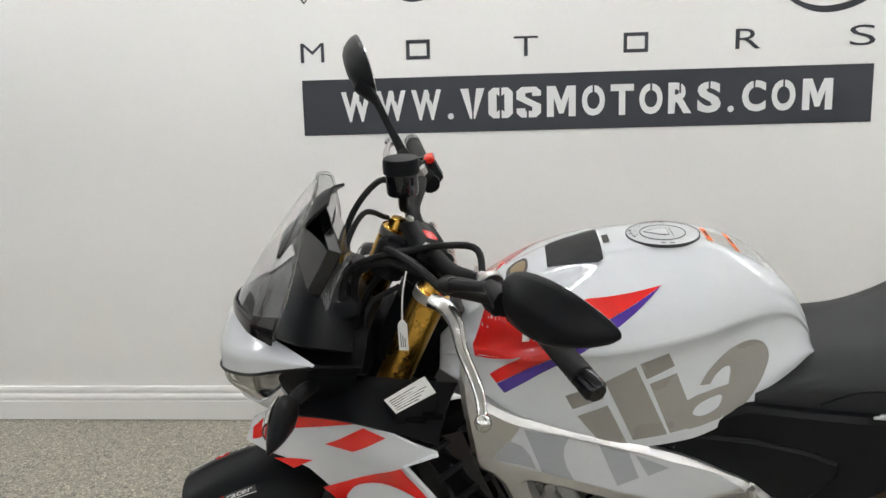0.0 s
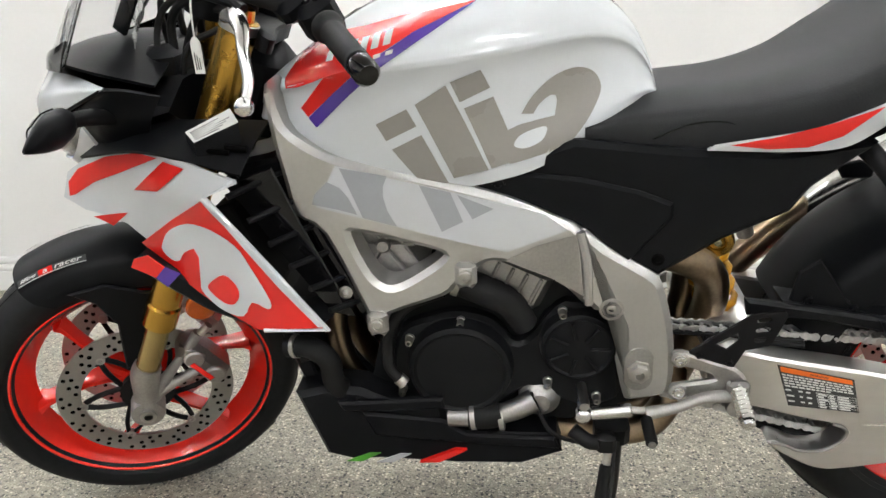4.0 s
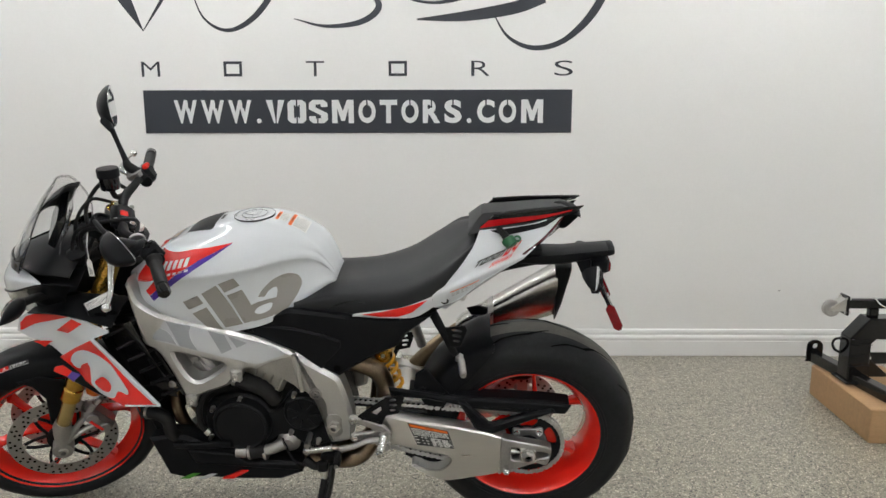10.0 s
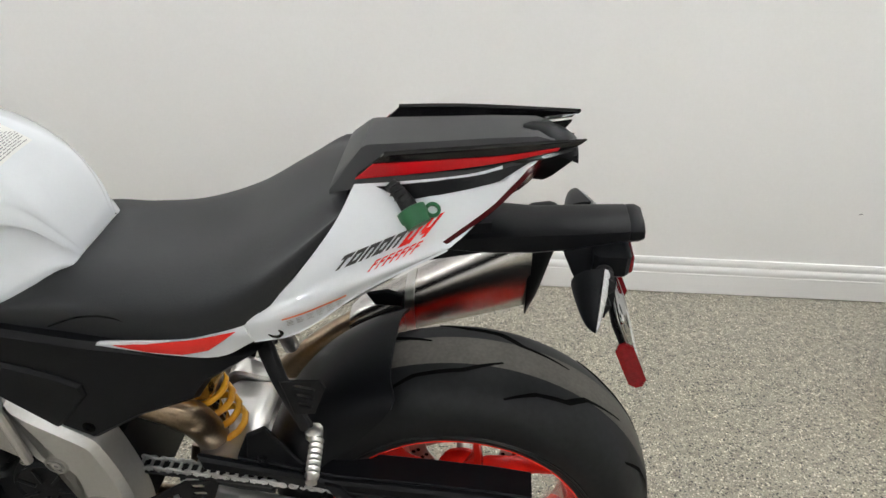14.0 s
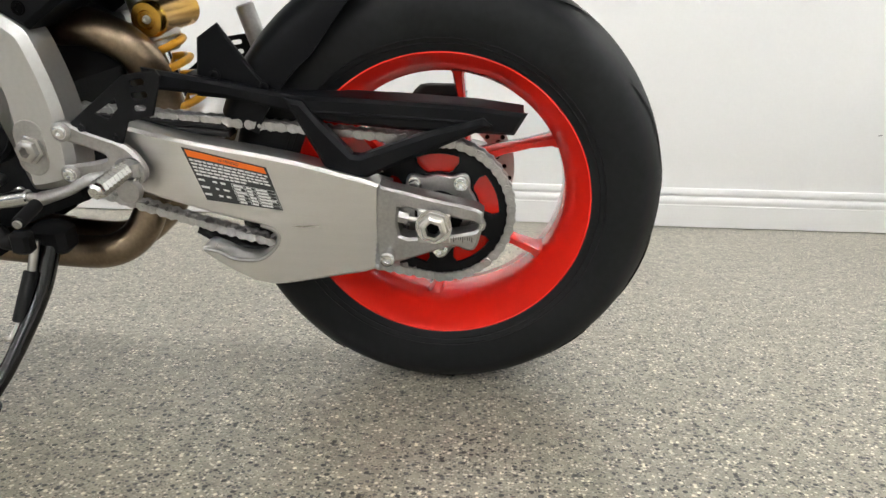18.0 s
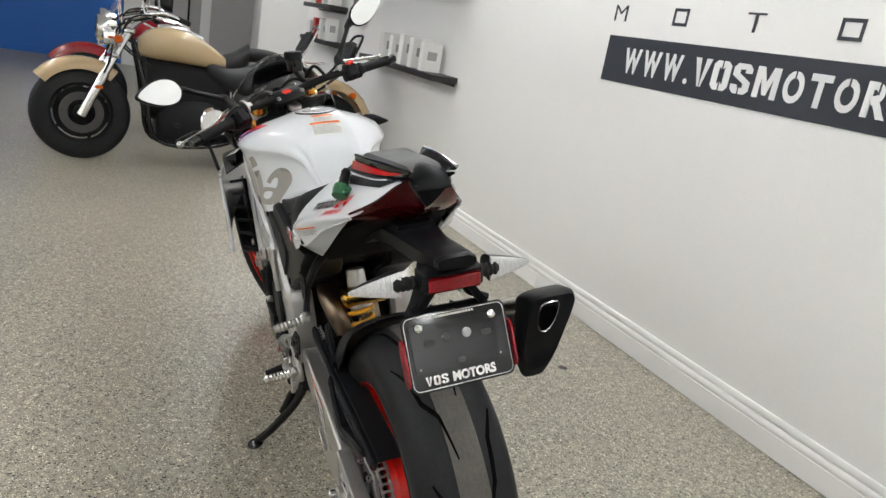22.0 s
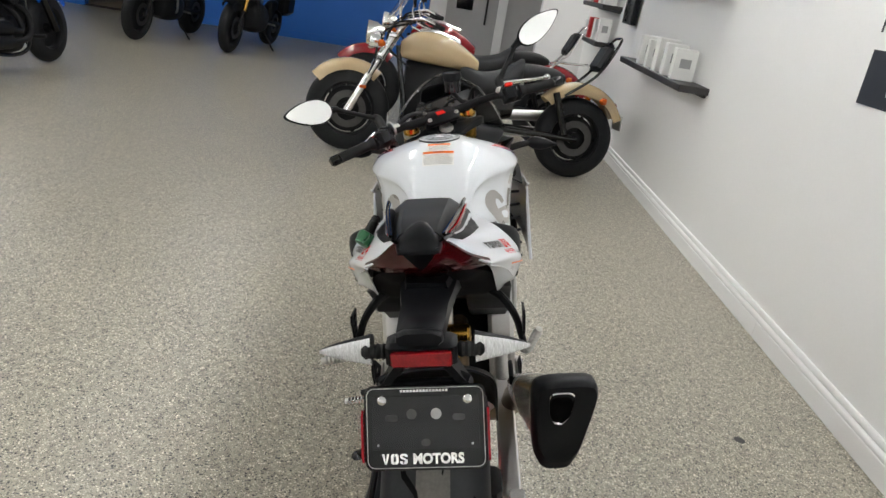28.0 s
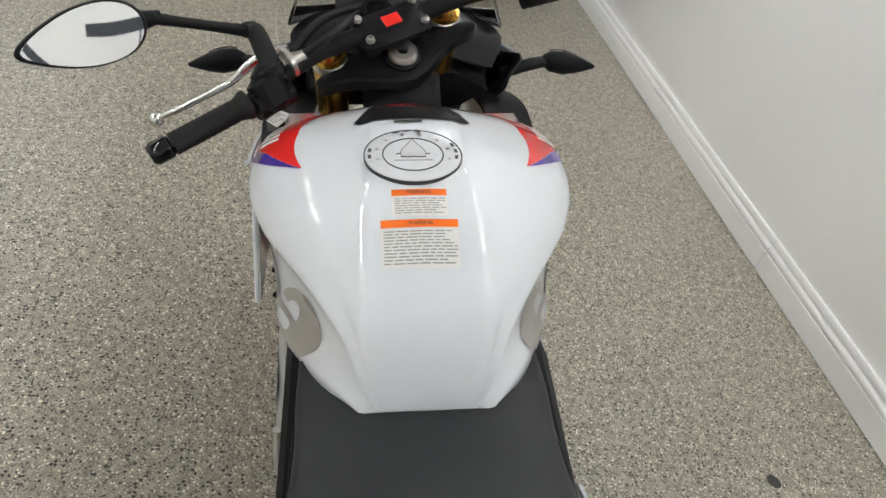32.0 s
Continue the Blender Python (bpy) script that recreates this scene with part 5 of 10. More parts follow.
for s in (-1, 1):
    top_e = [(0.662, 0.0735, 1.0545), (0.74, 0.0675, 1.062), (0.82, 0.0575, 1.068), (0.909, 0.045, 1.0745)]
    low_e = [(0.62, 0.07, 1.014), (0.72, 0.063, 1.026), (0.8, 0.057, 1.039), (0.898, 0.044, 1.064)]
    mix = lambda k: [tuple(Vector(p).lerp(Vector(q), k)) for p, q in zip(top_e, low_e)]
    out_f = [(x, s * y, z) for x, y, z in top_e], [(x, s * (y + 0.002), z) for x, y, z in mix(0.5)], [(x, s * y, z) for x, y, z in low_e]
    fin = part("cowl_fin", sheet(list(out_f), 0.005, 6, 4), M["gloss"], cowl, "gloss black raised fin", smooth=45)
    part("fin_edge", tube(bmesh.new(), [(x, s * y, z) for x, y, z in top_e], [0.0035, 0.0035, 0.003, 0.0015], 8, 6), M["gloss"], fin)
    rows = []
    for ks in ((0.34, 0.38, 0.46, 0.58), (0.9, 0.86, 0.8, 0.7)):
        e = [Vector(p).lerp(Vector(q), k) for p, q, k in zip(top_e, low_e, ks)]
        e[-1] = e[-2].lerp(e[-1], 0.72)
        rows.append([(x, s * (y + 0.0046), z) for x, y, z in e])
    part("red_insert", sheet(rows, 0.002, 6, 3), M["finred"], fin, "deep red fin insert")
    part("fin_floor", sheet([[(x, s * (y - 0.002), z - 0.002) for x, y, z in low_e], [(0.62, s * 0.06, 1.008), (0.72, s * 0.052, 1.02), (0.8, s * 0.045, 1.032), (0.885, s * 0.03, 1.05)]], 0.004, 5, 3), M["gloss"], fin)

# charging lead with a green cap
lead = part("charging_lead", tube(bmesh.new(), [(0.672, -0.098, 1.028), (0.683, -0.104, 1.02), (0.694, -0.111, 1.009), (0.7, -0.115, 1.0)], [0.008, 0.009, 0.0105, 0.0115], 12), M["grip"], bike, "black charging lead")
for k in range(4):
    q = Vector((0.676, -0.1, 1.025)).lerp(Vector((0.692, -0.11, 1.011)), k / 3)
    part("lead_rib", lathe(bmesh.new(), [(0.0095, -0.0012), (0.0108, 0), (0.0095, 0.0012)], q, (0.5, -0.35, -0.6), 12), M["grip"], lead)
bm = lathe(bmesh.new(), [(0.013, -0.004), (0.0185, -0.002), (0.0185, 0.01), (0.0165, 0.013), (0.016, 0.021), (0.0001, 0.022)], (0.7, -0.1145, 1.001), (0.45, -0.45, -0.55), 22)
gc = part("green_cap", bm, M["green"], lead, "green plastic dust cap")
bm = lathe(bmesh.new(), [(0.006, -0.002), (0.01, -0.002), (0.01, 0.002), (0.006, 0.002)], (0.726, -0.113, 1.003), (0.1, -0.5, 0.75), 18, close=True)
part("cap_loop", bm, M["green"], gc)

# dark dashes round the filler ring
for k in range(24):
    if k % 6 not in (0, 5, 1):
        continue
    a0, a1 = 2 * math.pi * (k + 0.12) / 24, 2 * math.pi * (k + 0.72) / 24
    pts = [cc + Vector((math.cos(a) * r, math.sin(a) * r, 0.0021)) for a, r in ((a0, 0.0495), (a1, 0.0495), (a1, 0.0535), (a0, 0.0535))]
    bm = bmesh.new()
    bm.faces.new([bm.verts.new(p) for p in pts])
    part("ring_dash", bm, M["ink"], cap, smooth=0)


# ---- front fairing ----
def fairing_y(x, z):
    """Half width of the side fairing."""
    t = max(0.0, min(1.0, (x + 0.706) / 0.34))
    t = t * t * (3 - 2 * t)
    return 0.15 + 0.115 * t + 0.01 * math.exp(-((z - 0.755 + 0.1 * (x + 0.4)) / 0.03) ** 2) * t


FAIR = [(-0.712, 0.723), (-0.694, 0.765), (-0.64, 0.798), (-0.58, 0.815), (-0.514, 0.823), (-0.44, 0.807), (-0.374, 0.788), (-0.424, 0.764), (-0.35, 0.662), (-0.272, 0.552), (-0.37, 0.551), (-0.42, 0.575), (-0.5, 0.632), (-0.6, 0.688), (-0.68, 0.702)]
for s in (-1, 1):
    bm = skin(FAIR, lambda x, z: s * fairing_y(x, z), 0, 6, thick=-s * 0.006)
    fr = part("side_fairing", bm, M["silverpaint"], bike, "pale grey side fairing with red graphics", smooth=40)
    lay = lambda pts, lift, mat, name="red_graphic": part(name, skin(pts, lambda x, z: s * (fairing_y(x, z) + lift), 0, 6), mat, fr, smooth=60)
    lay([(-0.7, 0.726), (-0.695, 0.75), (-0.672, 0.772), (-0.61, 0.797), (-0.537, 0.813), (-0.5, 0.81), (-0.54, 0.794), (-0.584, 0.776), (-0.646, 0.752), (-0.69, 0.728)], 0.0025, M["redtape"])
    lay([(-0.489, 0.807), (-0.452, 0.801), (-0.51, 0.76), (-0.562, 0.752)], 0.0025, M["redtape"])
    lay([(-0.666, 0.692), (-0.59, 0.709), (-0.63, 0.68)], 0.0025, M["redtape"])
    lay([(-0.576, 0.661), (-0.5, 0.714), (-0.43, 0.759), (-0.403, 0.722), (-0.34, 0.642), (-0.276, 0.556), (-0.378, 0.552), (-0.408, 0.568), (-0.496, 0.613)], 0.0025, M["redtape"])
    lay([(-0.424, 0.758), (-0.4, 0.732), (-0.277, 0.558), (-0.286, 0.558), (-0.335, 0.622), (-0.398, 0.716)], 0.0036, M["silverpaint"], "grey_graphic")
    # plain curved shape inside the red
    lay(rounded([(-0.53, 0.66), (-0.526, 0.674), (-0.506, 0.698), (-0.465, 0.717), (-0.426, 0.713), (-0.391, 0.691), (-0.374, 0.66), (-0.352, 0.604), (-0.357, 0.589), (-0.38, 0.6), (-0.398, 0.575), (-0.43, 0.58), (-0.452, 0.594),
         (-0.466, 0.612), (-0.453, 0.639), (-0.426, 0.656), (-0.436, 0.674), (-0.455, 0.68), (-0.485, 0.666), (-0.498, 0.65), (-0.515, 0.648)], 3), 0.0048, M["silverpaint"], "grey_graphic")
    lay(rounded([(-0.45, 0.62), (-0.42, 0.642), (-0.402, 0.63), (-0.398, 0.612), (-0.408, 0.596), (-0.424, 0.594), (-0.444, 0.606)]), 0.006, M["redtape"])
    # white edge line
    part("edge_trim", tube(bmesh.new(), [(x, s * (fairing_y(x, z) + 0.001), z) for x, z in ((-0.374, 0.788), (-0.424, 0.764), (-0.35, 0.662), (-0.272, 0.552), (-0.37, 0.551))], 0.0042, 6, 1), M["white"], fr, "white edge line")
    # black lower wing with a purple and red corner
    lower = part("lower_wing", prism(bmesh.new(), [(-0.565, 0.655), (-0.5, 0.628), (-0.42, 0.572), (-0.37, 0.548), (-0.275, 0.55), (-0.3, 0.53), (-0.39, 0.525), (-0.47, 0.56), (-0.53, 0.6), (-0.58, 0.64)], s * 0.15, s * 0.232, 0.008), M["black"], fr, "black lower wing")
    part("red_corner", prism(bmesh.new(), [(-0.568, 0.654), (-0.545, 0.66), (-0.523, 0.64), (-0.54, 0.622), (-0.576, 0.64)], s * 0.2325, s * 0.2345, 0), M["redtape"], lower)
    part("purple_corner", prism(bmesh.new(), [(-0.523, 0.64), (-0.5, 0.629), (-0.525, 0.606), (-0.54, 0.622)], s * 0.2325, s * 0.2345, 0), M["purple"], lower)
    # radiator duct: ladder of black bars behind the fairing
    duct = part("radiator_duct", prism(bmesh.new(), [(-0.43, 0.77), (-0.33, 0.79), (-0.3, 0.69), (-0.235, 0.53), (-0.27, 0.54), (-0.35, 0.655)], s * 0.11, s * 0.16, 0.006), M["black"], bike, "black radiator duct")
    for k in range(6):
        t = k / 5
        a = Vector((-0.405 + 0.13 * t, s * 0.235, 0.752 - 0.185 * t))
        b = Vector((-0.325 + 0.09 * t, s * 0.165, 0.775 - 0.225 * t))
        part("duct_bar", rod(bmesh.new(), a, b, 0.005, 8), M["black"], duct)
    part("duct_rail", tube(bmesh.new(), [(-0.335, s * 0.175, 0.79), (-0.305, s * 0.175, 0.69), (-0.235, s * 0.175, 0.535)], 0.009, 8, 4), M["gloss"], duct)
    part("duct_rail", tube(bmesh.new(), [(-0.37, s * 0.19, 0.76), (-0.32, s * 0.19, 0.66), (-0.255, s * 0.19, 0.545)], 0.006, 8, 4), M["black"], duct)
    plate("duct_panel", [(-0.42, 0.76), (-0.345, 0.785), (-0.31, 0.69), (-0.245, 0.537), (-0.282, 0.545), (-0.357, 0.66)], M["gloss"], duct, s * 0.198, s * 0.203, 0.002)
    bolt("duct_bolt", (-0.257, s * 0.2, 0.58), (0, s, 0), 0.009, duct, M["steel"])
    # cover between fork and fairing
    rows = [[(-0.64, s * 0.19, 0.802), (-0.514, s * 0.24, 0.824), (-0.374, s * 0.248, 0.79)], [(-0.6, s * 0.16, 0.828), (-0.5, s * 0.19, 0.838), (-0.365, s * 0.2, 0.82)], [(-0.55, s * 0.13, 0.838), (-0.47, s * 0.15, 0.845), (-0.35, s * 0.165, 0.845)]]
    cover = part("inner_cover", sheet(rows, 0.004, 5, 4), M["black"], bike, "black cover between fork and fairing")
    for k in range(2):
        part("vent_slot", rod(bmesh.new(), (-0.425 + 0.025 * k, s * (0.225 - 0.005 * k), 0.8195 + 0.003 * k), (-0.395 + 0.025 * k, s * (0.222 - 0.005 * k), 0.8145 + 0.003 * k), 0.005, 8), M["groove"], cover)
    # nose panel, headlamp and its dark surround
    sy = lambda rows: [[(x, s * y, z) for x, y, z in r] for r in rows]
    nose = part("nose_panel", sheet(sy([[(-0.757, 0, 0.916), (-0.737, 0.06, 0.911), (-0.684, 0.12, 0.914), (-0.632, 0.16, 0.914), (-0.554, 0.228, 0.911)],
                                        [(-0.785, 0, 0.866), (-0.765, 0.07, 0.866), (-0.715, 0.135, 0.88), (-0.652, 0.18, 0.897), (-0.556, 0.231, 0.909)],
                                        [(-0.79, 0, 0.814), (-0.765, 0.08, 0.823), (-0.695, 0.15, 0.849), (-0.627, 0.192, 0.879), (-0.558, 0.23, 0.907)]]), 0.004, 5, 4), M["white"], bike, "white nose panel above the headlamp")
    for k, mt in enumerate(("flaggreen", "label", "redtape")):
        q = [(-0.744 - 0.0085 * k, 0.071 + 0.004 * k, 0.893 - 0.019 * k), (-0.7275 - 0.0085 * k, 0.094 + 0.004 * k, 0.893 - 0.018 * k)]
        part("flag_bar", sheet(sy([q, [(x - 0.0055, y - 0.004, z - 0.0085) for x, y, z in q]]), 0.0015, 2, 2), M[mt], nose)
    part("nose_gap", tube(bmesh.new(), [(-0.79, 0, 0.8125), (-0.766, s * 0.08, 0.8215), (-0.695, s * 0.1505, 0.8475), (-0.627, s * 0.192, 0.8775), (-0.56, s * 0.23, 0.906)], 0.0028, 6, 5), M["black"], nose)
    LENS = [[(-0.79, 0, 0.811), (-0.764, 0.08, 0.82), (-0.692, 0.149, 0.846), (-0.62, 0.19, 0.876)],
            [(-0.787, 0, 0.787), (-0.76, 0.08, 0.794), (-0.69, 0.147, 0.819), (-0.622, 0.188, 0.863)],
            [(-0.772, 0, 0.768), (-0.742, 0.07, 0.772), (-0.682, 0.136, 0.792), (-0.624, 0.186, 0.851)]]
    part("headlamp_lens", sheet(sy(LENS), 0.003, 5, 4), M["clear"], bike, "clear headlamp lens")
    inner = [[(x + 0.014, y * 0.96, z * 0.985 + 0.012) for x, y, z in r] for r in LENS]
    hl = part("headlamp_reflector", sheet(sy(inner), 0.003, 5, 4), M["reflector"], bike, "silver headlamp reflector")
    for k in range(3):
        part("lamp_rib", tube(bmesh.new(), [(inner[0][k][0] - 0.006, s * inner[0][k][1], inner[0][k][2] - 0.004), (inner[1][k][0] - 0.007, s * inner[1][k][1], inner[1][k][2]), (inner[2][k][0] - 0.006, s * inner[2][k][1], inner[2][k][2] + 0.004)], 0.0022, 6, 3), M["dash"], hl)
    part("lamp_surround", sheet(sy([[(-0.556, 0.231, 0.907), (-0.526, 0.228, 0.905), (-0.49, 0.2, 0.89)], [(-0.62, 0.191, 0.874), (-0.57, 0.216, 0.872), (-0.51, 0.2, 0.858)],
                                    [(-0.624, 0.187, 0.851), (-0.585, 0.2, 0.84), (-0.525, 0.185, 0.832)], [(-0.61, 0.17, 0.802), (-0.57, 0.18, 0.81), (-0.53, 0.17, 0.815)]]), 0.005, 4, 4), M["black"], bike, "dark headlamp surround")
    part("lamp_chin", sheet(sy([[(-0.772, 0, 0.766), (-0.742, 0.07, 0.77), (-0.682, 0.136, 0.79), (-0.624, 0.187, 0.849)], [(-0.74, 0, 0.74), (-0.712, 0.06, 0.744), (-0.662, 0.12, 0.762), (-0.61, 0.17, 0.802)]]), 0.004, 4, 3), M["silverpaint"], bike, "grey chin below the headlamp")
    # front indicator on a ribbed stalk
    ind = part("indicator_stalk", tube(bmesh.new(), [(-0.565, s * 0.2, 0.862), (-0.572, s * 0.25, 0.876), (-0.578, s * 0.3, 0.883)], [0.011, 0.012, 0.01], 10), M["grip"], bike, "ribbed black indicator stalk")
    bm = bmesh.new()
    rings = []
    for q, (rx, rz) in ((0.262, (0.008, 0.01)), (0.278, (0.017, 0.021)), (0.305, (0.019, 0.024)), (0.33, (0.014, 0.018)), (0.352, (0.008, 0.01)), (0.368, (0.002, 0.003))):
        rings.append([(-0.578 + math.cos(a) * rx, s * (q + 0.018), 0.882 + math.sin(a) * rz - (q - 0.27) * 0.12) for a in [2 * math.pi * k / 14 for k in range(14)]])
    part("indicator", loft(bm, rings), M["black"], ind, "dark front indicator housing")
    rings = [[(x - 0.006, y, z) for x, y, z in r if x < -0.576] for r in rings]
    part("indicator_lens", sheet([[r[i] for i in range(len(r))] for r in rings if len(r) == len(rings[1])], 0.002, 2, 2), M["clear"], ind, "clear indicator lens")

# dark nose core with the instrument and its hood
bm = bmesh.new()
rings = []
for x, w, zt, zb in ((-0.75, 0.06, 0.905, 0.78), (-0.71, 0.1, 0.91, 0.775), (-0.65, 0.14, 0.91, 0.79), (-0.58, 0.175, 0.908, 0.81), (-0.5, 0.165, 0.895, 0.83)):
    rings.append([(x, -w, zb + 0.03), (x, -w * 0.7, zb), (x, w * 0.7, zb), (x, w, zb + 0.03), (x, w * 0.95, zt - 0.03), (x, w * 0.6, zt), (x, -w * 0.6, zt), (x, -w * 0.95, zt - 0.03)])
part("cockpit_tray", sheet([[(-0.735, -0.05, 0.928), (-0.747, 0, 0.926), (-0.735, 0.05, 0.928)], [(-0.665, -0.15, 0.936), (-0.69, 0, 0.946), (-0.665, 0.15, 0.936)], [(-0.585, -0.196, 0.927), (-0.6, 0, 0.955), (-0.585, 0.196, 0.927)], [(-0.51, -0.17, 0.9), (-0.53, 0, 0.93), (-0.51, 0.17, 0.9)]], 0.004, 4, 4), M["black"], bike, "black cockpit tray")
part("nose_core", loft(bm, rings), M["black"], bike, "black headlamp carrier")
SCREEN = [[(-0.623, -0.2, 0.934), (-0.69, -0.13, 0.928), (-0.752, 0, 0.922), (-0.69, 0.13, 0.928), (-0.623, 0.2, 0.934)],
          [(-0.597, -0.168, 1.012), (-0.648, -0.105, 1.015), (-0.69, 0, 1.012), (-0.648, 0.105, 1.015), (-0.597, 0.168, 1.012)],
          [(-0.585, -0.11, 1.082), (-0.612, -0.062, 1.086), (-0.63, 0, 1.09), (-0.612, 0.062, 1.086), (-0.585, 0.11, 1.082)],
          [(-0.575, -0.05, 1.126), (-0.58, -0.026, 1.135), (-0.583, 0, 1.139), (-0.58, 0.026, 1.135), (-0.575, 0.05, 1.126)]]
scr = part("wind_screen", sheet(SCREEN, 0.003, 6, 6), M["screen"], bike, "clear curved wind screen", smooth=60)
scr.visible_shadow = False
edge = [SCREEN[0][0], SCREEN[1][0], SCREEN[2][0], SCREEN[3][0], SCREEN[3][2], SCREEN[3][4], SCREEN[2][4], SCREEN[1][4], SCREEN[0][4]]
part("screen_edge", tube(bmesh.new(), edge, 0.0028, 6, 6), M["clear"], scr, "bright polished screen edge")
up_k = (0.45, 0.2, 0.1, 0.2, 0.45)
base = [[(x - 0.004, y * 1.015, z - 0.006) for x, y, z in SCREEN[0]]]
for q in (0.5, 1.0):
    base.append([(x + (u - x) * k * q - 0.005, (y + (v - y) * k * q) * 1.02, z + (w - z) * k * q) for (x, y, z), (u, v, w), k in zip(SCREEN[0], SCREEN[1], up_k)])
part("screen_base", sheet(base, 0.003, 5, 4), M["gloss"], bike, "gloss black screen base")
hood = [[(-0.635, -0.1, 1.03), (-0.648, 0, 1.045), (-0.635, 0.1, 1.03)], [(-0.585, -0.09, 1.085), (-0.592, 0, 1.1), (-0.585, 0.09, 1.085)], [(-0.556, -0.06, 1.108), (-0.562, 0, 1.117), (-0.556, 0.06, 1.108)]]
part("instrument_hood", sheet(hood, 0.005, 5, 4), M["black"], bike, "black hood over the instrument")
DQ = [Vector((-0.59, 0.085, 1.085)), Vector((-0.513, -0.11, 1.035)), Vector((-0.565, -0.11, 0.948)), Vector((-0.65, 0.085, 0.985))]
dq = lambda u, v: DQ[0].lerp(DQ[1], u).lerp(DQ[3].lerp(DQ[2], u), v)
dn = (DQ[1] - DQ[0]).cross(DQ[3] - DQ[0]).normalized()
dn = dn if dn.x > 0 else -dn
dashb = part("instrument", loft(bmesh.new(), [[dq(u, v) + dn * o for u, v in ((e, e), (1 - e, e), (1 - e, 1 - e), (e, 1 - e))] for e, o in ((0.1, -0.03), (0.06, -0.012), (0.08, -0.008))]), M["dash"], bike, "dark instrument display")
wob = lambda k, q: 0.0045 * math.sin(k * 2.3 + q)
fl = [[tuple(dq(u / 6, v) + dn * (0.003 + wob(u, v * 7)) + Vector((0, 0, wob(u, 3 * v)))) for u in range(7)] for v in (-0.02, 0.35, 0.7, 1.04)]
film_ob = part("protective_film", sheet(fl, 0.0, 5, 5), M["film"], dashb, "crinkled clear film over the display", smooth=20)
film_ob.visible_shadow = False

# ---- fork, steered ----
FWD = Vector((-math.cos(RAKE), 0, math.sin(RAKE)))
P0 = HEAD + FWD * 0.052
for s in (-1, 1):
    at = lambda q, o=0.0: P0 + AXIS * q + Vector((0, s * 0.105, 0)) + FWD * o
    leg = part("fork_leg", rod(bmesh.new(), at(0.005), at(-0.5), 0.0275, 28, 0.003), M["gold"], bike, "gold upside-down fork leg", m=STEER)
    part("fork_cap", lathe(bmesh.new(), [(0.027, 0), (0.027, 0.012), (0.02, 0.014), (0.016, 0.03), (0.012, 0.032), (0.0001, 0.032)], at(0.005), AXIS, 20), M["gold"], leg, m=STEER)
    part("fork_cap_ring", lathe(bmesh.new(), [(0.0285, -0.004), (0.0285, 0.01), (0.026, 0.012)], at(0.005), AXIS, 24), M["steel"], leg, m=STEER)
    part("fork_collar", rod(bmesh.new(), at(-0.5), at(-0.55), 0.0295, 28, 0.004), M["gold"], leg, m=STEER)
    part("stanchion", rod(bmesh.new(), at(-0.55), at(-0.67), 0.0215, 24), M["bronze"], leg, "bronze inner tube", m=STEER)
    lowp = at(-0.64)
    axle = FA + Vector((0, s * 0.105, 0))
    foot = part("fork_foot", tube(bmesh.new(), [at(-0.645), at(-0.67), axle + Vector((0.006, 0, 0.03)), axle], [0.0245, 0.0265, 0.024, 0.025], 16, 4), M["castgrey"], leg, "grey cast fork foot", m=STEER)
    part("axle_clamp", lathe(bmesh.new(), [(0.014, -0.022), (0.029, -0.022), (0.031, -0.018), (0.031, 0.018), (0.029, 0.022), (0.014, 0.022)], axle, (0, 1, 0), 24, close=True), M["castgrey"], foot, m=STEER)
    part("axle_end", lathe(bmesh.new(), [(0.008, -0.03), (0.0145, -0.03), (0.0145, 0.03), (0.008, 0.03)], axle, (0, 1, 0), 20, close=True), M["steel"], foot, m=STEER)
    for dz in (0.075, -0.005):
        a = axle + Vector((0.02, 0, 0.03))
        b = axle + Vector((0.125, s * -0.004, 0.072 + dz))
        part("caliper_arm", tube(bmesh.new(), [a, a.lerp(b, 0.5), b], [0.014, 0.009, 0.011], 10, 4), M["castgrey"], foot, m=STEER)
    part("caliper_arm_pad", rod(bmesh.new(), axle + Vector((0.1, s * -0.004, 0.12)), axle + Vector((0.145, s * -0.004, 0.16)), 0.008, 10), M["steel"], foot, m=STEER)
    # caliper
    cal = FA + Vector((0.118, s * 0.082, 0.075))
    rotc = Euler((0, radians(-30), 0)).to_matrix()
    c = part("brake_caliper", block(bmesh.new(), cal, (0.05, 0.066, 0.12), 0.014, rotc), M["castgrey"], bike, "grey radial brake caliper", m=STEER)
    for k in (-1, 1):
        p = cal + rotc @ Vector((0.004, s * 0.033, 0.028 * k))
        part("caliper_piston_boss", lathe(bmesh.new(), [(0.019, 0), (0.019, 0.006), (0.016, 0.009), (0.0001, 0.009)], p, (0, s, 0), 18), M["castgrey"], c, m=STEER)
    part("caliper_mark", block(bmesh.new(), cal + rotc @ Vector((-0.004, s * 0.0435, 0)), (0.01, 0.001, 0.055), 0.0004, rotc), M["redtape"], c, "red maker's mark as a plain bar", m=STEER)
    # disc on its black carrier
    d = brake_disc(FA, 0.118, 0.16, s * 0.064, fw, STEER, 42)
    for k in range(6):
        a = 2 * math.pi * k / 6
        o = Vector((math.cos(a), 0, math.sin(a)))
        t = Vector((-o.z, 0, o.x))
        c0 = FA + Vector((0, s * 0.061, 0))
        for sg in (-1, 1):
            part("disc_arm", tube(bmesh.new(), [c0 + o * 0.04 + t * sg * 0.022, c0 + o * 0.085 + t * sg * 0.016, c0 + o * 0.12 + t * sg * 0.003], 0.0052, 8, 3, 0.7), M["matt"], d, m=STEER)
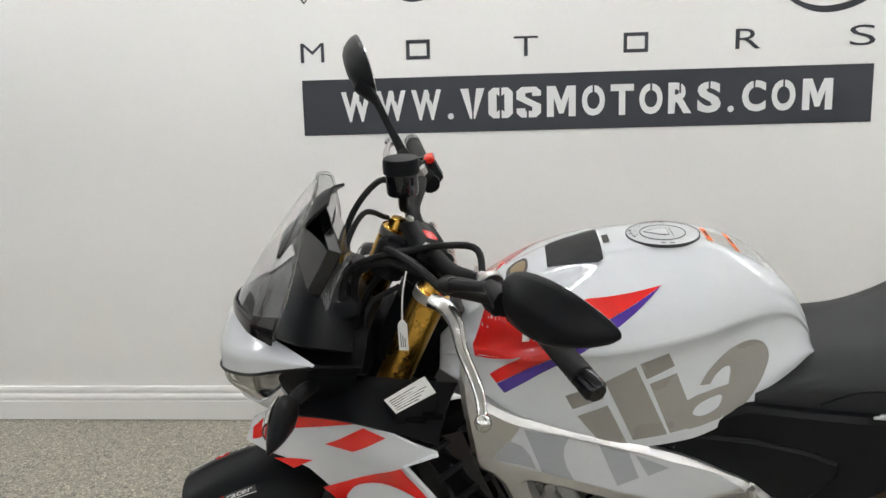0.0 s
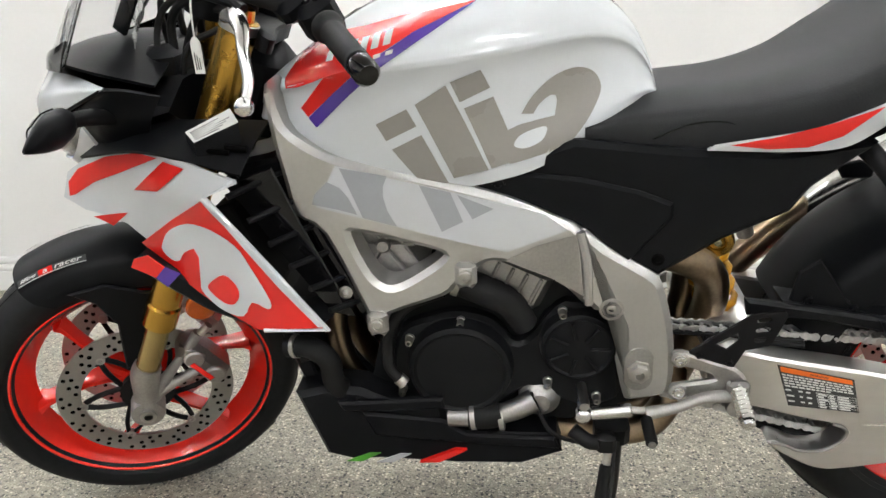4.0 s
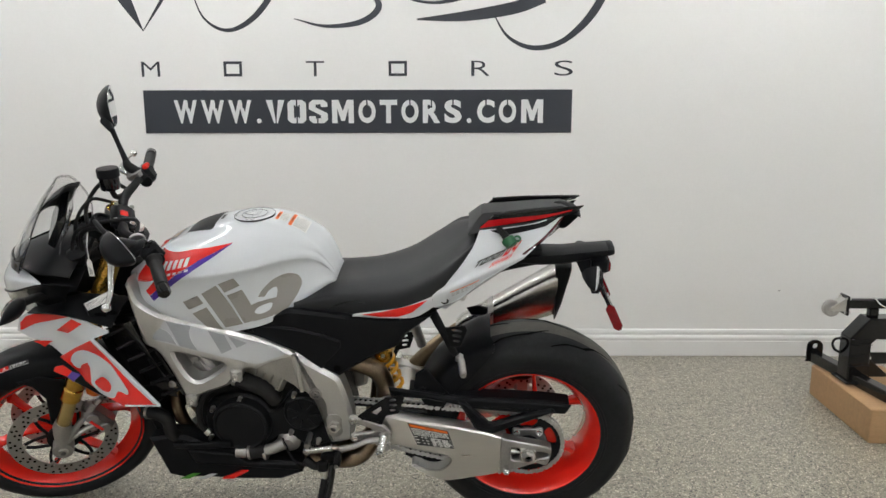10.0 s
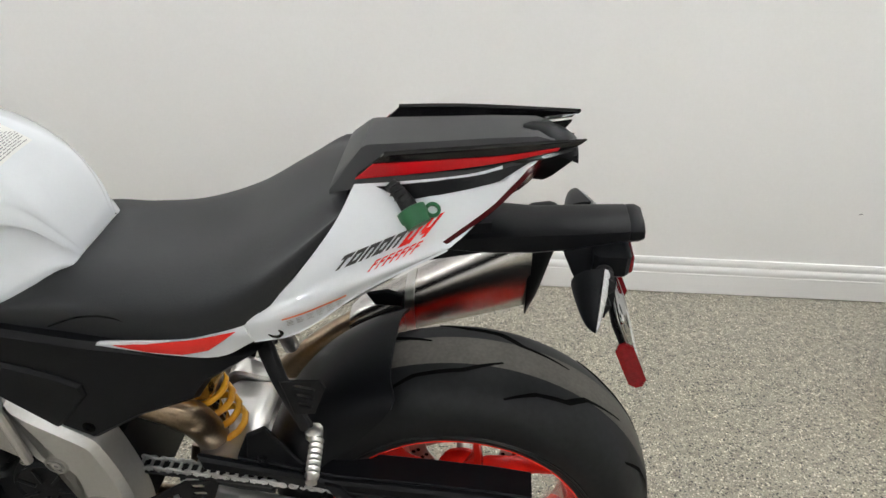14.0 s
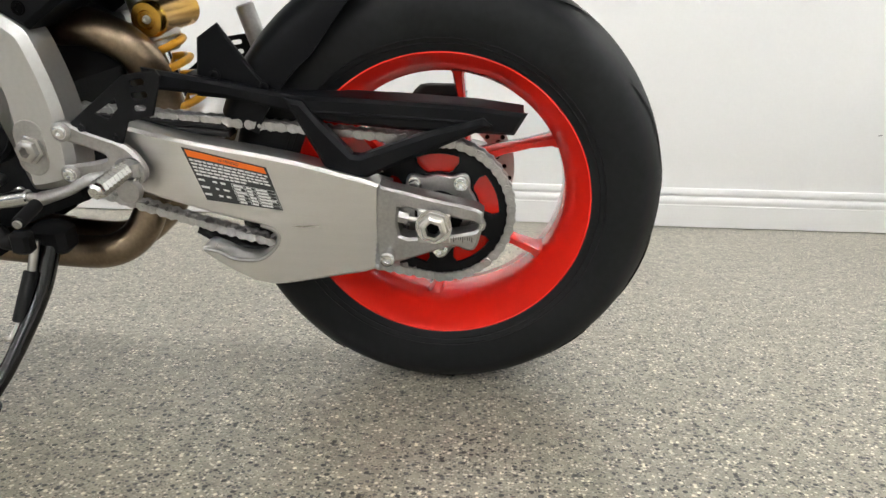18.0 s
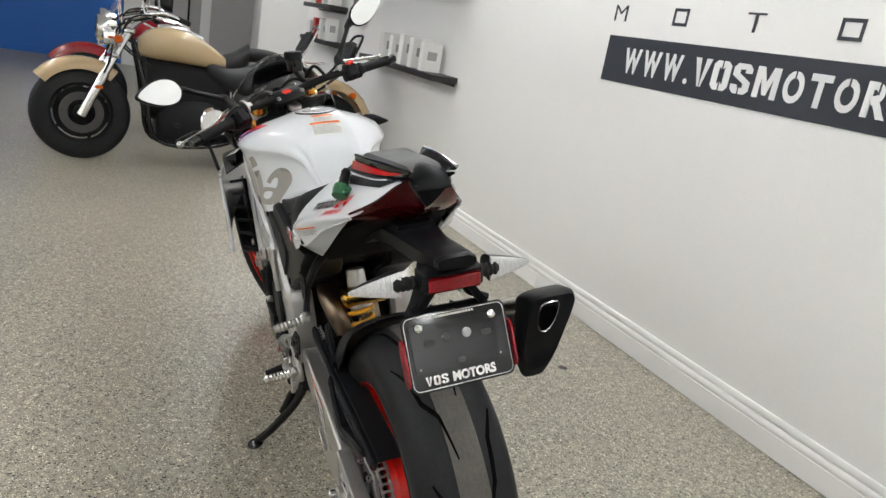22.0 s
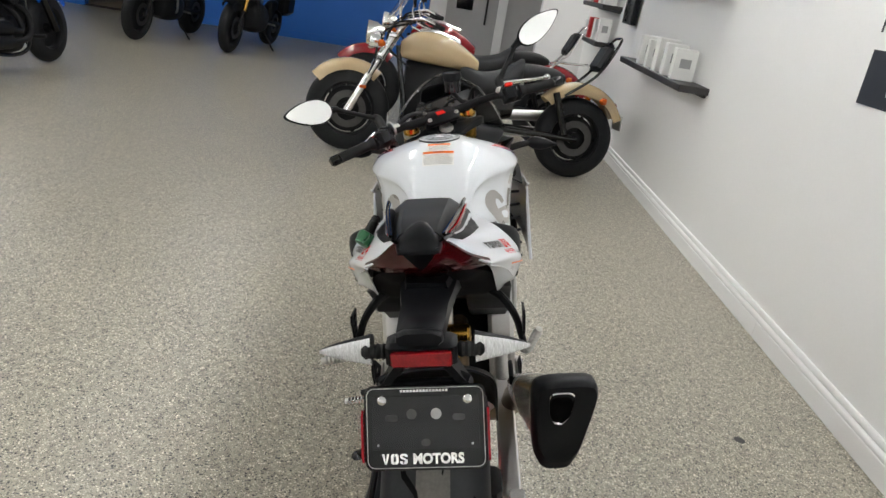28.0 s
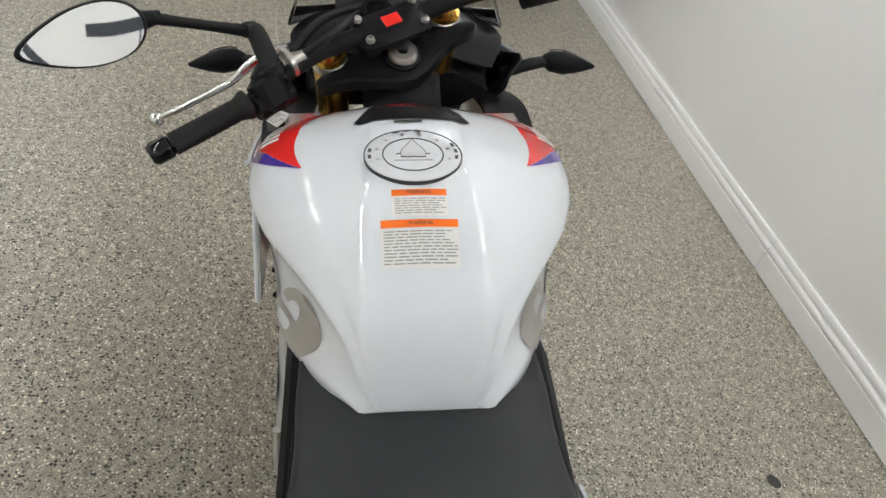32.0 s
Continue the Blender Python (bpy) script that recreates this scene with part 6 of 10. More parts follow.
        part("disc_bobbin", lathe(bmesh.new(), [(0.009, -0.005), (0.009, 0.005), (0.004, 0.006), (0.004, 0.003), (0.0001, 0.003)], c0 + o * 0.119, (0, s, 0), 14), M["steel"], d, m=STEER)
    part("disc_hub", lathe(bmesh.new(), [(0.028, s * 0.054), (0.05, s * 0.054), (0.05, s * 0.066), (0.028, s * 0.066)], FA, (0, 1, 0), 28, close=True), M["matt"], d, m=STEER)
    # round amber reflector
    rc = at(-0.5) + Vector((0.06, s * 0.035, 0.0))
    part("side_reflector", lathe(bmesh.new(), [(0.0001, 0.008), (0.022, 0.007), (0.026, 0.003), (0.026, -0.006)], rc, (0, s, 0), 28), M["orange"], bike, "round amber side reflector", m=STEER)
# clamps, stem nut
for q, th in ((0.0, 0.03), (-0.2, 0.035)):
    bm = bmesh.new()
    c = HEAD + AXIS * q
    rings = []
    for zz, k in ((-th / 2, 0.9), (-th / 2 + 0.004, 1), (th / 2 - 0.004, 1), (th / 2, 0.9)):
        pts = []
        for i in range(36):
            a = 2 * math.pi * i / 36
            y = math.sin(a) * 0.145 * k
            d = math.cos(a) * (0.04 + 0.018 * math.cos(2 * math.pi * y / 0.21)) * k + 0.014
            pts.append(c + AXIS * zz + Vector((0, y, 0)) + FWD * d)
        rings.append(pts)
    part("fork_clamp", loft(bm, rings), M["black"], bike, "black forged fork clamp", m=STEER)
part("stem_nut", lathe(bmesh.new(), [(0.024, 0), (0.024, 0.014), (0.02, 0.02), (0.009, 0.02), (0.009, 0.008), (0.0001, 0.008)], HEAD + AXIS * 0.015, AXIS, 24), M["steel"], bike, "bare steel steering stem nut", m=STEER)
part("stem_nut_collar", lathe(bmesh.new(), [(0.029, 0), (0.029, 0.01), (0.026, 0.012)], HEAD + AXIS * 0.012, AXIS, 24), M["black"], bike, m=STEER)
part("ignition_lock", lathe(bmesh.new(), [(0.03, -0.03), (0.03, 0.02), (0.026, 0.026), (0.018, 0.026), (0.016, 0.02), (0.0001, 0.02)], HEAD + FWD * 0.09 + AXIS * 0.01, AXIS, 26), M["black"], bike, "black ignition lock", m=STEER)

# ---- handlebar, steered ----
BC = HEAD + AXIS * 0.046 + FWD * 0.04
bar_pts = [(0.081, -0.38, 0.034), (0.068, -0.28, 0.036), (0.03, -0.17, 0.03), (0.002, -0.1, 0.008), (0, 0, 0), (0.002, 0.1, 0.01), (0.03, 0.17, 0.034), (0.068, 0.28, 0.046), (0.081, 0.38, 0.048)]
BAR = [BC + (-FWD) * p[0] + Vector((0, p[1], 0)) + AXIS * p[2] for p in bar_pts]
bar = part("handlebar", tube(bmesh.new(), BAR, [0.011, 0.011, 0.012, 0.014, 0.015, 0.014, 0.012, 0.011, 0.011], 16, 5), M["matt"], bike, "tapered black handlebar", m=STEER)
for s in (-1, 1):
    part("bar_riser", rod(bmesh.new(), HEAD + AXIS * 0.0 + FWD * 0.035 + Vector((0, s * 0.04, 0)), BC + Vector((0, s * 0.04, 0)) - AXIS * 0.012, 0.018, 16, 0.003), M["black"], bar, m=STEER)
    for f in (-1, 1):
        cb = bolt("clamp_bolt", BC + Vector((0, s * 0.048, 0)) + FWD * 0.022 * f + AXIS * 0.015, AXIS, 0.006, bar)
        cb.data.transform(STEER)
    e0, e1 = (BAR[0], BAR[1]) if s < 0 else (BAR[-1], BAR[-2])
    d = (e1 - e0).normalized()
    g = part("grip", lathe(bmesh.new(), [(0.0165, 0), (0.0165, 0.004)] + [(0.0158 + 0.0008 * (k % 2), 0.006 + 0.0045 * k) for k in range(22)] + [(0.019, 0.108), (0.0215, 0.112), (0.0215, 0.118), (0.015, 0.12)], e0, d, 24), M["grip"], bar, "black rubber grip", m=STEER)
    part("bar_end", lathe(bmesh.new(), [(0.0001, -0.034), (0.012, -0.034), (0.0165, -0.028), (0.0165, -0.006), (0.014, -0.003), (0.0145, 0.001)], e0, d, 22), M["gloss"], bar, "black bar end weight", m=STEER)
    # switch cluster
    sc = e0 + d * 0.152
    rot = Euler((0, -RAKE, -s * 0.25)).to_matrix()
    sw = part("switch_housing", block(bmesh.new(), sc, (0.052, 0.045, 0.055), 0.01, rot), M["black"], bar, "black switch cluster", m=STEER)
    for i, (dx, dy) in enumerate(((0, 0.011), (0, -0.011), (0.011, 0), (-0.011, 0))):
        part("switch_button", lathe(bmesh.new(), [(0.006, 0), (0.006, 0.003), (0.005, 0.004), (0.0001, 0.004)], sc + rot @ Vector((dx + 0.006, dy, 0.0275)), rot @ Vector((0, 0, 1)), 12), M["gloss"], sw, m=STEER)
    part("switch_cover", tube(bmesh.new(), [sc + rot @ Vector((0, -0.03, -0.01)), sc + rot @ Vector((0, 0.03, -0.01))], 0.019, 14, 1), M["black"], sw, m=STEER)
    if s > 0:
        part("kill_switch", block(bmesh.new(), sc + rot @ Vector((0.018, 0.0, 0.026)), (0.02, 0.026, 0.016), 0.004, rot), M["red"], sw, "red kill switch", m=STEER)
        # brake fluid reservoir
        rv = Vector((-0.447, 0.025, 1.122))
        res = part("brake_reservoir", lathe(bmesh.new(), [(0.025, -0.026), (0.0275, -0.022), (0.0275, 0.014)], rv, (0, 0, 1), 30), M["dash"], bar, "smoked brake fluid reservoir")
        part("reservoir_lid", lathe(bmesh.new(), [(0.031, 0.012), (0.031, 0.032), (0.029, 0.037), (0.0001, 0.038)], rv, (0, 0, 1), 34), M["black"], res, "black knurled lid")
        part("reservoir_foot", tube(bmesh.new(), [rv + Vector((0, 0, -0.026)), rv + Vector((-0.005, 0.03, -0.06)), rv + Vector((0.0, 0.07, -0.065))], 0.008, 8), M["grip"], res)
    # lever on its perch
    lp = e0 + d * 0.165 + FWD * 0.03
    perch = part("lever_perch", block(bmesh.new(), lp, (0.05, 0.04, 0.03), 0.008, rot), M["castgrey" if s > 0 else "black"], bar, "lever perch", m=STEER)
    if s < 0:
        lever_pts = [Vector((-0.38, -0.185, 0.995)), Vector((-0.358, -0.212, 0.996)), Vector((-0.342, -0.238, 0.984)), Vector((-0.332, -0.27, 0.96)), Vector((-0.308, -0.332, 0.936)), Vector((-0.3, -0.378, 0.917))]
        rad, lm = [0.012, 0.0125, 0.011, 0.0085, 0.0075, 0.0065], None
    else:
        lever_pts = [lp + FWD * 0.02, lp + FWD * 0.045 - d * 0.03 - AXIS * 0.006, lp + FWD * 0.04 - d * 0.1 - AXIS * 0.012, lp + FWD * 0.022 - d * 0.175 - AXIS * 0.01]
        rad, lm = [0.012, 0.01, 0.008, 0.0065], STEER
    lv = part("lever", tube(bmesh.new(), lever_pts, rad, 12, 6, 0.7), M["polish"], bar, "polished alloy lever", m=lm)
    bm = bmesh.new()
    bmesh.ops.create_uvsphere(bm, u_segments=16, v_segments=10, radius=0.0115, matrix=Matrix.Translation(lever_pts[-1]))
    part("lever_ball", bm, M["polish"], lv, m=lm)
    if s < 0:
        part("cable_adjuster", lathe(bmesh.new(), [(0.021, 0), (0.023, 0.002), (0.023, 0.008), (0.012, 0.01), (0.008, 0.03)], lp + d * 0.03, d, 20), M["steel"], bar, "round cable adjuster", m=STEER)
        part("clutch_cable", tube(bmesh.new(), turn(STEER, [lp + d * 0.05, lp + d * 0.12 + AXIS * 0.015]) + [Vector((-0.5, -0.06, 1.01)), Vector((-0.545, -0.06, 0.96)), Vector((-0.54, -0.08, 0.88))], 0.0055, 10, 8), M["grip"], bar, "black clutch cable")
    # mirror on its stalk: pointed shell, glass turned to the rider
    if s < 0:
        foot_m, neck, tip, nrm = Vector((-0.352, -0.222, 1.035)), Vector((-0.282, -0.345, 1.084)), Vector((-0.158, -0.48, 1.088)), Vector((0.77, 0.62, 0.3))
    else:
        foot_m, neck, tip, nrm = Vector((-0.462, 0.18, 1.12)), Vector((-0.526, 0.242, 1.228)), Vector((-0.588, 0.388, 1.33)), Vector((0.97, 0.2, 0.1))
    grip_p = STEER @ (e0 + d * 0.17)
    st = part("mirror_stalk", tube(bmesh.new(), [foot_m, foot_m.lerp(neck, 0.4), foot_m.lerp(neck, 0.75), neck], [0.0105, 0.0078, 0.0075, 0.0085], 12, 4), M["matt"], bar, "black mirror stalk")
    part("stalk_boot", tube(bmesh.new(), [grip_p, grip_p.lerp(foot_m, 0.5), foot_m, foot_m.lerp(neck, 0.12)], [0.017, 0.0155, 0.0145, 0.011], 14, 3), M["grip"], st, "black rubber stalk boot")
    u = (tip - neck).normalized()
    nrm = (nrm - u * nrm.dot(u)).normalized()
    w = nrm.cross(u)
    cm, half = neck.lerp(tip, 0.54), (tip - neck).length * 0.47

    def leaf(k, dep):
        """Teardrop outline, rounder near the stalk and pointed outwards."""
        ring = []
        for i in range(40):
            a = 2 * math.pi * i / 40
            qw = 0.0385 * math.sin(a) * (1 - 0.3 * math.cos(a)) * (1 - 0.18 * max(math.cos(a), 0) ** 2)
            ring.append(cm + u * (half * math.cos(a) * k) + w * (qw * k) + nrm * dep)
        return ring

    part("mirror_shell", loft(bmesh.new(), [leaf(0.18, -0.036), leaf(0.4, -0.034), leaf(0.65, -0.027), leaf(0.86, -0.014), leaf(0.97, -0.003), leaf(1.0, 0.005), leaf(0.97, 0.008)], cap=True), M["black"], st, "black mirror housing", smooth=60)
    part("mirror_glass", loft(bmesh.new(), [leaf(0.93, 0.0085), leaf(0.92, 0.01)], cap=True), M["mirror"], st, "mirror glass")
    part("mirror_neck", tube(bmesh.new(), [neck - u * 0.012, neck + u * 0.008 - nrm * 0.006, neck + u * 0.035 - nrm * 0.014], [0.0085, 0.0125, 0.018], 12, 4), M["black"], st)
part("clamp_badge", block(bmesh.new(), STEER @ (BC + AXIS * 0.0165), (0.022, 0.03, 0.002), 0.0008, (STEER.to_3x3() @ Euler((0, RAKE, 0)).to_matrix())), M["redtape"], bar, "small red clamp badge")
part("bar_clamp", block(bmesh.new(), BC, (0.066, 0.125, 0.034), 0.012, Euler((0, RAKE, 0)).to_matrix()), M["black"], bar, "forged black bar clamp", m=STEER)
# hoses and looms about the head
for k, pts in enumerate(([(-0.49, 0.1, 1.03), (-0.52, 0.03, 1.06), (-0.545, -0.03, 1.0), (-0.53, -0.05, 0.9)], [(-0.46, 0.14, 1.06), (-0.5, 0.1, 1.1), (-0.56, 0.07, 1.02), (-0.55, 0.05, 0.9)], [(-0.4, -0.1, 1.0), (-0.47, -0.07, 1.01), (-0.525, -0.05, 0.97), (-0.52, -0.06, 0.86)], [(-0.45, -0.05, 0.96), (-0.5, -0.07, 0.93), (-0.52, -0.08, 0.83)], [(-0.42, -0.06, 0.99), (-0.48, -0.05, 0.98), (-0.53, -0.03, 0.9)], [(-0.36, -0.17, 1.0), (-0.42, -0.12, 1.03), (-0.48, -0.04, 1.02), (-0.5, 0.0, 0.95)])):
    part("control_hose", tube(bmesh.new(), pts, 0.005 + 0.001 * (k % 3), 8, 7), M["grip"], bike, "black control hose")
part("head_block", block(bmesh.new(), (-0.43, 0, 0.86), (0.12, 0.13, 0.18), 0.03, Euler((0, RAKE, 0)).to_matrix()), M["black"], bike, "dark steering head casting")
part("harness_box", block(bmesh.new(), (-0.545, -0.03, 0.89), (0.06, 0.14, 0.1), 0.015), M["black"], bike, "black harness box")
# price tag on a string
tg = part("tag_string", tube(bmesh.new(), [(-0.414, -0.195, 1.045), (-0.421, -0.2, 1.01), (-0.424, -0.2, 0.968)], 0.0013, 5, 4), M["label"], bike, "white string")
part("tag", prism(bmesh.new(), [(-0.431, 0.963), (-0.427, 0.97), (-0.421, 0.97), (-0.417, 0.963), (-0.417, 0.921), (-0.431, 0.921)], -0.2012, -0.1998, 0), M["label"], tg, "small white hanging tag")
for k in range(3):
    part("text_bar", prism(bmesh.new(), [(-0.428 + 0.003 * k, 0.927), (-0.4268 + 0.003 * k, 0.927), (-0.4268 + 0.003 * k, 0.95 - 0.004 * k), (-0.428 + 0.003 * k, 0.95 - 0.004 * k)], -0.2018, -0.2013, 0), M["ink"], tg)

# ---- front mudguard, steered ----
rows = []
for y, dr, a0, a1 in ((-0.076, -0.045, 1.35, 1.92), (-0.074, -0.018, 1.1, 1.99), (-0.055, 0.01, 0.95, 2.02), (0, 0.022, 0.9, 2.04), (0.055, 0.01, 0.95, 2.02), (0.074, -0.018, 1.1, 1.99), (0.076, -0.045, 1.35, 1.92)):
    rows.append([(FA.x + math.cos(a) * (0.308 + dr), y, FA.z + math.sin(a) * (0.308 + dr)) for a in [a0 + (a1 - a0) * k / 6 for k in range(7)]])
mud = part("front_mudguard", sheet(rows, 0.004, 4, 4), M["black"], bike, "satin black front mudguard", m=STEER, smooth=50)
for s in (-1, 1):
    part("mudguard_leg", prism(bmesh.new(), [(-0.8, 0.575), (-0.74, 0.58), (-0.672, 0.545), (-0.668, 0.5), (-0.694, 0.385), (-0.755, 0.385), (-0.742, 0.49), (-0.765, 0.545)], s * 0.076, s * 0.084, 0.003), M["black"], mud, "black mudguard leg", m=STEER)
    bolt("mudguard_bolt", STEER @ Vector((-0.715, s * 0.084, 0.4)), (0, s, 0), 0.005, mud, M["black"])
    # long slogan strip below the crown of the mudguard

    def strip(u, v, lift):
        a = 2.0 - 0.37 * (u if s < 0 else 1 - u)
        r = 0.3205 + 0.006 * v + lift
        return FA + Vector((math.cos(a) * r, s * (0.0585 - 0.0125 * v), math.sin(a) * r))

    for u0, u1, mt in ((0, 0.32, "ink"), (0.322, 0.53, "redtape"), (0.532, 1, "ink")):
        bm = sheet([[strip(u0 + (u1 - u0) * k / 3, v, 0.0) for k in range(4)] for v in (0, 1)], 0.0, 3, 2)
        part("mudguard_sticker", bm, M[mt], mud, "black slogan strip with a red square", m=STEER)
    bm = sheet([[strip(k / 4, v, 0.0006) for k in range(5)] for v in (0.0, 0.1)], 0.0, 3, 2)
    part("strip_edge", bm, M["label"], mud, m=STEER)
    for words, u0, u1, hi in (("#be", 0.04, 0.29, 0.82), ("a", 0.39, 0.46, 0.7), ("racer", 0.56, 0.95, 0.72)):
        bm = fit_to(text_bm(words, 0.02, 0.0, bold=0.0003, shear=0.2), u1 - u0, hi - 0.24)
        for v in bm.verts:
            v.co = strip((u0 + u1) / 2 + v.co.x, (0.24 + hi) / 2 + v.co.y, 0.0012)
        part("slogan_word", bm, M["label"], mud, smooth=0, m=STEER)
# service label on the cover
LQ = [Vector((-0.437, -0.235, 0.834)), Vector((-0.379, -0.21, 0.855)), Vector((-0.398, -0.185, 0.868)), Vector((-0.458, -0.212, 0.842))]
part("label_seat", loft(bmesh.new(), [[p + Vector((0, 0, o)) for p in LQ] for o in (-0.03, -0.001)]), M["black"], bike, "raised pad of the cover")
lb = part("service_label", loft(bmesh.new(), [[p + Vector((0, 0, o)) for p in LQ] for o in (-0.0005, 0.0006)]), M["label"], bike, "white printed service label")
for k in range(6):
    u = 0.1 + 0.13 * k
    a, b = LQ[0].lerp(LQ[3], u), LQ[1].lerp(LQ[2], u)
    part("text_bar", tube(bmesh.new(), [a.lerp(b, 0.06) + Vector((0, 0, 0.0008)), a.lerp(b, 0.6 + 0.1 * (k % 4)) + Vector((0, 0, 0.0008))], 0.0008, 4, 1), M["ink"], lb)


# ---- engine ----
eng = part("engine_block", loft(bmesh.new(), [[(x, y, z) for x, z in ((-0.25, 0.36), (-0.2, 0.29), (0.1, 0.28), (0.22, 0.33), (0.2, 0.5), (0.12, 0.58), (-0.02, 0.6), (-0.2, 0.56))] for y in (-0.115, 0.13)]), M["engine"], bike, "dark V4 engine crankcase")
for cx, cz, ang, w in ((-0.235, 0.62, -35, 0.15), (0.04, 0.64, 28, 0.13)):
    rot = Euler((0, radians(ang), 0)).to_matrix()
    head = part("cylinder_head", block(bmesh.new(), (cx, 0, cz), (w, 0.25, 0.17), 0.015, rot), M["castgrey"], eng, "bare cast cylinder head")
    for k in range(5):
        p = Vector((cx, -0.128, cz)) + rot @ Vector((-w * 0.38 + w * 0.19 * k, 0, 0.0))
        part("casting_rib", block(bmesh.new(), p, (0.006, 0.01, 0.14), 0.002, rot), M["castgrey"], head)
    hub = Vector((cx + 0.03, -0.13, cz + 0.01))
    part("head_boss", lathe(bmesh.new(), [(0.0001, 0.012), (0.009, 0.012), (0.012, 0.008), (0.012, 0)], hub, (0, -1, 0), 18), M["castgrey"], head)
    for k in range(6):
        a = 2 * math.pi * k / 6
        part("boss_rib", rod(bmesh.new(), hub + Vector((0, -0.002, 0)), hub + Vector((math.cos(a) * 0.05, 0, math.sin(a) * 0.05)), 0.0035, 6), M["castgrey"], head)
    bolt("head_bolt", (cx - 0.02, -0.13, cz - 0.05), (0, -1, 0), 0.008, head)


def round_cover(name, c, r, y0, y1, label, spokes=0):
    bm = lathe(bmesh.new(), [(r * 1.08, 0), (r * 1.08, 0.01), (r, 0.014), (r * 0.985, y0 - y1 - 0.02), (r * 0.94, y0 - y1 - 0.005), (r * 0.86, y0 - y1), (r * 0.8, y0 - y1 - 0.004), (0.0001, y0 - y1 - 0.002)], (c[0], y0, c[1]), (0, -1, 0), 48)
    o = part(name, bm, M["engine"], eng, label, smooth=30)
    for k in range(spokes):
        a = math.pi * (0.12 + 0.76 * k / max(spokes - 1, 1)) if spokes < 7 else 2 * math.pi * k / spokes
        p = Vector((c[0], y1 - 0.002, c[1]))
        part("cover_rib", rod(bmesh.new(), p + Vector((math.cos(a), 0, math.sin(a))) * r * 0.3, p + Vector((math.cos(a), 0, math.sin(a))) * r * 0.78, 0.003, 6), M["engine"], o)
    return o


round_cover("alternator_cover", (-0.088, 0.412), 0.09, -0.12, -0.172, "round matt black engine cover")
round_cover("clutch_cover", (0.106, 0.458), 0.064, -0.115, -0.165, "ribbed matt black engine cover", 7)
plate("case_cover", rounded([(-0.187, 0.476), (-0.137, 0.5), (-0.086, 0.51), (-0.031, 0.494), (0.0, 0.455), (0.025, 0.462), (0.05, 0.495), (0.085, 0.53), (0.147, 0.51), (0.169, 0.474), (0.176, 0.4), (0.178, 0.353), (0.161, 0.335), (0.11, 0.328), (0.039, 0.362), (0.013, 0.357), (-0.013, 0.336), (-0.08, 0.3), (-0.134, 0.312), (-0.179, 0.344), (-0.205, 0.4)], 3), M["engine"], eng, -0.11, -0.142, 0.007, "matt black case cover")
for x, z in ((-0.172, 0.462), (-0.085, 0.497), (0.08, 0.517), (0.058, 0.381), (0.14, 0.352), (-0.082, 0.315), (-0.19, 0.36), (-0.13, 0.322)):
    bolt("case_bolt", (x, -0.142, z), (0, -1, 0), 0.0065, eng, h=0.02)
# water hoses and pipes in front of the covers
part("water_hose", tube(bmesh.new(), [(-0.085, -0.15, 0.575), (-0.045, -0.155, 0.56), (-0.005, -0.15, 0.535), (0.02, -0.14, 0.49)], [0.024, 0.025, 0.024, 0.022], 16, 6), M["grip"], eng, "thick black water hose")
part("hose_clip", rod(bmesh.new(), (-0.09, -0.15, 0.577), (-0.08, -0.151, 0.573), 0.026, 16), M["steel"], eng)
part("water_elbow", tube(bmesh.new(), [(-0.13, -0.13, 0.56), (-0.105, -0.148, 0.578), (-0.085, -0.15, 0.575)], [0.015, 0.02, 0.022], 14, 5), M["castgrey"], eng, "cast water elbow")
part("breather_hose", tube(bmesh.new(), [(-0.11, -0.16, 0.56), (-0.17, -0.165, 0.535), (-0.2, -0.17, 0.49), (-0.205, -0.175, 0.43), (-0.185, -0.178, 0.4)], 0.0095, 12, 7), M["grip"], eng, "black breather hose")
part("hose_clip", rod(bmesh.new(), (-0.19, -0.178, 0.405), (-0.18, -0.179, 0.395), 0.011, 12), M["steel"], eng)
part("pump_pipe", tube(bmesh.new(), [(-0.11, -0.165, 0.318), (-0.05, -0.168, 0.322), (0.0, -0.16, 0.33), (0.035, -0.15, 0.345)], [0.017, 0.017, 0.018, 0.02], 16, 6), M["castgrey"], eng, "bare alloy water pipe")
part("pump_hose", tube(bmesh.new(), [(-0.075, -0.167, 0.32), (-0.045, -0.168, 0.322), (-0.02, -0.166, 0.327)], 0.0215, 16, 4), M["grip"], eng, "short black hose")
for x in (-0.072, -0.024):
    part("hose_clip", rod(bmesh.new(), (x, -0.167, 0.32), (x + 0.008, -0.167, 0.321), 0.023, 16), M["steel"], eng)
part("water_pump", lathe(bmesh.new(), [(0.036, 0), (0.036, 0.012), (0.028, 0.02), (0.018, 0.03), (0.0001, 0.032)], (0.045, -0.125, 0.34), (0, -1, 0), 26), M["castgrey"], eng, "bare alloy water pump")
part("radiator", prism(bmesh.new(), [(-0.47, 0.7), (-0.44, 0.71), (-0.335, 0.42), (-0.365, 0.41)], -0.15, 0.15, 0.004), M["matt"], bike, "dark curved radiator")
part("radiator_hose", tube(bmesh.new(), [(-0.38, -0.155, 0.45), (-0.34, -0.165, 0.455), (-0.31, -0.165, 0.43), (-0.305, -0.16, 0.38), (-0.28, -0.14, 0.34)], 0.019, 14, 6), M["grip"], bike, "black radiator hose")
part("hose_clip", rod(bmesh.new(), (-0.368, -0.158, 0.453), (-0.36, -0.16, 0.454), 0.021, 14), M["steel"], bike)
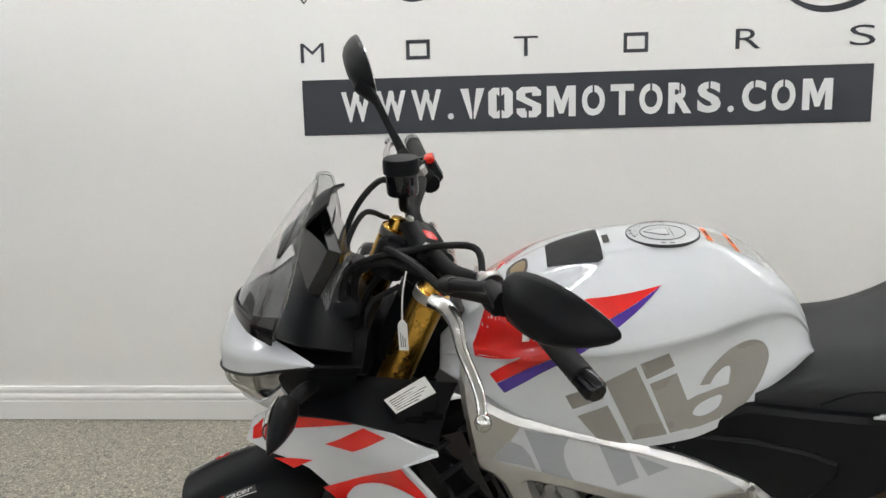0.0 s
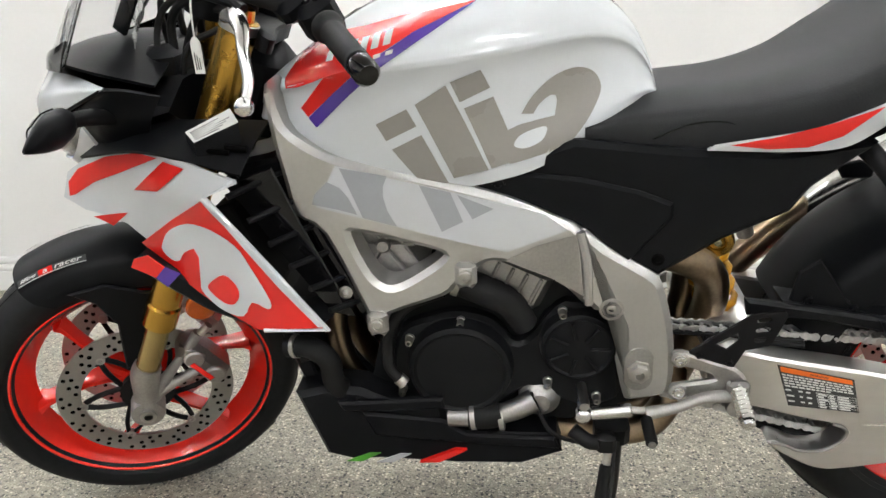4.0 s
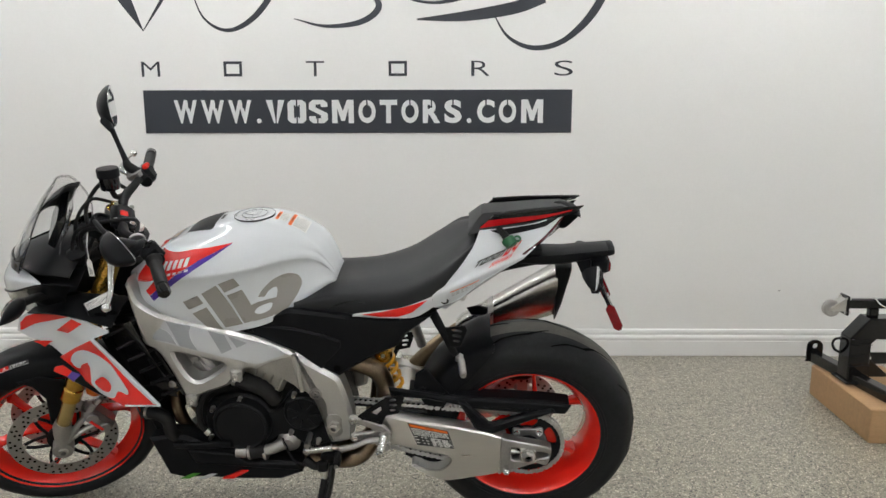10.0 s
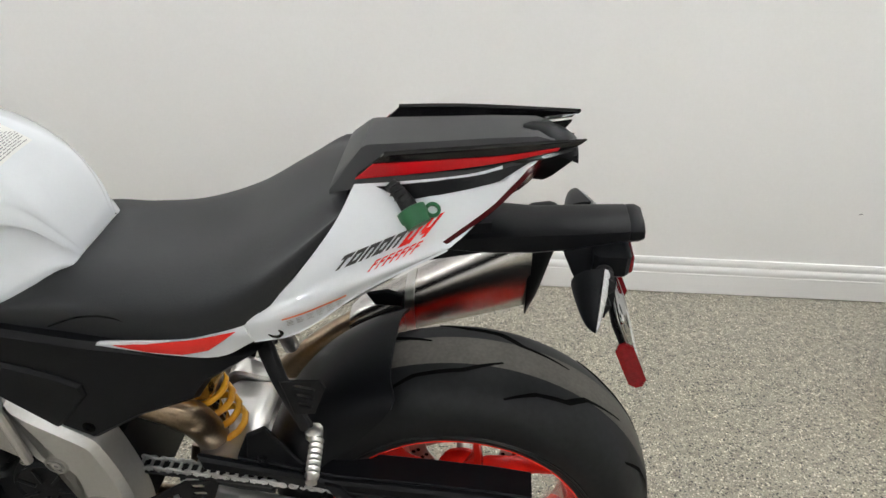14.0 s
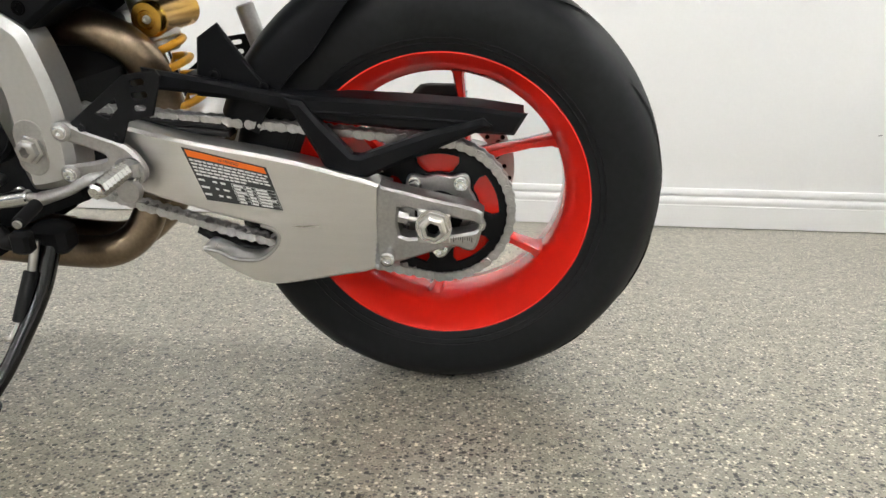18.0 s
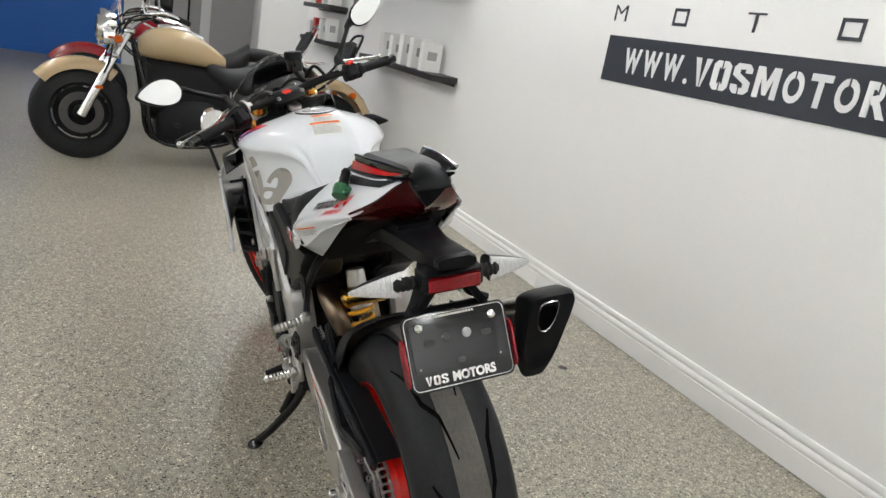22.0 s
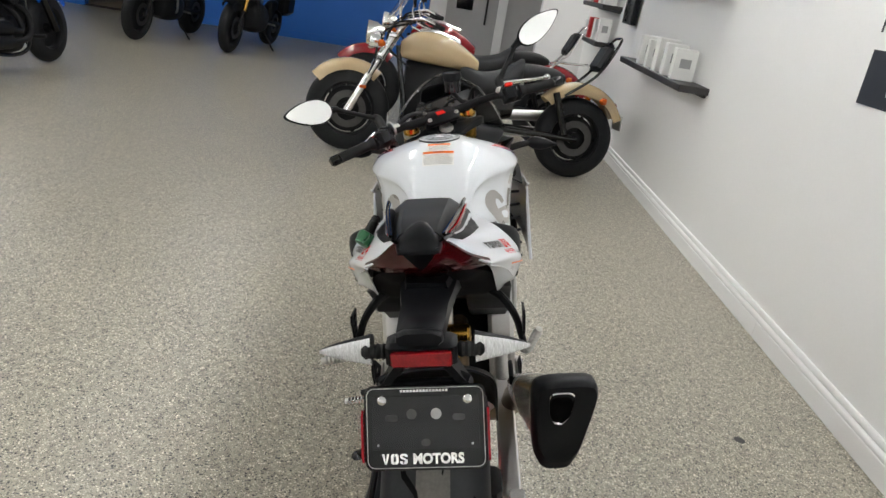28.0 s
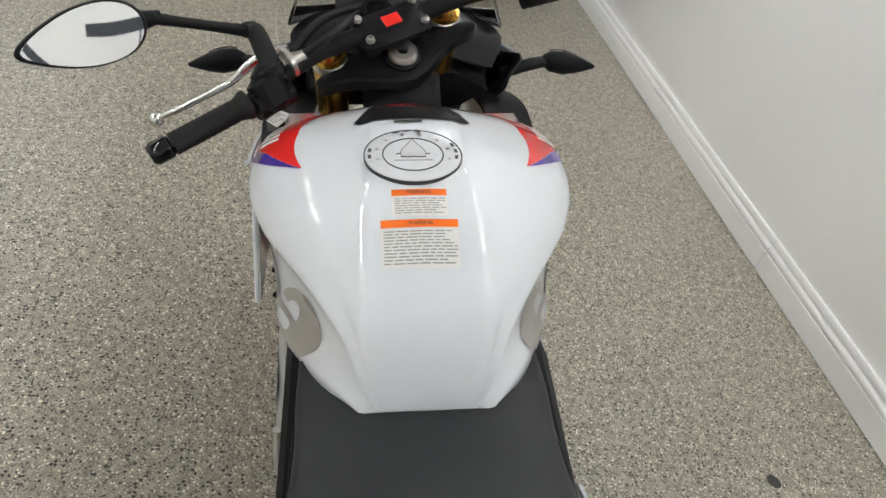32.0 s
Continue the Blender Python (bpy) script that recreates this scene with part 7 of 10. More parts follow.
for k in range(2):
    part("header_pipe", tube(bmesh.new(), [(-0.3, -0.06 + 0.1 * k, 0.52), (-0.315, -0.08 + 0.1 * k, 0.44), (-0.28, -0.08 + 0.1 * k, 0.33), (-0.18, -0.05 + 0.08 * k, 0.25), (0.1, -0.04 + 0.06 * k, 0.225)], 0.021, 14, 7), M["pipe"], bike, "heat-tinted exhaust header")
part("wheel_flap", prism(bmesh.new(), [(-0.42, 0.56), (-0.38, 0.56), (-0.36, 0.42), (-0.345, 0.34), (-0.375, 0.36), (-0.4, 0.44)], -0.12, 0.12, 0.004), M["black"], bike, "black inner splash flap")

# ---- belly pan ----
for s in (-1, 1):
    bp = plate("belly_pan", [(-0.378, 0.36), (-0.318, 0.376), (-0.26, 0.372), (-0.21, 0.347), (-0.118, 0.363), (-0.115, 0.31), (-0.08, 0.284), (0.075, 0.284), (0.085, 0.245), (0.015, 0.216), (-0.1, 0.213), (-0.234, 0.218), (-0.289, 0.214), (-0.335, 0.226)], M["black"], bike, s * 0.1, s * 0.17, 0.01, "satin black belly pan")
    plate("belly_blade", [(-0.3, 0.352), (-0.118, 0.366), (-0.115, 0.345), (-0.22, 0.335), (-0.29, 0.335)], M["black"], bp, s * 0.168, s * 0.182, 0.004)
    plate("belly_step", [(-0.26, 0.33), (-0.12, 0.318), (-0.08, 0.29), (0.07, 0.286), (0.08, 0.262), (-0.06, 0.268), (-0.24, 0.28)], M["black"], bp, s * 0.168, s * 0.178, 0.004)
    for x, mt in ((-0.3, "flaggreen"), (-0.245, "paledecal"), (-0.165, "redtape")):
        plate("flag_bar", [(x, 0.217), (x + 0.03, 0.218), (x + 0.065, 0.238), (x + 0.045, 0.238)] if mt != "redtape" else [(x, 0.224), (x + 0.035, 0.226), (x + 0.085, 0.255), (x + 0.065, 0.255)], M[mt], bp, s * 0.1702, s * 0.1722 if mt != "redtape" else s * 0.1782, 0)
    bolt("belly_bolt", (-0.262, s * 0.17, 0.352), (0, s, 0), 0.007, bp, M["black"])
plate("belly_floor", [(-0.36, 0.24), (-0.3, 0.218), (0.0, 0.22), (0.06, 0.232), (0.05, 0.24), (-0.34, 0.25)], M["black"], bike, -0.12, 0.12, 0.01, "belly pan floor")

# ---- frame details ----
spars = [o for o in bike.children if o.name.startswith("frame_spar")]
for sp, s in zip(spars, (-1, 1)):
    part("weld_bead", tube(bmesh.new(), [(0.1, s * 0.187, 0.675), (0.112, s * 0.19, 0.62), (0.116, s * 0.187, 0.555)], 0.007, 8, 6), M["frame"], sp, "weld bead")
    for x, z in ((-0.07, 0.607), (-0.213, 0.52)):
        part("mount_lug", block(bmesh.new(), (x, s * 0.19, z), (0.034, 0.016, 0.042), 0.008), M["frame"], sp)
        bolt("mount_bolt", (x, s * 0.198, z), (0, s, 0), 0.01, sp, h=0.008)
    part("frame_plug", lathe(bmesh.new(), [(0.019, 0), (0.019, 0.003), (0.015, 0.004), (0.014, -0.002), (0.0001, -0.002)], (0.152, s * 0.177, 0.541), (0, s, 0), 26), M["castgrey"], sp)
    bolt("plug_bolt", (0.152, s * 0.176, 0.541), (0, s, 0), 0.008, sp)
    # recessed swingarm pivot
    pv = part("pivot_recess", prism(bmesh.new(), [(0.2 + 0.024 * math.cos(a), 0.432 + 0.024 * math.sin(a) + (0.018 if math.sin(a) > 0 else -0.018)) for a in [2 * math.pi * k / 24 for k in range(24)]], s * 0.176, s * 0.181, 0.002), M["castgrey"], sp)
    part("pivot_nut", lathe(bmesh.new(), [(0.02, 0), (0.02, 0.004), (0.016, 0.005), (0.016, 0.014), (0.013, 0.016), (0.008, 0.016), (0.008, 0.002), (0.0001, 0.002)], (0.2, s * 0.181, 0.43), (0, s, 0), 6), M["steel"], sp)
    plate("pale_film", [(-0.254, 0.783), (-0.215, 0.772), (-0.11, 0.746), (-0.004, 0.72), (0.048, 0.705), (0.081, 0.679), (-0.007, 0.644), (-0.089, 0.664), (-0.17, 0.686), (-0.289, 0.718)], M["silverpaint"], sp, s * 0.1901, s * 0.1906, 0, "pale silver film on the spar")
    for pts in ([(-0.248, 0.779), (-0.179, 0.766), (-0.186, 0.75), (-0.187, 0.733), (-0.182, 0.711), (-0.17, 0.687), (-0.22, 0.701)], [(-0.133, 0.752), (-0.088, 0.74), (-0.071, 0.694), (-0.103, 0.678)],
                [(-0.078, 0.736), (-0.026, 0.714), (-0.057, 0.698)], [(-0.29, 0.738), (-0.269, 0.758), (-0.251, 0.749), (-0.239, 0.733), (-0.228, 0.706), (-0.255, 0.714), (-0.295, 0.723)]):
        plate("pale_shape", pts, M["framedecal"], sp, s * 0.1907, s * 0.1914, 0)
    plate("frame_lower_tone", [(0.038, 0.655), (0.094, 0.672), (0.108, 0.57), (0.06, 0.6), (-0.01, 0.63)], M["castgrey"], sp, s * 0.1902, s * 0.1908, 0)
for s in (-1, 1):
    p = [o for o in bike.children if o.name.startswith("side_panel")][0 if s < 0 else 1]
    bolt("panel_bolt", (-0.02, s * 0.173, 0.745), (0, s, 0), 0.009, p, M["black"], h=0.004)
    bolt("panel_grommet", (0.218, s * 0.166, 0.62), (0, s, 0), 0.008, p, M["groove"], h=0.003)
part("panel_core", loft(bmesh.new(), [[(x, y, z) for x, z in ((-0.3, 0.84), (-0.2, 0.78), (0.0, 0.74), (0.2, 0.66), (0.35, 0.7), (0.5, 0.82), (0.3, 0.8), (0.1, 0.82))] for y in (-0.1, 0.1)]), M["black"], bike, "black airbox core")

# ---- swingarm ----
ARM = rounded([(0.306, 0.44), (0.325, 0.463), (0.365, 0.457), (0.432, 0.443), (0.56, 0.4225), (0.64, 0.404), (0.7, 0.3885), (0.708, 0.378), (0.698, 0.295), (0.688, 0.26), (0.62, 0.2425), (0.542, 0.2265), (0.512, 0.2275), (0.49, 0.2345), (0.455, 0.2535), (0.424, 0.276),
               (0.43, 0.2835), (0.45, 0.277), (0.475, 0.2665), (0.51, 0.2675), (0.533, 0.284), (0.543, 0.303), (0.537, 0.314), (0.522, 0.321), (0.465, 0.333), (0.402, 0.35), (0.35, 0.365), (0.312, 0.388)], 3)
for s in (-1, 1):
    y0, y1 = s * 0.122, s * 0.168
    sa = pierced("swingarm", ARM, [], M["swing"], bike, y0, y1, 0.0045, "brushed aluminium swingarm beam with an open slot")
    part("slot_lip", tube(bmesh.new(), [(x, s * 0.166, z) for x, z in ((0.428, 0.28), (0.45, 0.2755), (0.475, 0.265), (0.51, 0.266), (0.534, 0.283), (0.544, 0.303), (0.536, 0.315), (0.518, 0.322))], 0.0032, 8, 5), M["castgrey"], sa, "ground weld round the slot")
    ap = pierced("axle_plate", rounded([(0.692, 0.386), (0.702, 0.389), (0.718, 0.386), (0.78, 0.3725), (0.834, 0.361), (0.842, 0.348), (0.838, 0.32), (0.83, 0.299), (0.815, 0.299), (0.797, 0.304), (0.751, 0.286), (0.719, 0.275), (0.694, 0.266), (0.69, 0.3)], 2),
                 [rounded([(0.723, 0.359), (0.75, 0.355), (0.828, 0.342), (0.834, 0.335), (0.829, 0.327), (0.79, 0.319), (0.75, 0.315), (0.724, 0.317)], 2)], M["castgrey"], sa, s * 0.14, s * 0.176, 0.0035, "cast axle plate with an open slot")
    plate("adjuster_block", [(0.75, 0.361), (0.796, 0.352), (0.796, 0.311), (0.75, 0.309)], M["steel"], ap, s * 0.168, s * 0.181, 0.002, "steel chain adjuster block")
    for k in range(9):
        plate("scale_tick", [(0.8005 + 0.0032 * k, 0.3195), (0.8014 + 0.0032 * k, 0.3195), (0.8014 + 0.0032 * k, 0.3145 if k % 4 else 0.3115), (0.8005 + 0.0032 * k, 0.3145 if k % 4 else 0.3115)], M["matt"], ap, s * 0.1758, s * 0.1764, 0)
    nut = part("axle_nut", lathe(bmesh.new(), [(0.0225, 0), (0.0225, 0.003), (0.019, 0.004), (0.019, 0.014), (0.016, 0.0165), (0.0115, 0.0165), (0.0105, 0.008), (0.0105, -0.004), (0.0001, -0.004)], (0.773, s * 0.181, 0.336), (0, s, 0), 6), M["steel"], ap, "steel hexagon axle nut")
    part("nut_washer", lathe(bmesh.new(), [(0.012, 0), (0.0255, 0), (0.0255, 0.003), (0.012, 0.003)], (0.773, s * 0.1805, 0.336), (0, s, 0), 28, close=True), M["chrome"], nut)
    part("axle_bore", lathe(bmesh.new(), [(0.0105, 0.0), (0.0105, 0.002), (0.0001, 0.002)], (0.773, s * 0.184, 0.336), (0, s, 0), 18), M["groove"], nut)
    sc_ = part("adjuster_screw", rod(bmesh.new(), (0.722, s * 0.171, 0.345), (0.752, s * 0.171, 0.34), 0.0042, 10), M["steel"], ap)
    part("screw_head", rod(bmesh.new(), (0.722, s * 0.171, 0.345), (0.736, s * 0.171, 0.3428), 0.0085, 6), M["steel"], sc_)
    part("paddock_bobbin", lathe(bmesh.new(), [(0.012, 0), (0.012, 0.004), (0.007, 0.006), (0.007, 0.02), (0.0105, 0.022), (0.0105, 0.034), (0.008, 0.037), (0.006, 0.037), (0.005, 0.03), (0.0001, 0.03)], (0.709, s * 0.168, 0.291), (0, s, 0), 20), M["chrome"], sa, "steel paddock bobbin")
    for k in range(15):
        q = Vector((0.7015, s * 0.1675, 0.384)).lerp(Vector((0.69, s * 0.1675, 0.264)), k / 14)
        part("weld_ripple", lathe(bmesh.new(), [(0.0001, -0.0055), (0.0045, -0.004), (0.0062, 0), (0.0045, 0.004), (0.0001, 0.0055)], q, (0.1, 0, 1), 10), M["castgrey"], sa)
part("swingarm_bridge", block(bmesh.new(), (0.37, 0, 0.43), (0.1, 0.24, 0.06), 0.015), M["swing"], bike, "swingarm cross bridge")
part("axle", rod(bmesh.new(), RA + Vector((0, -0.17, -0.004)), RA + Vector((0, 0.17, -0.004)), 0.0125, 16), M["steel"], bike)
sl = [o for o in bike.children if o.name.startswith("swingarm")][0]
LB = [Vector((0.415, 0.437)), Vector((0.535, 0.4105)), Vector((0.554, 0.3465)), Vector((0.443, 0.359))]
lab = plate("load_label", [tuple(p) for p in LB], M["ink"], sl, -0.1682, -0.1688, 0, "black printed load label")


def on_label(u0, u1, v0, v1, mat, name="text_bar", lift=0.0):
    """A printed bar at fractions across and down the load label."""
    at = lambda u, v: LB[0].lerp(LB[1], u).lerp(LB[3].lerp(LB[2], u), v)
    return plate(name, [tuple(at(u, v)) for u, v in ((u0, v0), (u1, v0), (u1, v1), (u0, v1))], mat, lab, -0.1688 - lift, -0.1691 - lift, 0)


on_label(0.03, 0.97, 0.03, 0.16, M["hazard"], "label_head")
bmt = fit_to(text_bm("WARNING!", 0.01, 0.0001), 0.03, 0.0042)
upright(bmt, 0, 0, 0)
bmt.transform(Matrix.Translation((0.481, -0.1693, 0.4165)) @ Matrix.Rotation(radians(12.5), 4, "Y"))
part("warning_word", bmt, M["ink"], lab, smooth=0)
rnd = random.Random(8)
for k in range(5):
    u = 0.03
    while u < (0.94 if k < 4 else 0.6):
        e = min(u + rnd.uniform(0.035, 0.09), 0.97)
        on_label(u, e, 0.2 + 0.068 * k, 0.238 + 0.068 * k, M["label"])
        u = e + 0.014
for r in range(6):
    v = 0.57 + 0.07 * r
    on_label(0.44, 0.985, v - 0.012, v - 0.007, M["label"], "table_line")
    for c0, w0 in ((0.02, 0.14), (0.2, 0.06), (0.3, 0.08), (0.46, 0.14), (0.62, 0.1), (0.74, 0.22)):
        if (c0 > 0.4 or r % 2 == 0):
            on_label(c0, c0 + w0 * rnd.uniform(0.55, 1), v + 0.005, v + 0.045, M["label"])
for c0 in (0.44, 0.6, 0.725, 0.985):
    on_label(c0, c0 + 0.004, 0.56, 0.97, M["label"], "table_line", 0.0002)

# ---- chain, sprocket, guard ----
SPR = Vector((RA.x, -0.112, RA.z - 0.004))
bm = bmesh.new()
teeth = 42
bm.free()
ring = [(SPR.x + math.cos(2 * math.pi * k / (teeth * 2)) * (0.1085 if k % 2 else 0.1), SPR.z + math.sin(2 * math.pi * k / (teeth * 2)) * (0.1085 if k % 2 else 0.1)) for k in range(teeth * 2)]
spr_holes = [[(SPR.x + math.cos(2 * math.pi * k / 30) * 0.044, SPR.z + math.sin(2 * math.pi * k / 30) * 0.044) for k in range(30)]]
for k in range(5):
    a = radians(56 + 36 + 72 * k)
    arc = [(r, a + da) for r, da in [(0.088, -0.36 + 0.12 * i) for i in range(7)] + [(0.079, 0.4), (0.064, 0.33)] + [(0.06, 0.24 - 0.12 * i) for i in range(5)] + [(0.064, -0.33), (0.079, -0.4)]]
    spr_holes.append([(SPR.x + math.cos(t) * r, SPR.z + math.sin(t) * r) for r, t in arc])
spk = pierced("rear_sprocket", ring, spr_holes, M["matt"], rw, -0.116, -0.109, 0.0008, "black rear sprocket with five windows")
lobes = [(SPR.x + math.cos(t) * r, SPR.z + math.sin(t) * r) for t, r in [(2 * math.pi * k / 80, 0.0585 + 0.0135 * max(0.0, math.cos(5 * (2 * math.pi * k / 80 - radians(56)))) ** 1.5) for k in range(80)]]
carrier_ring = [(SPR.x + math.cos(2 * math.pi * k / 30) * 0.03, SPR.z + math.sin(2 * math.pi * k / 30) * 0.03) for k in range(30)]
pierced("sprocket_carrier", lobes, [carrier_ring], M["castgrey"], spk, -0.1165, -0.127, 0.002, "cast five-lobed sprocket carrier")
part("carrier_hub", lathe(bmesh.new(), [(0.03, 0.0), (0.036, 0.006), (0.036, 0.012), (0.02, 0.012)], SPR + Vector((0, -0.116, 0)) - Vector((0, SPR.y, 0)), (0, -1, 0), 32), M["matt"], spk)
for k in range(5):
    a = radians(56 + 72 * k)
    o = Vector((math.cos(a), 0, math.sin(a)))
    bolt("sprocket_nut", SPR + o * 0.0575 + Vector((0, -0.015, 0)), (0, -1, 0), 0.0085, spk, M["chrome"], h=0.012)
    part("cush_block", block(bmesh.new(), SPR + Vector((math.cos(a + 0.63) * 0.072, 0.022, math.sin(a + 0.63) * 0.072)), (0.03, 0.02, 0.03), 0.006, Euler((0, -a, 0)).to_matrix()), M["red"], spk)
part("carrier_drum", lathe(bmesh.new(), [(0.05, 0.008), (0.094, 0.012), (0.098, 0.03), (0.06, 0.06)], SPR, (0, 1, 0), 40), M["red"], spk, "red hub behind the sprocket")


def chain_line():
    """Points along the pitch line, a link apart."""
    fc, fr, rr = Vector((0.245, 0, 0.41)), 0.066, 0.106
    a = [Vector((0.245, -0.112, fc.z + fr)), Vector((SPR.x + 0.012, -0.112, SPR.z + rr))]
    pts = []
    n = round((a[1] - a[0]).length / 0.01588)
    pts += [a[0].lerp(a[1], k / n) for k in range(n)]
    m = round(math.pi * rr / 0.01588)
    pts += [Vector((SPR.x + math.sin(math.pi * k / m) * rr, -0.112, SPR.z + math.cos(math.pi * k / m) * rr)) for k in range(m)]
    b = [Vector((SPR.x, -0.112, SPR.z - rr)), Vector((0.255, -0.112, fc.z - fr))]
    n = round((b[1] - b[0]).length / 0.01588)
    return pts + [b[0].lerp(b[1], k / n) - Vector((0, 0, 0.011 * math.sin(math.pi * k / n))) for k in range(n + 1)]


def link_mesh(outer):
    bm = bmesh.new()
    w = 0.0125 if outer else 0.0098
    for s in (-1, 1):
        pts = []
        for k in range(10):
            a = -math.pi / 2 + math.pi * k / 9
            pts.append((0.0079 + math.cos(a) * 0.0072, math.sin(a) * 0.0072))
        mid = [(0.0, 0.0052)]
        left = [(-x, z) for x, z in reversed(pts)]
        prism(bm, pts + mid + left + [(0.0, -0.0052)], s * w, s * (w - 0.0022), 0.0005)
    for x in (-0.0079, 0.0079):
        rod(bm, (x, -w - 0.001, 0), (x, w + 0.001, 0), 0.003, 8)
    bmesh.ops.recalc_face_normals(bm, faces=bm.faces)
    me = bpy.data.meshes.new("chain_link")
    bm.to_mesh(me)
    bm.free()
    me.materials.append(M["chain"])
    return me


chain = part("chain_guide", block(bmesh.new(), (0.36, -0.112, 0.462), (0.22, 0.03, 0.012), 0.004, Euler((0, radians(4), 0)).to_matrix()), M["grip"], bike, "black rubber chain guide")
links = [link_mesh(True), link_mesh(False)]
line = chain_line()
for k in range(len(line) - 1):
    o = new("chain_link", links[k % 2])
    o.parent = chain
    d = line[k + 1] - line[k]
    o.matrix_local = Matrix.Translation((line[k] + line[k + 1]) / 2) @ Matrix.Rotation(-math.atan2(d.z, d.x), 4, "Y")
cg = plate("chain_guard", [(0.36, 0.541), (0.39, 0.537), (0.453, 0.527), (0.575, 0.507), (0.717, 0.503), (0.829, 0.497), (0.897, 0.489), (0.88, 0.459), (0.82, 0.461), (0.723, 0.463), (0.622, 0.471), (0.558, 0.486), (0.479, 0.503), (0.366, 0.512)], M["black"], bike, -0.147, -0.131, 0.005, "satin black chain guard")
plate("guard_ridge", [(0.58, 0.489), (0.72, 0.484), (0.84, 0.478), (0.84, 0.474), (0.72, 0.479), (0.58, 0.484)], M["black"], cg, -0.1495, -0.146, 0.0015)
plate("guard_strut", [(0.563, 0.506), (0.588, 0.502), (0.612, 0.473), (0.655, 0.428), (0.666, 0.427), (0.771, 0.466), (0.838, 0.484), (0.85, 0.474), (0.668, 0.392), (0.65, 0.388), (0.62, 0.4)], M["black"], cg, -0.158, -0.132, 0.006)
plate("guard_shelf", [(0.42, 0.532), (0.575, 0.506), (0.717, 0.502), (0.829, 0.496), (0.892, 0.488), (0.89, 0.482), (0.717, 0.496), (0.575, 0.5), (0.42, 0.526)], M["black"], cg, -0.132, -0.08, 0.002)
plate("chain_slider", [(0.31, 0.464), (0.47, 0.449), (0.47, 0.44), (0.31, 0.45)], M["grip"], cg, -0.128, -0.096, 0.003)
plate("lower_chain_guide", [(0.405, 0.298), (0.44, 0.278), (0.48, 0.272), (0.545, 0.262), (0.54, 0.25), (0.47, 0.258), (0.42, 0.276), (0.4, 0.288)], M["grip"], cg, -0.128, -0.09, 0.003, "black lower chain guide")
# hugger over the tyre
rows = []
for y, dr in ((-0.125, -0.05), (-0.118, 0.0), (-0.07, 0.024), (0, 0.03), (0.07, 0.024), (0.118, 0.0), (0.125, -0.05)):
    a0, a1 = (1.9, 2.75) if abs(y) < 0.12 else (2.25, 2.75)
    rows.append([(RA.x + math.cos(a) * (0.333 + dr), y, RA.z + math.sin(a) * (0.333 + dr)) for a in [a0 + (a1 - a0) * k / 6 for k in range(7)]])
hug = part("rear_hugger", sheet(rows, 0.004, 4, 4), M["black"], bike, "satin black rear tyre hugger", smooth=50)
plate("hugger_arm", [(0.43, 0.5), (0.56, 0.49), (0.52, 0.53), (0.47, 0.6), (0.44, 0.58)], M["black"], hug, -0.128, -0.118, 0.003)
for x, z in ((0.46, 0.53), (0.53, 0.515)):
    bolt("hugger_bolt", (x, -0.128, z), (0, -1, 0), 0.007, hug, M["black"])

# ---- rear brake, shock ----
brake_disc(RA, 0.075, 0.11, 0.095, rw, None, 26, "rear_brake_disc")
part("rear_caliper", block(bmesh.new(), (RA.x - 0.02, 0.1, RA.z + 0.115), (0.09, 0.05, 0.05), 0.012), M["matt"], bike, "black rear brake caliper")
part("caliper_bracket", block(bmesh.new(), (RA.x - 0.005, 0.115, RA.z + 0.06), (0.05, 0.02, 0.1), 0.008), M["castgrey"], bike, "cast caliper bracket")
s0, s1 = Vector((0.3, -0.005, 0.66)), Vector((0.385, -0.005, 0.36))
part("shock_body", rod(bmesh.new(), s0, s0.lerp(s1, 0.4), 0.026, 22, 0.003), M["steel"], bike, "silver rear shock body")
part("shock_collar", rod(bmesh.new(), s0.lerp(s1, 0.28), s0.lerp(s1, 0.34), 0.034, 24, 0.003), M["steel"], bike)
part("shock_rod", rod(bmesh.new(), s0.lerp(s1, 0.4), s1, 0.009, 12), M["chrome"], bike)
d = (s1 - s0).normalized()
u = Vector((0, 1, 0))
w = d.cross(u)
coil = [s0.lerp(s1, 0.34 + 0.6 * k / 70) + (u * math.cos(k * 2 * math.pi / 11) + w * math.sin(k * 2 * math.pi / 11)) * 0.033 for k in range(71)]
part("shock_spring", tube(bmesh.new(), coil, 0.0062, 10, 1), M["spring"], bike, "bright yellow shock spring")
rs = part("shock_reservoir", lathe(bmesh.new(), [(0.0001, 0), (0.012, 0), (0.014, -0.003), (0.024, -0.003), (0.027, 0.002), (0.028, 0.01), (0.026, 0.014), (0.026, 0.11), (0.02, 0.115)], (0.335, -0.05, 0.594), (0.1, 1, 0.05), 30), M["gold"], bike, "gold shock reservoir")
bolt("reservoir_screw", (0.335, -0.05, 0.594), (0, -1, 0), 0.005, rs)
part("master_cylinder", rod(bmesh.new(), (0.415, 0.14, 0.6), (0.44, 0.14, 0.52), 0.016, 14, 0.003), M["castgrey"], bike, "cast rear brake cylinder")

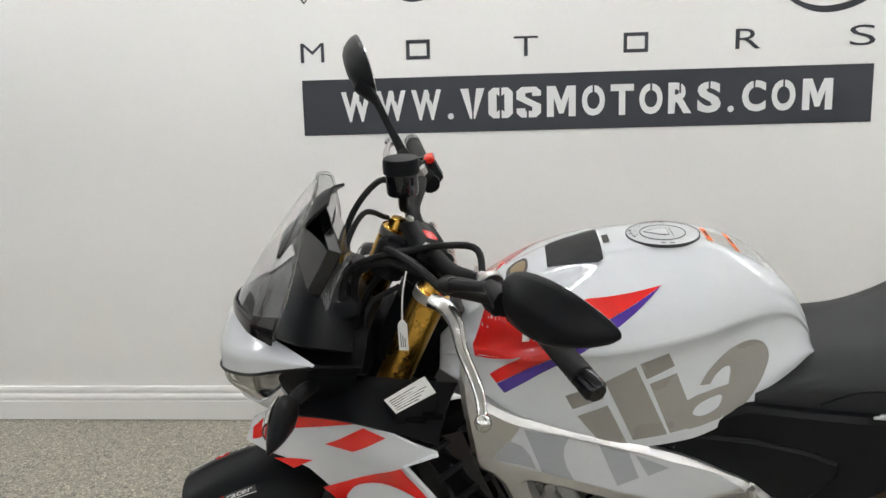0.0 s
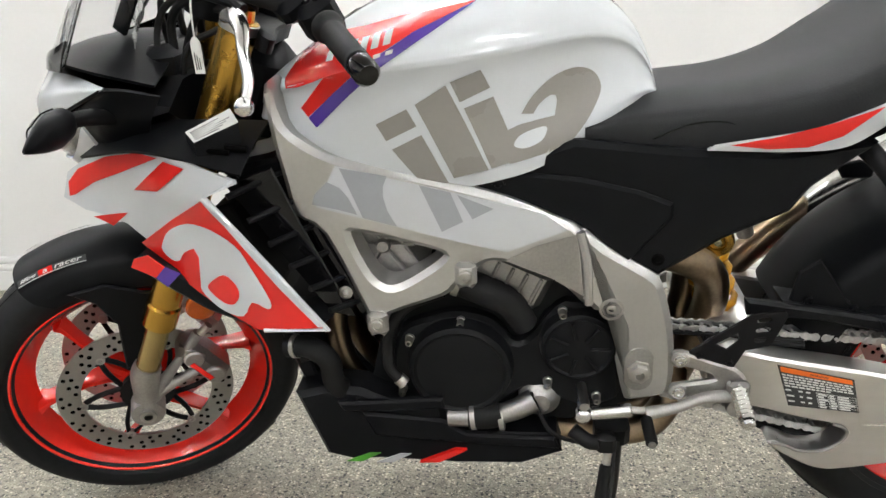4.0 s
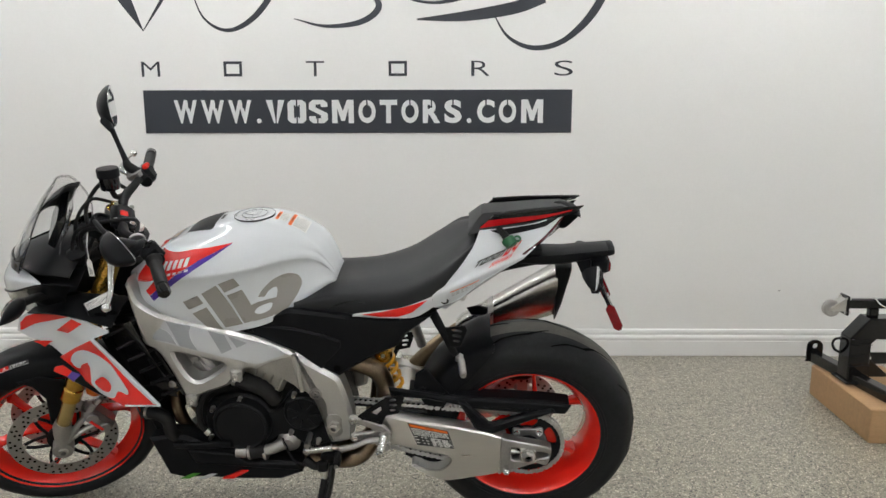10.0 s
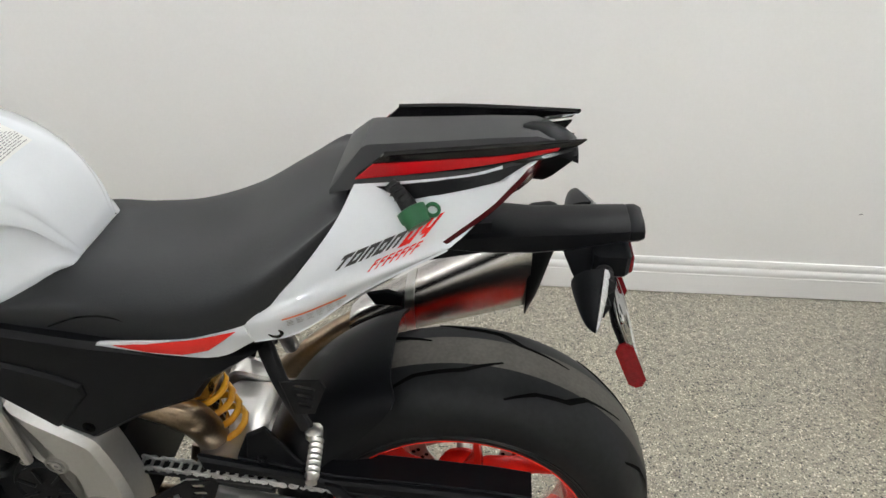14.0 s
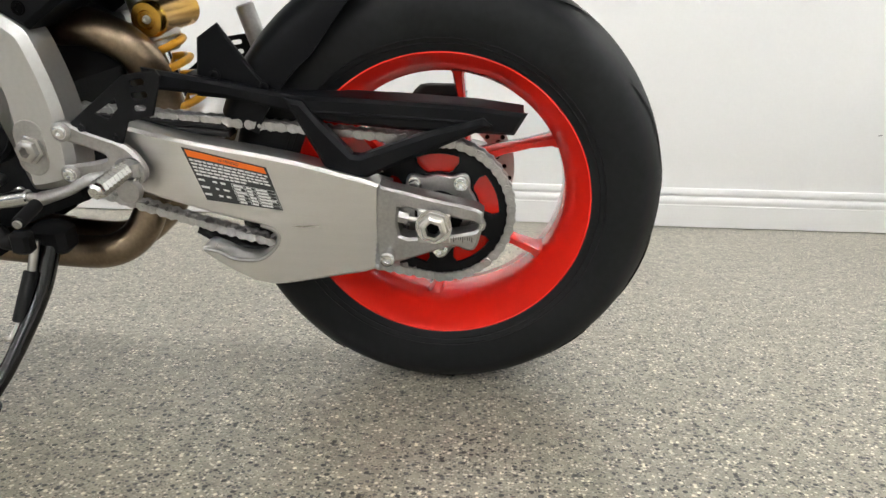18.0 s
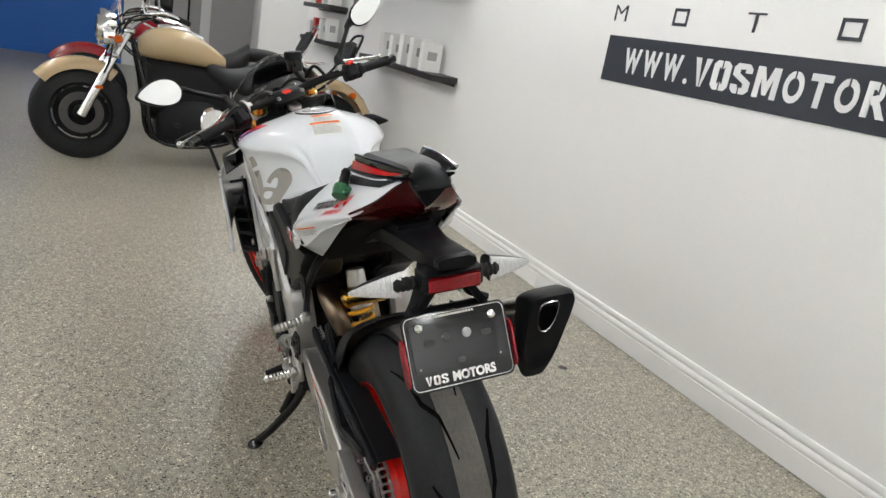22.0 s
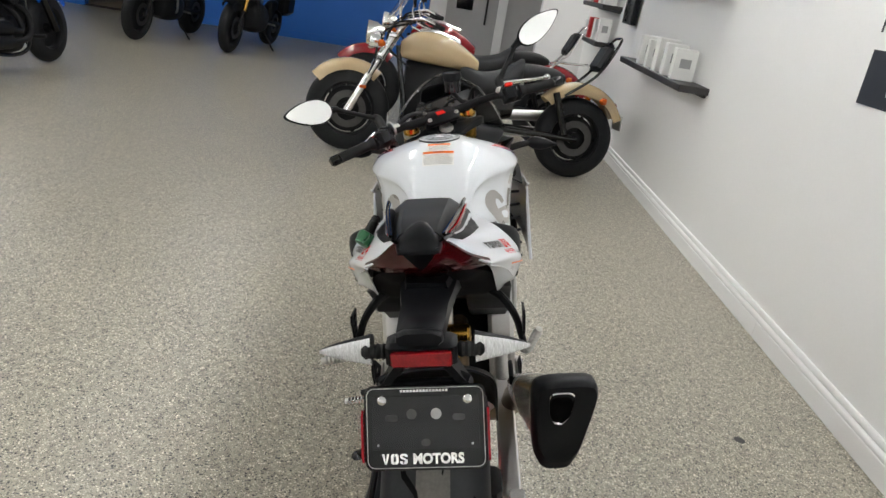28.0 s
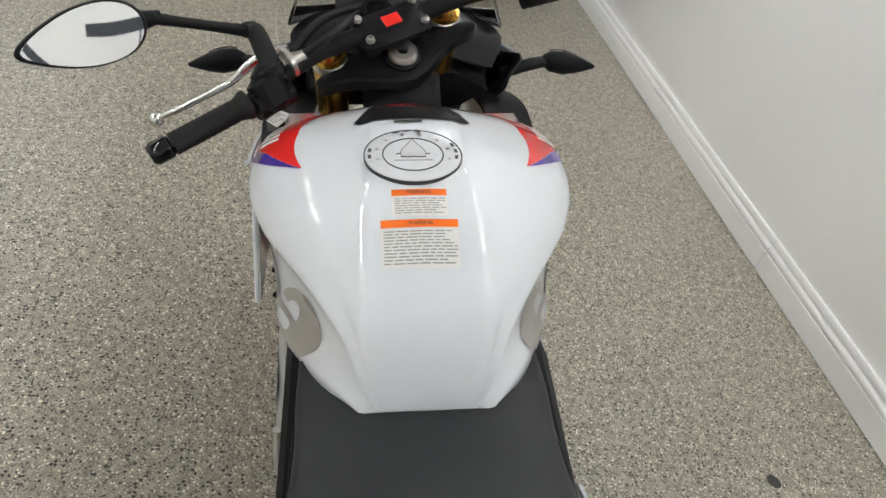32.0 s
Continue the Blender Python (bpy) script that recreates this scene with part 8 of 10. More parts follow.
# ---- exhaust ----
part("rear_header", tube(bmesh.new(), [(0.2, -0.06, 0.585), (0.26, -0.075, 0.585), (0.315, -0.07, 0.555), (0.335, -0.05, 0.5), (0.33, -0.02, 0.42), (0.3, 0.0, 0.3)], 0.0285, 18, 7), M["pipe"], bike, "thick heat-tinted rear header")
part("rear_header", tube(bmesh.new(), [(0.2, 0.03, 0.56), (0.27, 0.03, 0.55), (0.31, 0.03, 0.5), (0.3, 0.03, 0.38)], 0.026, 16, 6), M["pipe"], bike, "thick heat-tinted rear header")
for k in range(2):
    part("collector_pipe", tube(bmesh.new(), [(-0.05, -0.05 + 0.07 * k, 0.222), (0.12, -0.06 + 0.07 * k, 0.218), (0.22, -0.07 + 0.07 * k, 0.225 ), (0.27, -0.055 + 0.07 * k, 0.255), (0.29 + 0.015 * k, -0.03 + 0.07 * k, 0.31), (0.29, 0.02 + 0.05 * k, 0.37)], 0.0275, 18, 7), M["pipe"], bike, "bronze tinted collector pipe")
part("link_pipe", tube(bmesh.new(), [(0.28, 0.06, 0.32), (0.38, 0.15, 0.4), (0.48, 0.17, 0.5), (0.57, 0.185, 0.565)], 0.028, 18, 7), M["pipe"], bike, "link pipe to the silencer")


def muffler_ring(x, k, dz=0.0, dy=0.0):
    t = (x - 0.55) / 0.35
    c = Vector((x, 0.182 + 0.052 * t + dy, 0.558 + 0.142 * t + dz))
    hw, hh = (0.034 + 0.018 * t) * k, (0.042 + 0.052 * t) * k
    out = []
    for i in range(26):
        a = 2 * math.pi * i / 26
        y = math.copysign(abs(math.cos(a)) ** 0.75, math.cos(a)) * hw
        z = math.copysign(abs(math.sin(a)) ** 0.75, math.sin(a)) * hh
        out.append(c + Vector((z * -0.02, y * (1 + 0.28 * z / max(hh, 0.001)), z)))
    return out


mf = part("silencer", loft(bmesh.new(), [muffler_ring(x, k) for x, k in ((0.55, 0.8), (0.57, 1), (0.65, 1), (0.74, 1), (0.82, 1.0), (0.878, 1.0))]), M["muffler"], bike, "brushed steel silencer with a black end cap", smooth=45)


def soft_ring(pts, n=3):
    """Corners of a closed outline cut round."""
    for _ in range(n):
        pts = [p.lerp(q, f) for p, q in zip(pts, pts[1:] + pts[:1]) for f in (0.18, 0.82)]
    return pts


def cap_ring(x, k, lean):
    """Angular outline of the end cap: flat on top, narrow below."""
    t = (x - 0.55) / 0.35
    c = Vector((x, 0.187 + 0.052 * t, 0.556 + 0.142 * t))
    return soft_ring([c + Vector((lean * z, y * k, z * k)) for y, z in ((-0.054, 0.084), (-0.03, 0.096), (0.05, 0.097), (0.058, 0.066), (0.022, -0.094), (-0.034, -0.098), (-0.054, -0.05))])


def outlet_ring(x, k):
    return soft_ring([Vector((x + 0.2 * z * k, 0.231 + y * k, 0.743 + z * k)) for y, z in ((-0.022, 0.036), (0.023, 0.037), (0.018, -0.01), (0.002, -0.037), (-0.014, -0.033), (-0.022, -0.012))])


part("silencer_end", loft(bmesh.new(), [cap_ring(x, k, lean) for x, k, lean in ((0.872, 1.03, -0.03), (0.876, 1.05, -0.01), (0.893, 1.03, 0.14), (0.899, 0.99, 0.18), (0.904, 0.93, 0.2), (0.903, 0.8, 0.2))]), M["black"], mf, "black angular silencer end cap", smooth=35)
part("silencer_outlet", loft(bmesh.new(), [outlet_ring(x, k) for x, k in ((0.9, 1.04), (0.918, 1.03), (0.92, 0.98), (0.918, 0.93), (0.909, 0.9))], cap=False), M["chrome"], mf, "thin bright outlet lip")
part("silencer_bore", loft(bmesh.new(), [outlet_ring(x, k) for x, k in ((0.9145, 0.94), (0.9155, 0.6))]), M["groove"], mf)
plate("silencer_bracket", [(0.585, 0.655), (0.625, 0.665), (0.655, 0.655), (0.65, 0.63), (0.6, 0.63)], M["black"], mf, 0.15, 0.16, 0.003)
part("silencer_strap", loft(bmesh.new(), [muffler_ring(x, 1.03) for x in (0.655, 0.672)]), M["steel"], mf)

# ---- footrests ----
for s in (-1, 1):
    hp = plate("rest_hanger", rounded([(0.248, 0.468), (0.262, 0.474), (0.3, 0.459), (0.345, 0.443), (0.368, 0.416), (0.368, 0.394), (0.352, 0.386), (0.334, 0.4), (0.3, 0.395), (0.264, 0.387), (0.25, 0.392), (0.25, 0.408), (0.268, 0.413), (0.306, 0.42), (0.315, 0.427), (0.285, 0.44), (0.255, 0.449)], 3), M["castgrey"], bike, s * 0.179, s * 0.193, 0.004, "cast footrest hanger")
    part("hanger_boss", lathe(bmesh.new(), [(0.018, 0), (0.018, 0.012), (0.015, 0.015), (0.0001, 0.015)], (0.352, s * 0.186, 0.404), (0, s, 0), 22), M["castgrey"], hp)
    for x, z in ((0.259, 0.461), (0.261, 0.4)):
        part("bolt_seat", lathe(bmesh.new(), [(0.014, 0), (0.014, 0.003), (0.012, 0.0045), (0.0001, 0.0045)], (x, s * 0.193, z), (0, s, 0), 22), M["castgrey"], hp)
        bolt("hanger_bolt", (x, s * 0.197, z), (0, s, 0), 0.008, hp, M["chrome"], h=0.005)
    bolt("hanger_pivot", (0.355, s * 0.199, 0.4), (0, s, 0), 0.0075, hp, M["chrome"], h=0.008)
    pg = part("foot_peg", lathe(bmesh.new(), [(0.008, 0), (0.0125, 0.004)] + [(0.0105 + 0.003 * (k % 2), 0.008 + 0.0047 * k) for k in range(15)] + [(0.011, 0.08), (0.0075, 0.084), (0.0001, 0.084)], (0.349, s * 0.2, 0.414), (-0.05, s, -0.1), 8), M["polish"], hp, "knurled alloy peg")
    part("peg_clevis", block(bmesh.new(), (0.35, s * 0.2, 0.412), (0.034, 0.02, 0.03), 0.006), M["castgrey"], hp)
    heel_holes = [slot_of((0.371, 0.5285), (0.383, 0.5305), 0.0042), slot_of((0.371, 0.5115), (0.385, 0.5135), 0.0042), slot_of((0.371, 0.4945), (0.38, 0.496), 0.0042), [(0.344, 0.494), (0.342, 0.507), (0.311, 0.487), (0.328, 0.478)]]
    hg = pierced("heel_guard", [(0.274, 0.466), (0.291, 0.459), (0.326, 0.446), (0.343, 0.445), (0.356, 0.476), (0.393, 0.485), (0.411, 0.538), (0.405, 0.547), (0.358, 0.539), (0.272, 0.473)], heel_holes, M["matt"], hp, s * 0.186, s * 0.19, 0.001, "drilled black heel guard")
    for x, z in ((0.288, 0.466), (0.335, 0.453)):
        bolt("guard_screw", (x, s * 0.19, z), (0, s, 0), 0.005, hg, M["black"], h=0.003)
    # passenger rest on a curved arm
    arm = part("passenger_arm", tube(bmesh.new(), [(0.49, s * 0.12, 0.785), (0.505, s * 0.145, 0.77), (0.53, s * 0.172, 0.735), (0.56, s * 0.188, 0.68)], [0.015, 0.014, 0.012, 0.011], 10, 6, 0.7), M["matt"], bike, "black passenger footrest arm")
    arm_holes = [slot_of((0.553, 0.7615), (0.573, 0.7585), 0.0042), slot_of((0.555, 0.745), (0.571, 0.7425), 0.0042), slot_of((0.557, 0.7285), (0.567, 0.727), 0.004)]
    pierced("arm_plate", [(0.53, 0.77), (0.585, 0.775), (0.592, 0.762), (0.574, 0.712), (0.545, 0.708)][::-1], arm_holes, M["matt"], arm, s * 0.186, s * 0.191, 0.001, "drilled black plate")
    part("passenger_peg", lathe(bmesh.new(), [(0.008, 0)] + [(0.008 + 0.0025 * (k % 2), 0.004 + 0.0045 * k) for k in range(15)] + [(0.008, 0.074), (0.0001, 0.076)], (0.575, s * 0.194, 0.672), (0.1, s, -0.1) if s < 0 else (0.35, 0.35, 0.9), 10), M["steel"], arm, "knurled alloy peg")
    part("peg_clevis", block(bmesh.new(), (0.57, s * 0.191, 0.675), (0.022, 0.024, 0.022), 0.005), M["steel"], arm)
# gear linkage
gl = part("gear_lever", tube(bmesh.new(), [(0.35, -0.203, 0.401), (0.3, -0.207, 0.399), (0.262, -0.208, 0.381), (0.214, -0.206, 0.365)], [0.011, 0.009, 0.0085, 0.011], 12, 6, 0.7), M["castgrey"], bike, "cast gear lever")
part("lever_eye", lathe(bmesh.new(), [(0.016, -0.007), (0.017, -0.005), (0.017, 0.005), (0.016, 0.007)], (0.35, -0.205, 0.382), (0, 1, 0), 20), M["castgrey"], gl)
part("shift_rod", rod(bmesh.new(), (0.127, -0.192, 0.351), (0.192, -0.196, 0.364), 0.0115, 16, 0.002), M["polish"], gl, "quickshifter rod")
part("rod_neck", rod(bmesh.new(), (0.19, -0.196, 0.3635), (0.212, -0.2, 0.366), 0.006, 10), M["steel"], gl)
part("gear_toe_peg", rod(bmesh.new(), (0.212, -0.212, 0.36), (0.214, -0.262, 0.35), 0.0095, 14, 0.002), M["grip"], gl, "rubber toe peg")
part("toe_peg_end", rod(bmesh.new(), (0.214, -0.262, 0.35), (0.2141, -0.266, 0.3492), 0.006, 12), M["steel"], gl)
part("rod_joint", lathe(bmesh.new(), [(0.01, -0.01), (0.013, -0.007), (0.013, 0.007), (0.01, 0.01), (0.005, 0.012)], (0.115, -0.192, 0.349), (0, -1, 0), 18), M["chrome"], gl)
part("shift_shaft", rod(bmesh.new(), (0.115, -0.13, 0.372), (0.116, -0.2, 0.37), 0.008, 12), M["steel"], gl)
part("shift_arm", tube(bmesh.new(), [(0.115, -0.185, 0.372), (0.115, -0.187, 0.349)], [0.01, 0.009], 10, 1), M["castgrey"], gl)
# side stand
std = part("side_stand", tube(bmesh.new(), [(0.172, -0.15, 0.265), (0.165, -0.19, 0.2), (0.145, -0.255, 0.125), (0.125, -0.305, 0.078)], [0.016, 0.014, 0.012, 0.012], 12, 6), M["gloss"], bike, "black side stand, down")
part("stand_foot", lathe(bmesh.new(), [(0.022, -0.004), (0.026, 0), (0.022, 0.006), (0.014, 0.01)], (0.122, -0.311, 0.069), (0, -0.2, 0.98), 18), M["gloss"], std)
part("stand_bracket", block(bmesh.new(), (0.17, -0.135, 0.275), (0.06, 0.05, 0.05), 0.01), M["matt"], std, "black stand bracket")
part("stand_spring", tube(bmesh.new(), [(0.165, -0.17, 0.285), (0.158, -0.185, 0.24)], 0.007, 10, 1), M["steel"], std, "steel stand spring")
part("spring_sleeve", rod(bmesh.new(), (0.158, -0.187, 0.24), (0.145, -0.222, 0.17), 0.011, 12, 0.002), M["grip"], std, "rubber spring sleeve")
part("spring_hook", tube(bmesh.new(), [(0.145, -0.222, 0.17), (0.137, -0.235, 0.152), (0.128, -0.24, 0.15)], 0.004, 8, 4), M["steel"], std)

# ---- number plate carrier ----
bm = bmesh.new()
rings = []
for x, w, zt, zb in ((0.74, 0.055, 0.925, 0.9), (0.8, 0.05, 0.93, 0.895), (0.86, 0.042, 0.932, 0.895), (0.92, 0.041, 0.938, 0.905), (0.985, 0.038, 0.945, 0.92), (0.987, 0.0365, 0.944, 0.92), (0.989, 0.038, 0.945, 0.92), (1.0, 0.038, 0.946, 0.922), (1.006, 0.036, 0.944, 0.924)):
    rings.append([(x, -w, zb + 0.006), (x, -w * 0.85, zb), (x, w * 0.85, zb), (x, w, zb + 0.006), (x, w * 0.97, zt - 0.006), (x, w * 0.6, zt), (x, -w * 0.6, zt), (x, -w * 0.97, zt - 0.006)])
carrier = part("plate_carrier", loft(bm, rings), M["black"], bike, "satin black number plate carrier")
for s in (-1, 1):
    part("carrier_leg", loft(bmesh.new(), [[(x - w, s * y, z), (x + w, s * y, z), (x + w, s * (y - d), z), (x - w, s * (y - d), z)] for x, y, z, w, d in ((0.935, 0.034, 0.912, 0.04, 0.02), (0.945, 0.044, 0.875, 0.032, 0.016), (0.955, 0.066, 0.842, 0.02, 0.016), (0.952, 0.08, 0.824, 0.01, 0.018))]), M["black"], carrier, "black plate leg")
part("leg_bridge", block(bmesh.new(), (0.955, 0, 0.829), (0.014, 0.15, 0.012), 0.003), M["black"], carrier)
part("light_box", block(bmesh.new(), (0.965, 0, 0.895), (0.05, 0.115, 0.042), 0.006), M["black"], carrier)
part("stop_lamp", block(bmesh.new(), (0.992, 0, 0.892), (0.008, 0.098, 0.028), 0.003), M["lens"], carrier, "red rectangular stop lamp")
PC, PT = Vector((1.002, 0, 0.772)), radians(25)
pm = Matrix.Translation(PC) @ Matrix.Rotation(PT * -1, 4, "Y")


def on_plate(bm):
    """From a flat drawing (x across, y up) to the leaning plate, facing back."""
    bm.transform(pm @ Matrix(((0, 0, 1, 0), (1, 0, 0, 0), (0, 1, 0, 0), (0, 0, 0, 1))))
    return bm


def flat(pts, z0, z1, bev=0.0):
    bm = prism(bmesh.new(), pts, -z1, -z0, bev)
    for v in bm.verts:
        v.co = Vector((v.co.x, v.co.z, -v.co.y))
    return on_plate(bm)


def rrect(w, h, r, n=5):
    out = []
    for cx, cy, a0 in ((w - r, h - r, 0), (-w + r, h - r, 90), (-w + r, -h + r, 180), (w - r, -h + r, 270)):
        out += [(cx + r * math.cos(radians(a0 + 90 * k / n)), cy + r * math.sin(radians(a0 + 90 * k / n))) for k in range(n + 1)]
    return out


back = part("plate_back", flat(rrect(0.098, 0.066, 0.012), -0.006, 0, 0.002), M["black"], carrier, "black plate backing")
pf = part("plate_frame", flat(rrect(0.1, 0.0685, 0.014), 0.0005, 0.004, 0.0015), M["gloss"], carrier, "gloss black plate frame")
part("plate_cover", flat([(x, y + 0.008) for x, y in rrect(0.088, 0.043, 0.004)], 0.0042, 0.0052, 0.0003), M["dash"], pf, "smoked empty plate window")
part("frame_line", tube(bmesh.new(), [pm @ Vector((0.0045, x, y)) for x, y in rrect(0.0955, 0.064, 0.012)] + [pm @ Vector((0.0045, 0.0955, 0.052))], 0.0008, 5, 1), M["steel"], pf, "thin bright frame line")
for x, y in ((-0.07, 0.045), (0.07, 0.045)):
    part("plate_screw", on_plate(lathe(bmesh.new(), [(0.0075, 0.005), (0.0075, 0.008), (0.005, 0.01), (0.0001, 0.0105)], (x, y, 0), (0, 0, 1), 14)), M["chrome"], pf)
for x, y, r, wide, ink in ((-0.022, 0.022, 0.0085, 1, "ink"), (0.018, 0.022, 0.009, 1, "greyink"), (-0.055, 0.016, 0.0055, 1.9, "ink"), (0.055, 0.016, 0.0055, 1.9, "ink"), (0.0, -0.024, 0.006, 1.3, "ink"), (-0.078, -0.027, 0.002, 1, "greyink"), (0.076, -0.027, 0.002, 1, "greyink")):
    part("backing_hole", flat([(x + (wide - 1) * r * (1 if math.cos(a) > 0 else -1) + r * math.cos(a), y + r * math.sin(a)) for a in [2 * math.pi * (k + 0.5) / 18 for k in range(18)]], 0.0052, 0.0056), M[ink], pf)
tb = fit_to(text_bm("MOTORS", 0.02, 0.0003, bold=0.0009), 0.083, 0.0175)
tb.transform(Matrix.Translation((0.02, -0.0495, 0.0046)))
part("frame_word", on_plate(tb), M["label"], pf, smooth=0)
for k, kind in enumerate(("wedge", "ring", "hook")):
    bm = shapes(kind, 0.096, 0.118)
    bm.transform(Matrix.Diagonal((0.13, 0.3, 0.14, 1)))
    for v in bm.verts:
        v.co = Vector((v.co.x, v.co.z, v.co.y))
    bm.transform(Matrix.Translation((-0.0665 + 0.0148 * k, -0.0495, 0.0048)))
    part("emblem_shape", on_plate(bm), M["label"], pf, smooth=0)
tb = flat([(-0.04, 0.0575), (0.04, 0.0575), (0.04, 0.0615), (-0.04, 0.0615)], 0.0042, 0.0048)
for k in range(15):
    part("text_bar", flat([(-0.04 + 0.0053 * k, 0.0575), (-0.0362 + 0.0053 * k, 0.0575), (-0.0362 + 0.0053 * k, 0.0615), (-0.04 + 0.0053 * k, 0.0615)], 0.0042, 0.0048), M["label"], pf)
tb.free()
for s in (-1, 1):
    part("plate_bracket", tube(bmesh.new(), [(0.95, s * 0.03, 0.885), (0.955, s * 0.04, 0.855), (0.965, s * 0.075, 0.838)], 0.007, 8, 4), M["black"], carrier)
    rf = part("side_reflector", loft(bmesh.new(), [[pm @ Vector((d, s * (0.101 + q), -0.055 + 0.085 * u + 0.0)) for d, u in ((-0.014, 0.12), (-0.006, 0), (0.004, 0), (0.012, 0.12), (0.012, 0.88), (0.004, 1), (-0.006, 1), (-0.014, 0.88))] for q in (0, 0.004)]), M["lens"], carrier, "red side reflector")
    ist = part("indicator_stalk", lathe(bmesh.new(), [(0.008, 0)] + [(0.0115 + 0.002 * (k % 2), 0.004 + 0.005 * k) for k in range(8)] + [(0.008, 0.046)], (0.955, s * 0.055, 0.888), (-0.05, s, 0), 14), M["grip"], carrier, "ribbed indicator stalk")
    rings, lens = [], []
    for k in range(15):
        u = k / 14
        q, rz, cz = 0.086 + 0.09 * u, 0.0225 * (1 - u) ** 0.8 + 0.0028, 0.886 - 0.006 * u
        fx, cx = (1 - u) ** 0.6 * 0.95 + 0.08, 0.948 - 0.0135 * u
        rings.append([(cx - 0.038 * fx * abs(math.cos(a)), s * q, cz + math.sin(a) * rz) for a in [math.pi / 2 + math.pi * k / 9 for k in range(10)]])
        rib = 0.0016 * (k % 2) * (u < 0.9)
        lens.append([(cx + (0.012 * fx - rib) * math.cos(a) ** 0.6, s * q, cz + math.sin(a) * rz) for a in [-1.5 + 3.0 * k / 9 for k in range(10)]])
    part("indicator", loft(bmesh.new(), rings), M["black"], ist, "dark indicator housing")
    part("indicator_lens", loft(bmesh.new(), lens), M["indlens"], ist, "clear ribbed indicator lens")
part("tail_strut", loft(bmesh.new(), [[(x, -w, z), (x, w, z), (x, w * 0.8, z + h), (x, -w * 0.8, z + h)] for x, w, z, h in ((0.6, 0.05, 0.84, 0.05), (0.7, 0.06, 0.885, 0.05), (0.8, 0.045, 0.9, 0.04))]), M["black"], bike, "black subframe strut")

part("cylinder_casting", block(bmesh.new(), (-0.005, -0.13, 0.572), (0.13, 0.03, 0.075), 0.012, Euler((0, radians(25), 0)).to_matrix()), M["castgrey"], eng, "bare cast cylinder side")
for k in range(4):
    part("casting_rib", block(bmesh.new(), (-0.03 + 0.022 * k, -0.146, 0.583 - 0.01 * k), (0.006, 0.008, 0.05), 0.002, Euler((0, radians(25), 0)).to_matrix()), M["castgrey"], eng)
part("wiring_plug", block(bmesh.new(), (0.155, -0.185, 0.287), (0.03, 0.025, 0.035), 0.005), M["grip"], bike, "black wiring plug")
part("plug_boot", tube(bmesh.new(), [(0.1, -0.17, 0.3), (0.125, -0.18, 0.285), (0.145, -0.185, 0.287)], 0.013, 10, 4), M["grip"], bike)
part("loose_wire", tube(bmesh.new(), [(0.03, -0.15, 0.36), (0.06, -0.17, 0.3), (0.1, -0.175, 0.28), (0.14, -0.18, 0.285)], 0.004, 6, 6), M["grip"], bike)


# ---- other motorcycles on the floor ----
def ground_wheel(name, x, R, width, rim_r, parent, spokes, rim_mat, label):
    """A tyre on a spoked or cast rim with a disc."""
    c = Vector((x, 0, R))
    t = width / 2
    prof = [(rim_r + (R - rim_r) * math.sin(math.pi * k / 14) ** 0.6, -math.cos(math.pi * k / 14) * t) for k in range(15)]
    w = part(name, lathe(bmesh.new(), prof + [(rim_r - 0.012, t * 0.7), (rim_r - 0.012, -t * 0.7)], c, seg=48, close=True), M["tyre"], parent, label)
    part("rim", lathe(bmesh.new(), [(rim_r + 0.006, -t * 0.72), (rim_r - 0.016, -t * 0.6), (rim_r - 0.022, 0), (rim_r - 0.016, t * 0.6), (rim_r + 0.006, t * 0.72), (rim_r - 0.004, t * 0.3), (rim_r - 0.004, -t * 0.3)], c, seg=48, close=True), rim_mat, w, "wheel rim")
    part("hub", lathe(bmesh.new(), [(0.012, -0.07), (0.05, -0.06), (0.05, 0.06), (0.012, 0.07)], c, seg=20, close=True), M["matt"], w)
    for k in range(spokes):
        a = 2 * math.pi * k / spokes
        o = Vector((math.cos(a), 0, math.sin(a)))
        part("spoke", rod(bmesh.new(), c + o * 0.04, c + o * (rim_r - 0.018), 0.014 if spokes < 12 else 0.004, 6), rim_mat, w)
    part("wheel_web", lathe(bmesh.new(), [(0.05, -0.012), (rim_r - 0.03, -0.01), (rim_r - 0.03, 0.01), (0.05, 0.012)], c, seg=32, close=True), M["matt"], w)
    part("brake_disc", lathe(bmesh.new(), [(0.09, -0.068), (0.145, -0.068), (0.145, -0.063), (0.09, -0.063)], c, seg=32, close=True), M["castdark"], w)
    return w


def fender(name, x, R, w, a0, a1, parent, material, label):
    rows = []
    for y, dr in ((-w, -0.07), (-w * 0.97, -0.02), (-w * 0.6, 0.014), (0, 0.024), (w * 0.6, 0.014), (w * 0.97, -0.02), (w, -0.07)):
        rows.append([(x + math.cos(a) * (R + 0.02 + dr), y, R + math.sin(a) * (R + 0.02 + dr)) for a in [radians(a0 + (a1 - a0) * k / 6) for k in range(7)]])
    return part(name, sheet(rows, 0.005, 3, 3), material, parent, label, smooth=50)


def body(name, secs, parent, material, label=""):
    """A rounded form through sections of (x, half width, top, bottom)."""
    rings = [[(x, w * math.copysign(abs(math.cos(a)) ** 0.7, math.cos(a)), (zt + zb) / 2 + (zt - zb) / 2 * math.copysign(abs(math.sin(a)) ** 0.8, math.sin(a))) for a in [2 * math.pi * k / 24 for k in range(24)]] for x, w, zt, zb in [tuple(v) for v in spline(secs, 4)]]
    return part(name, loft(bmesh.new(), rings), material, parent, label, smooth=60)


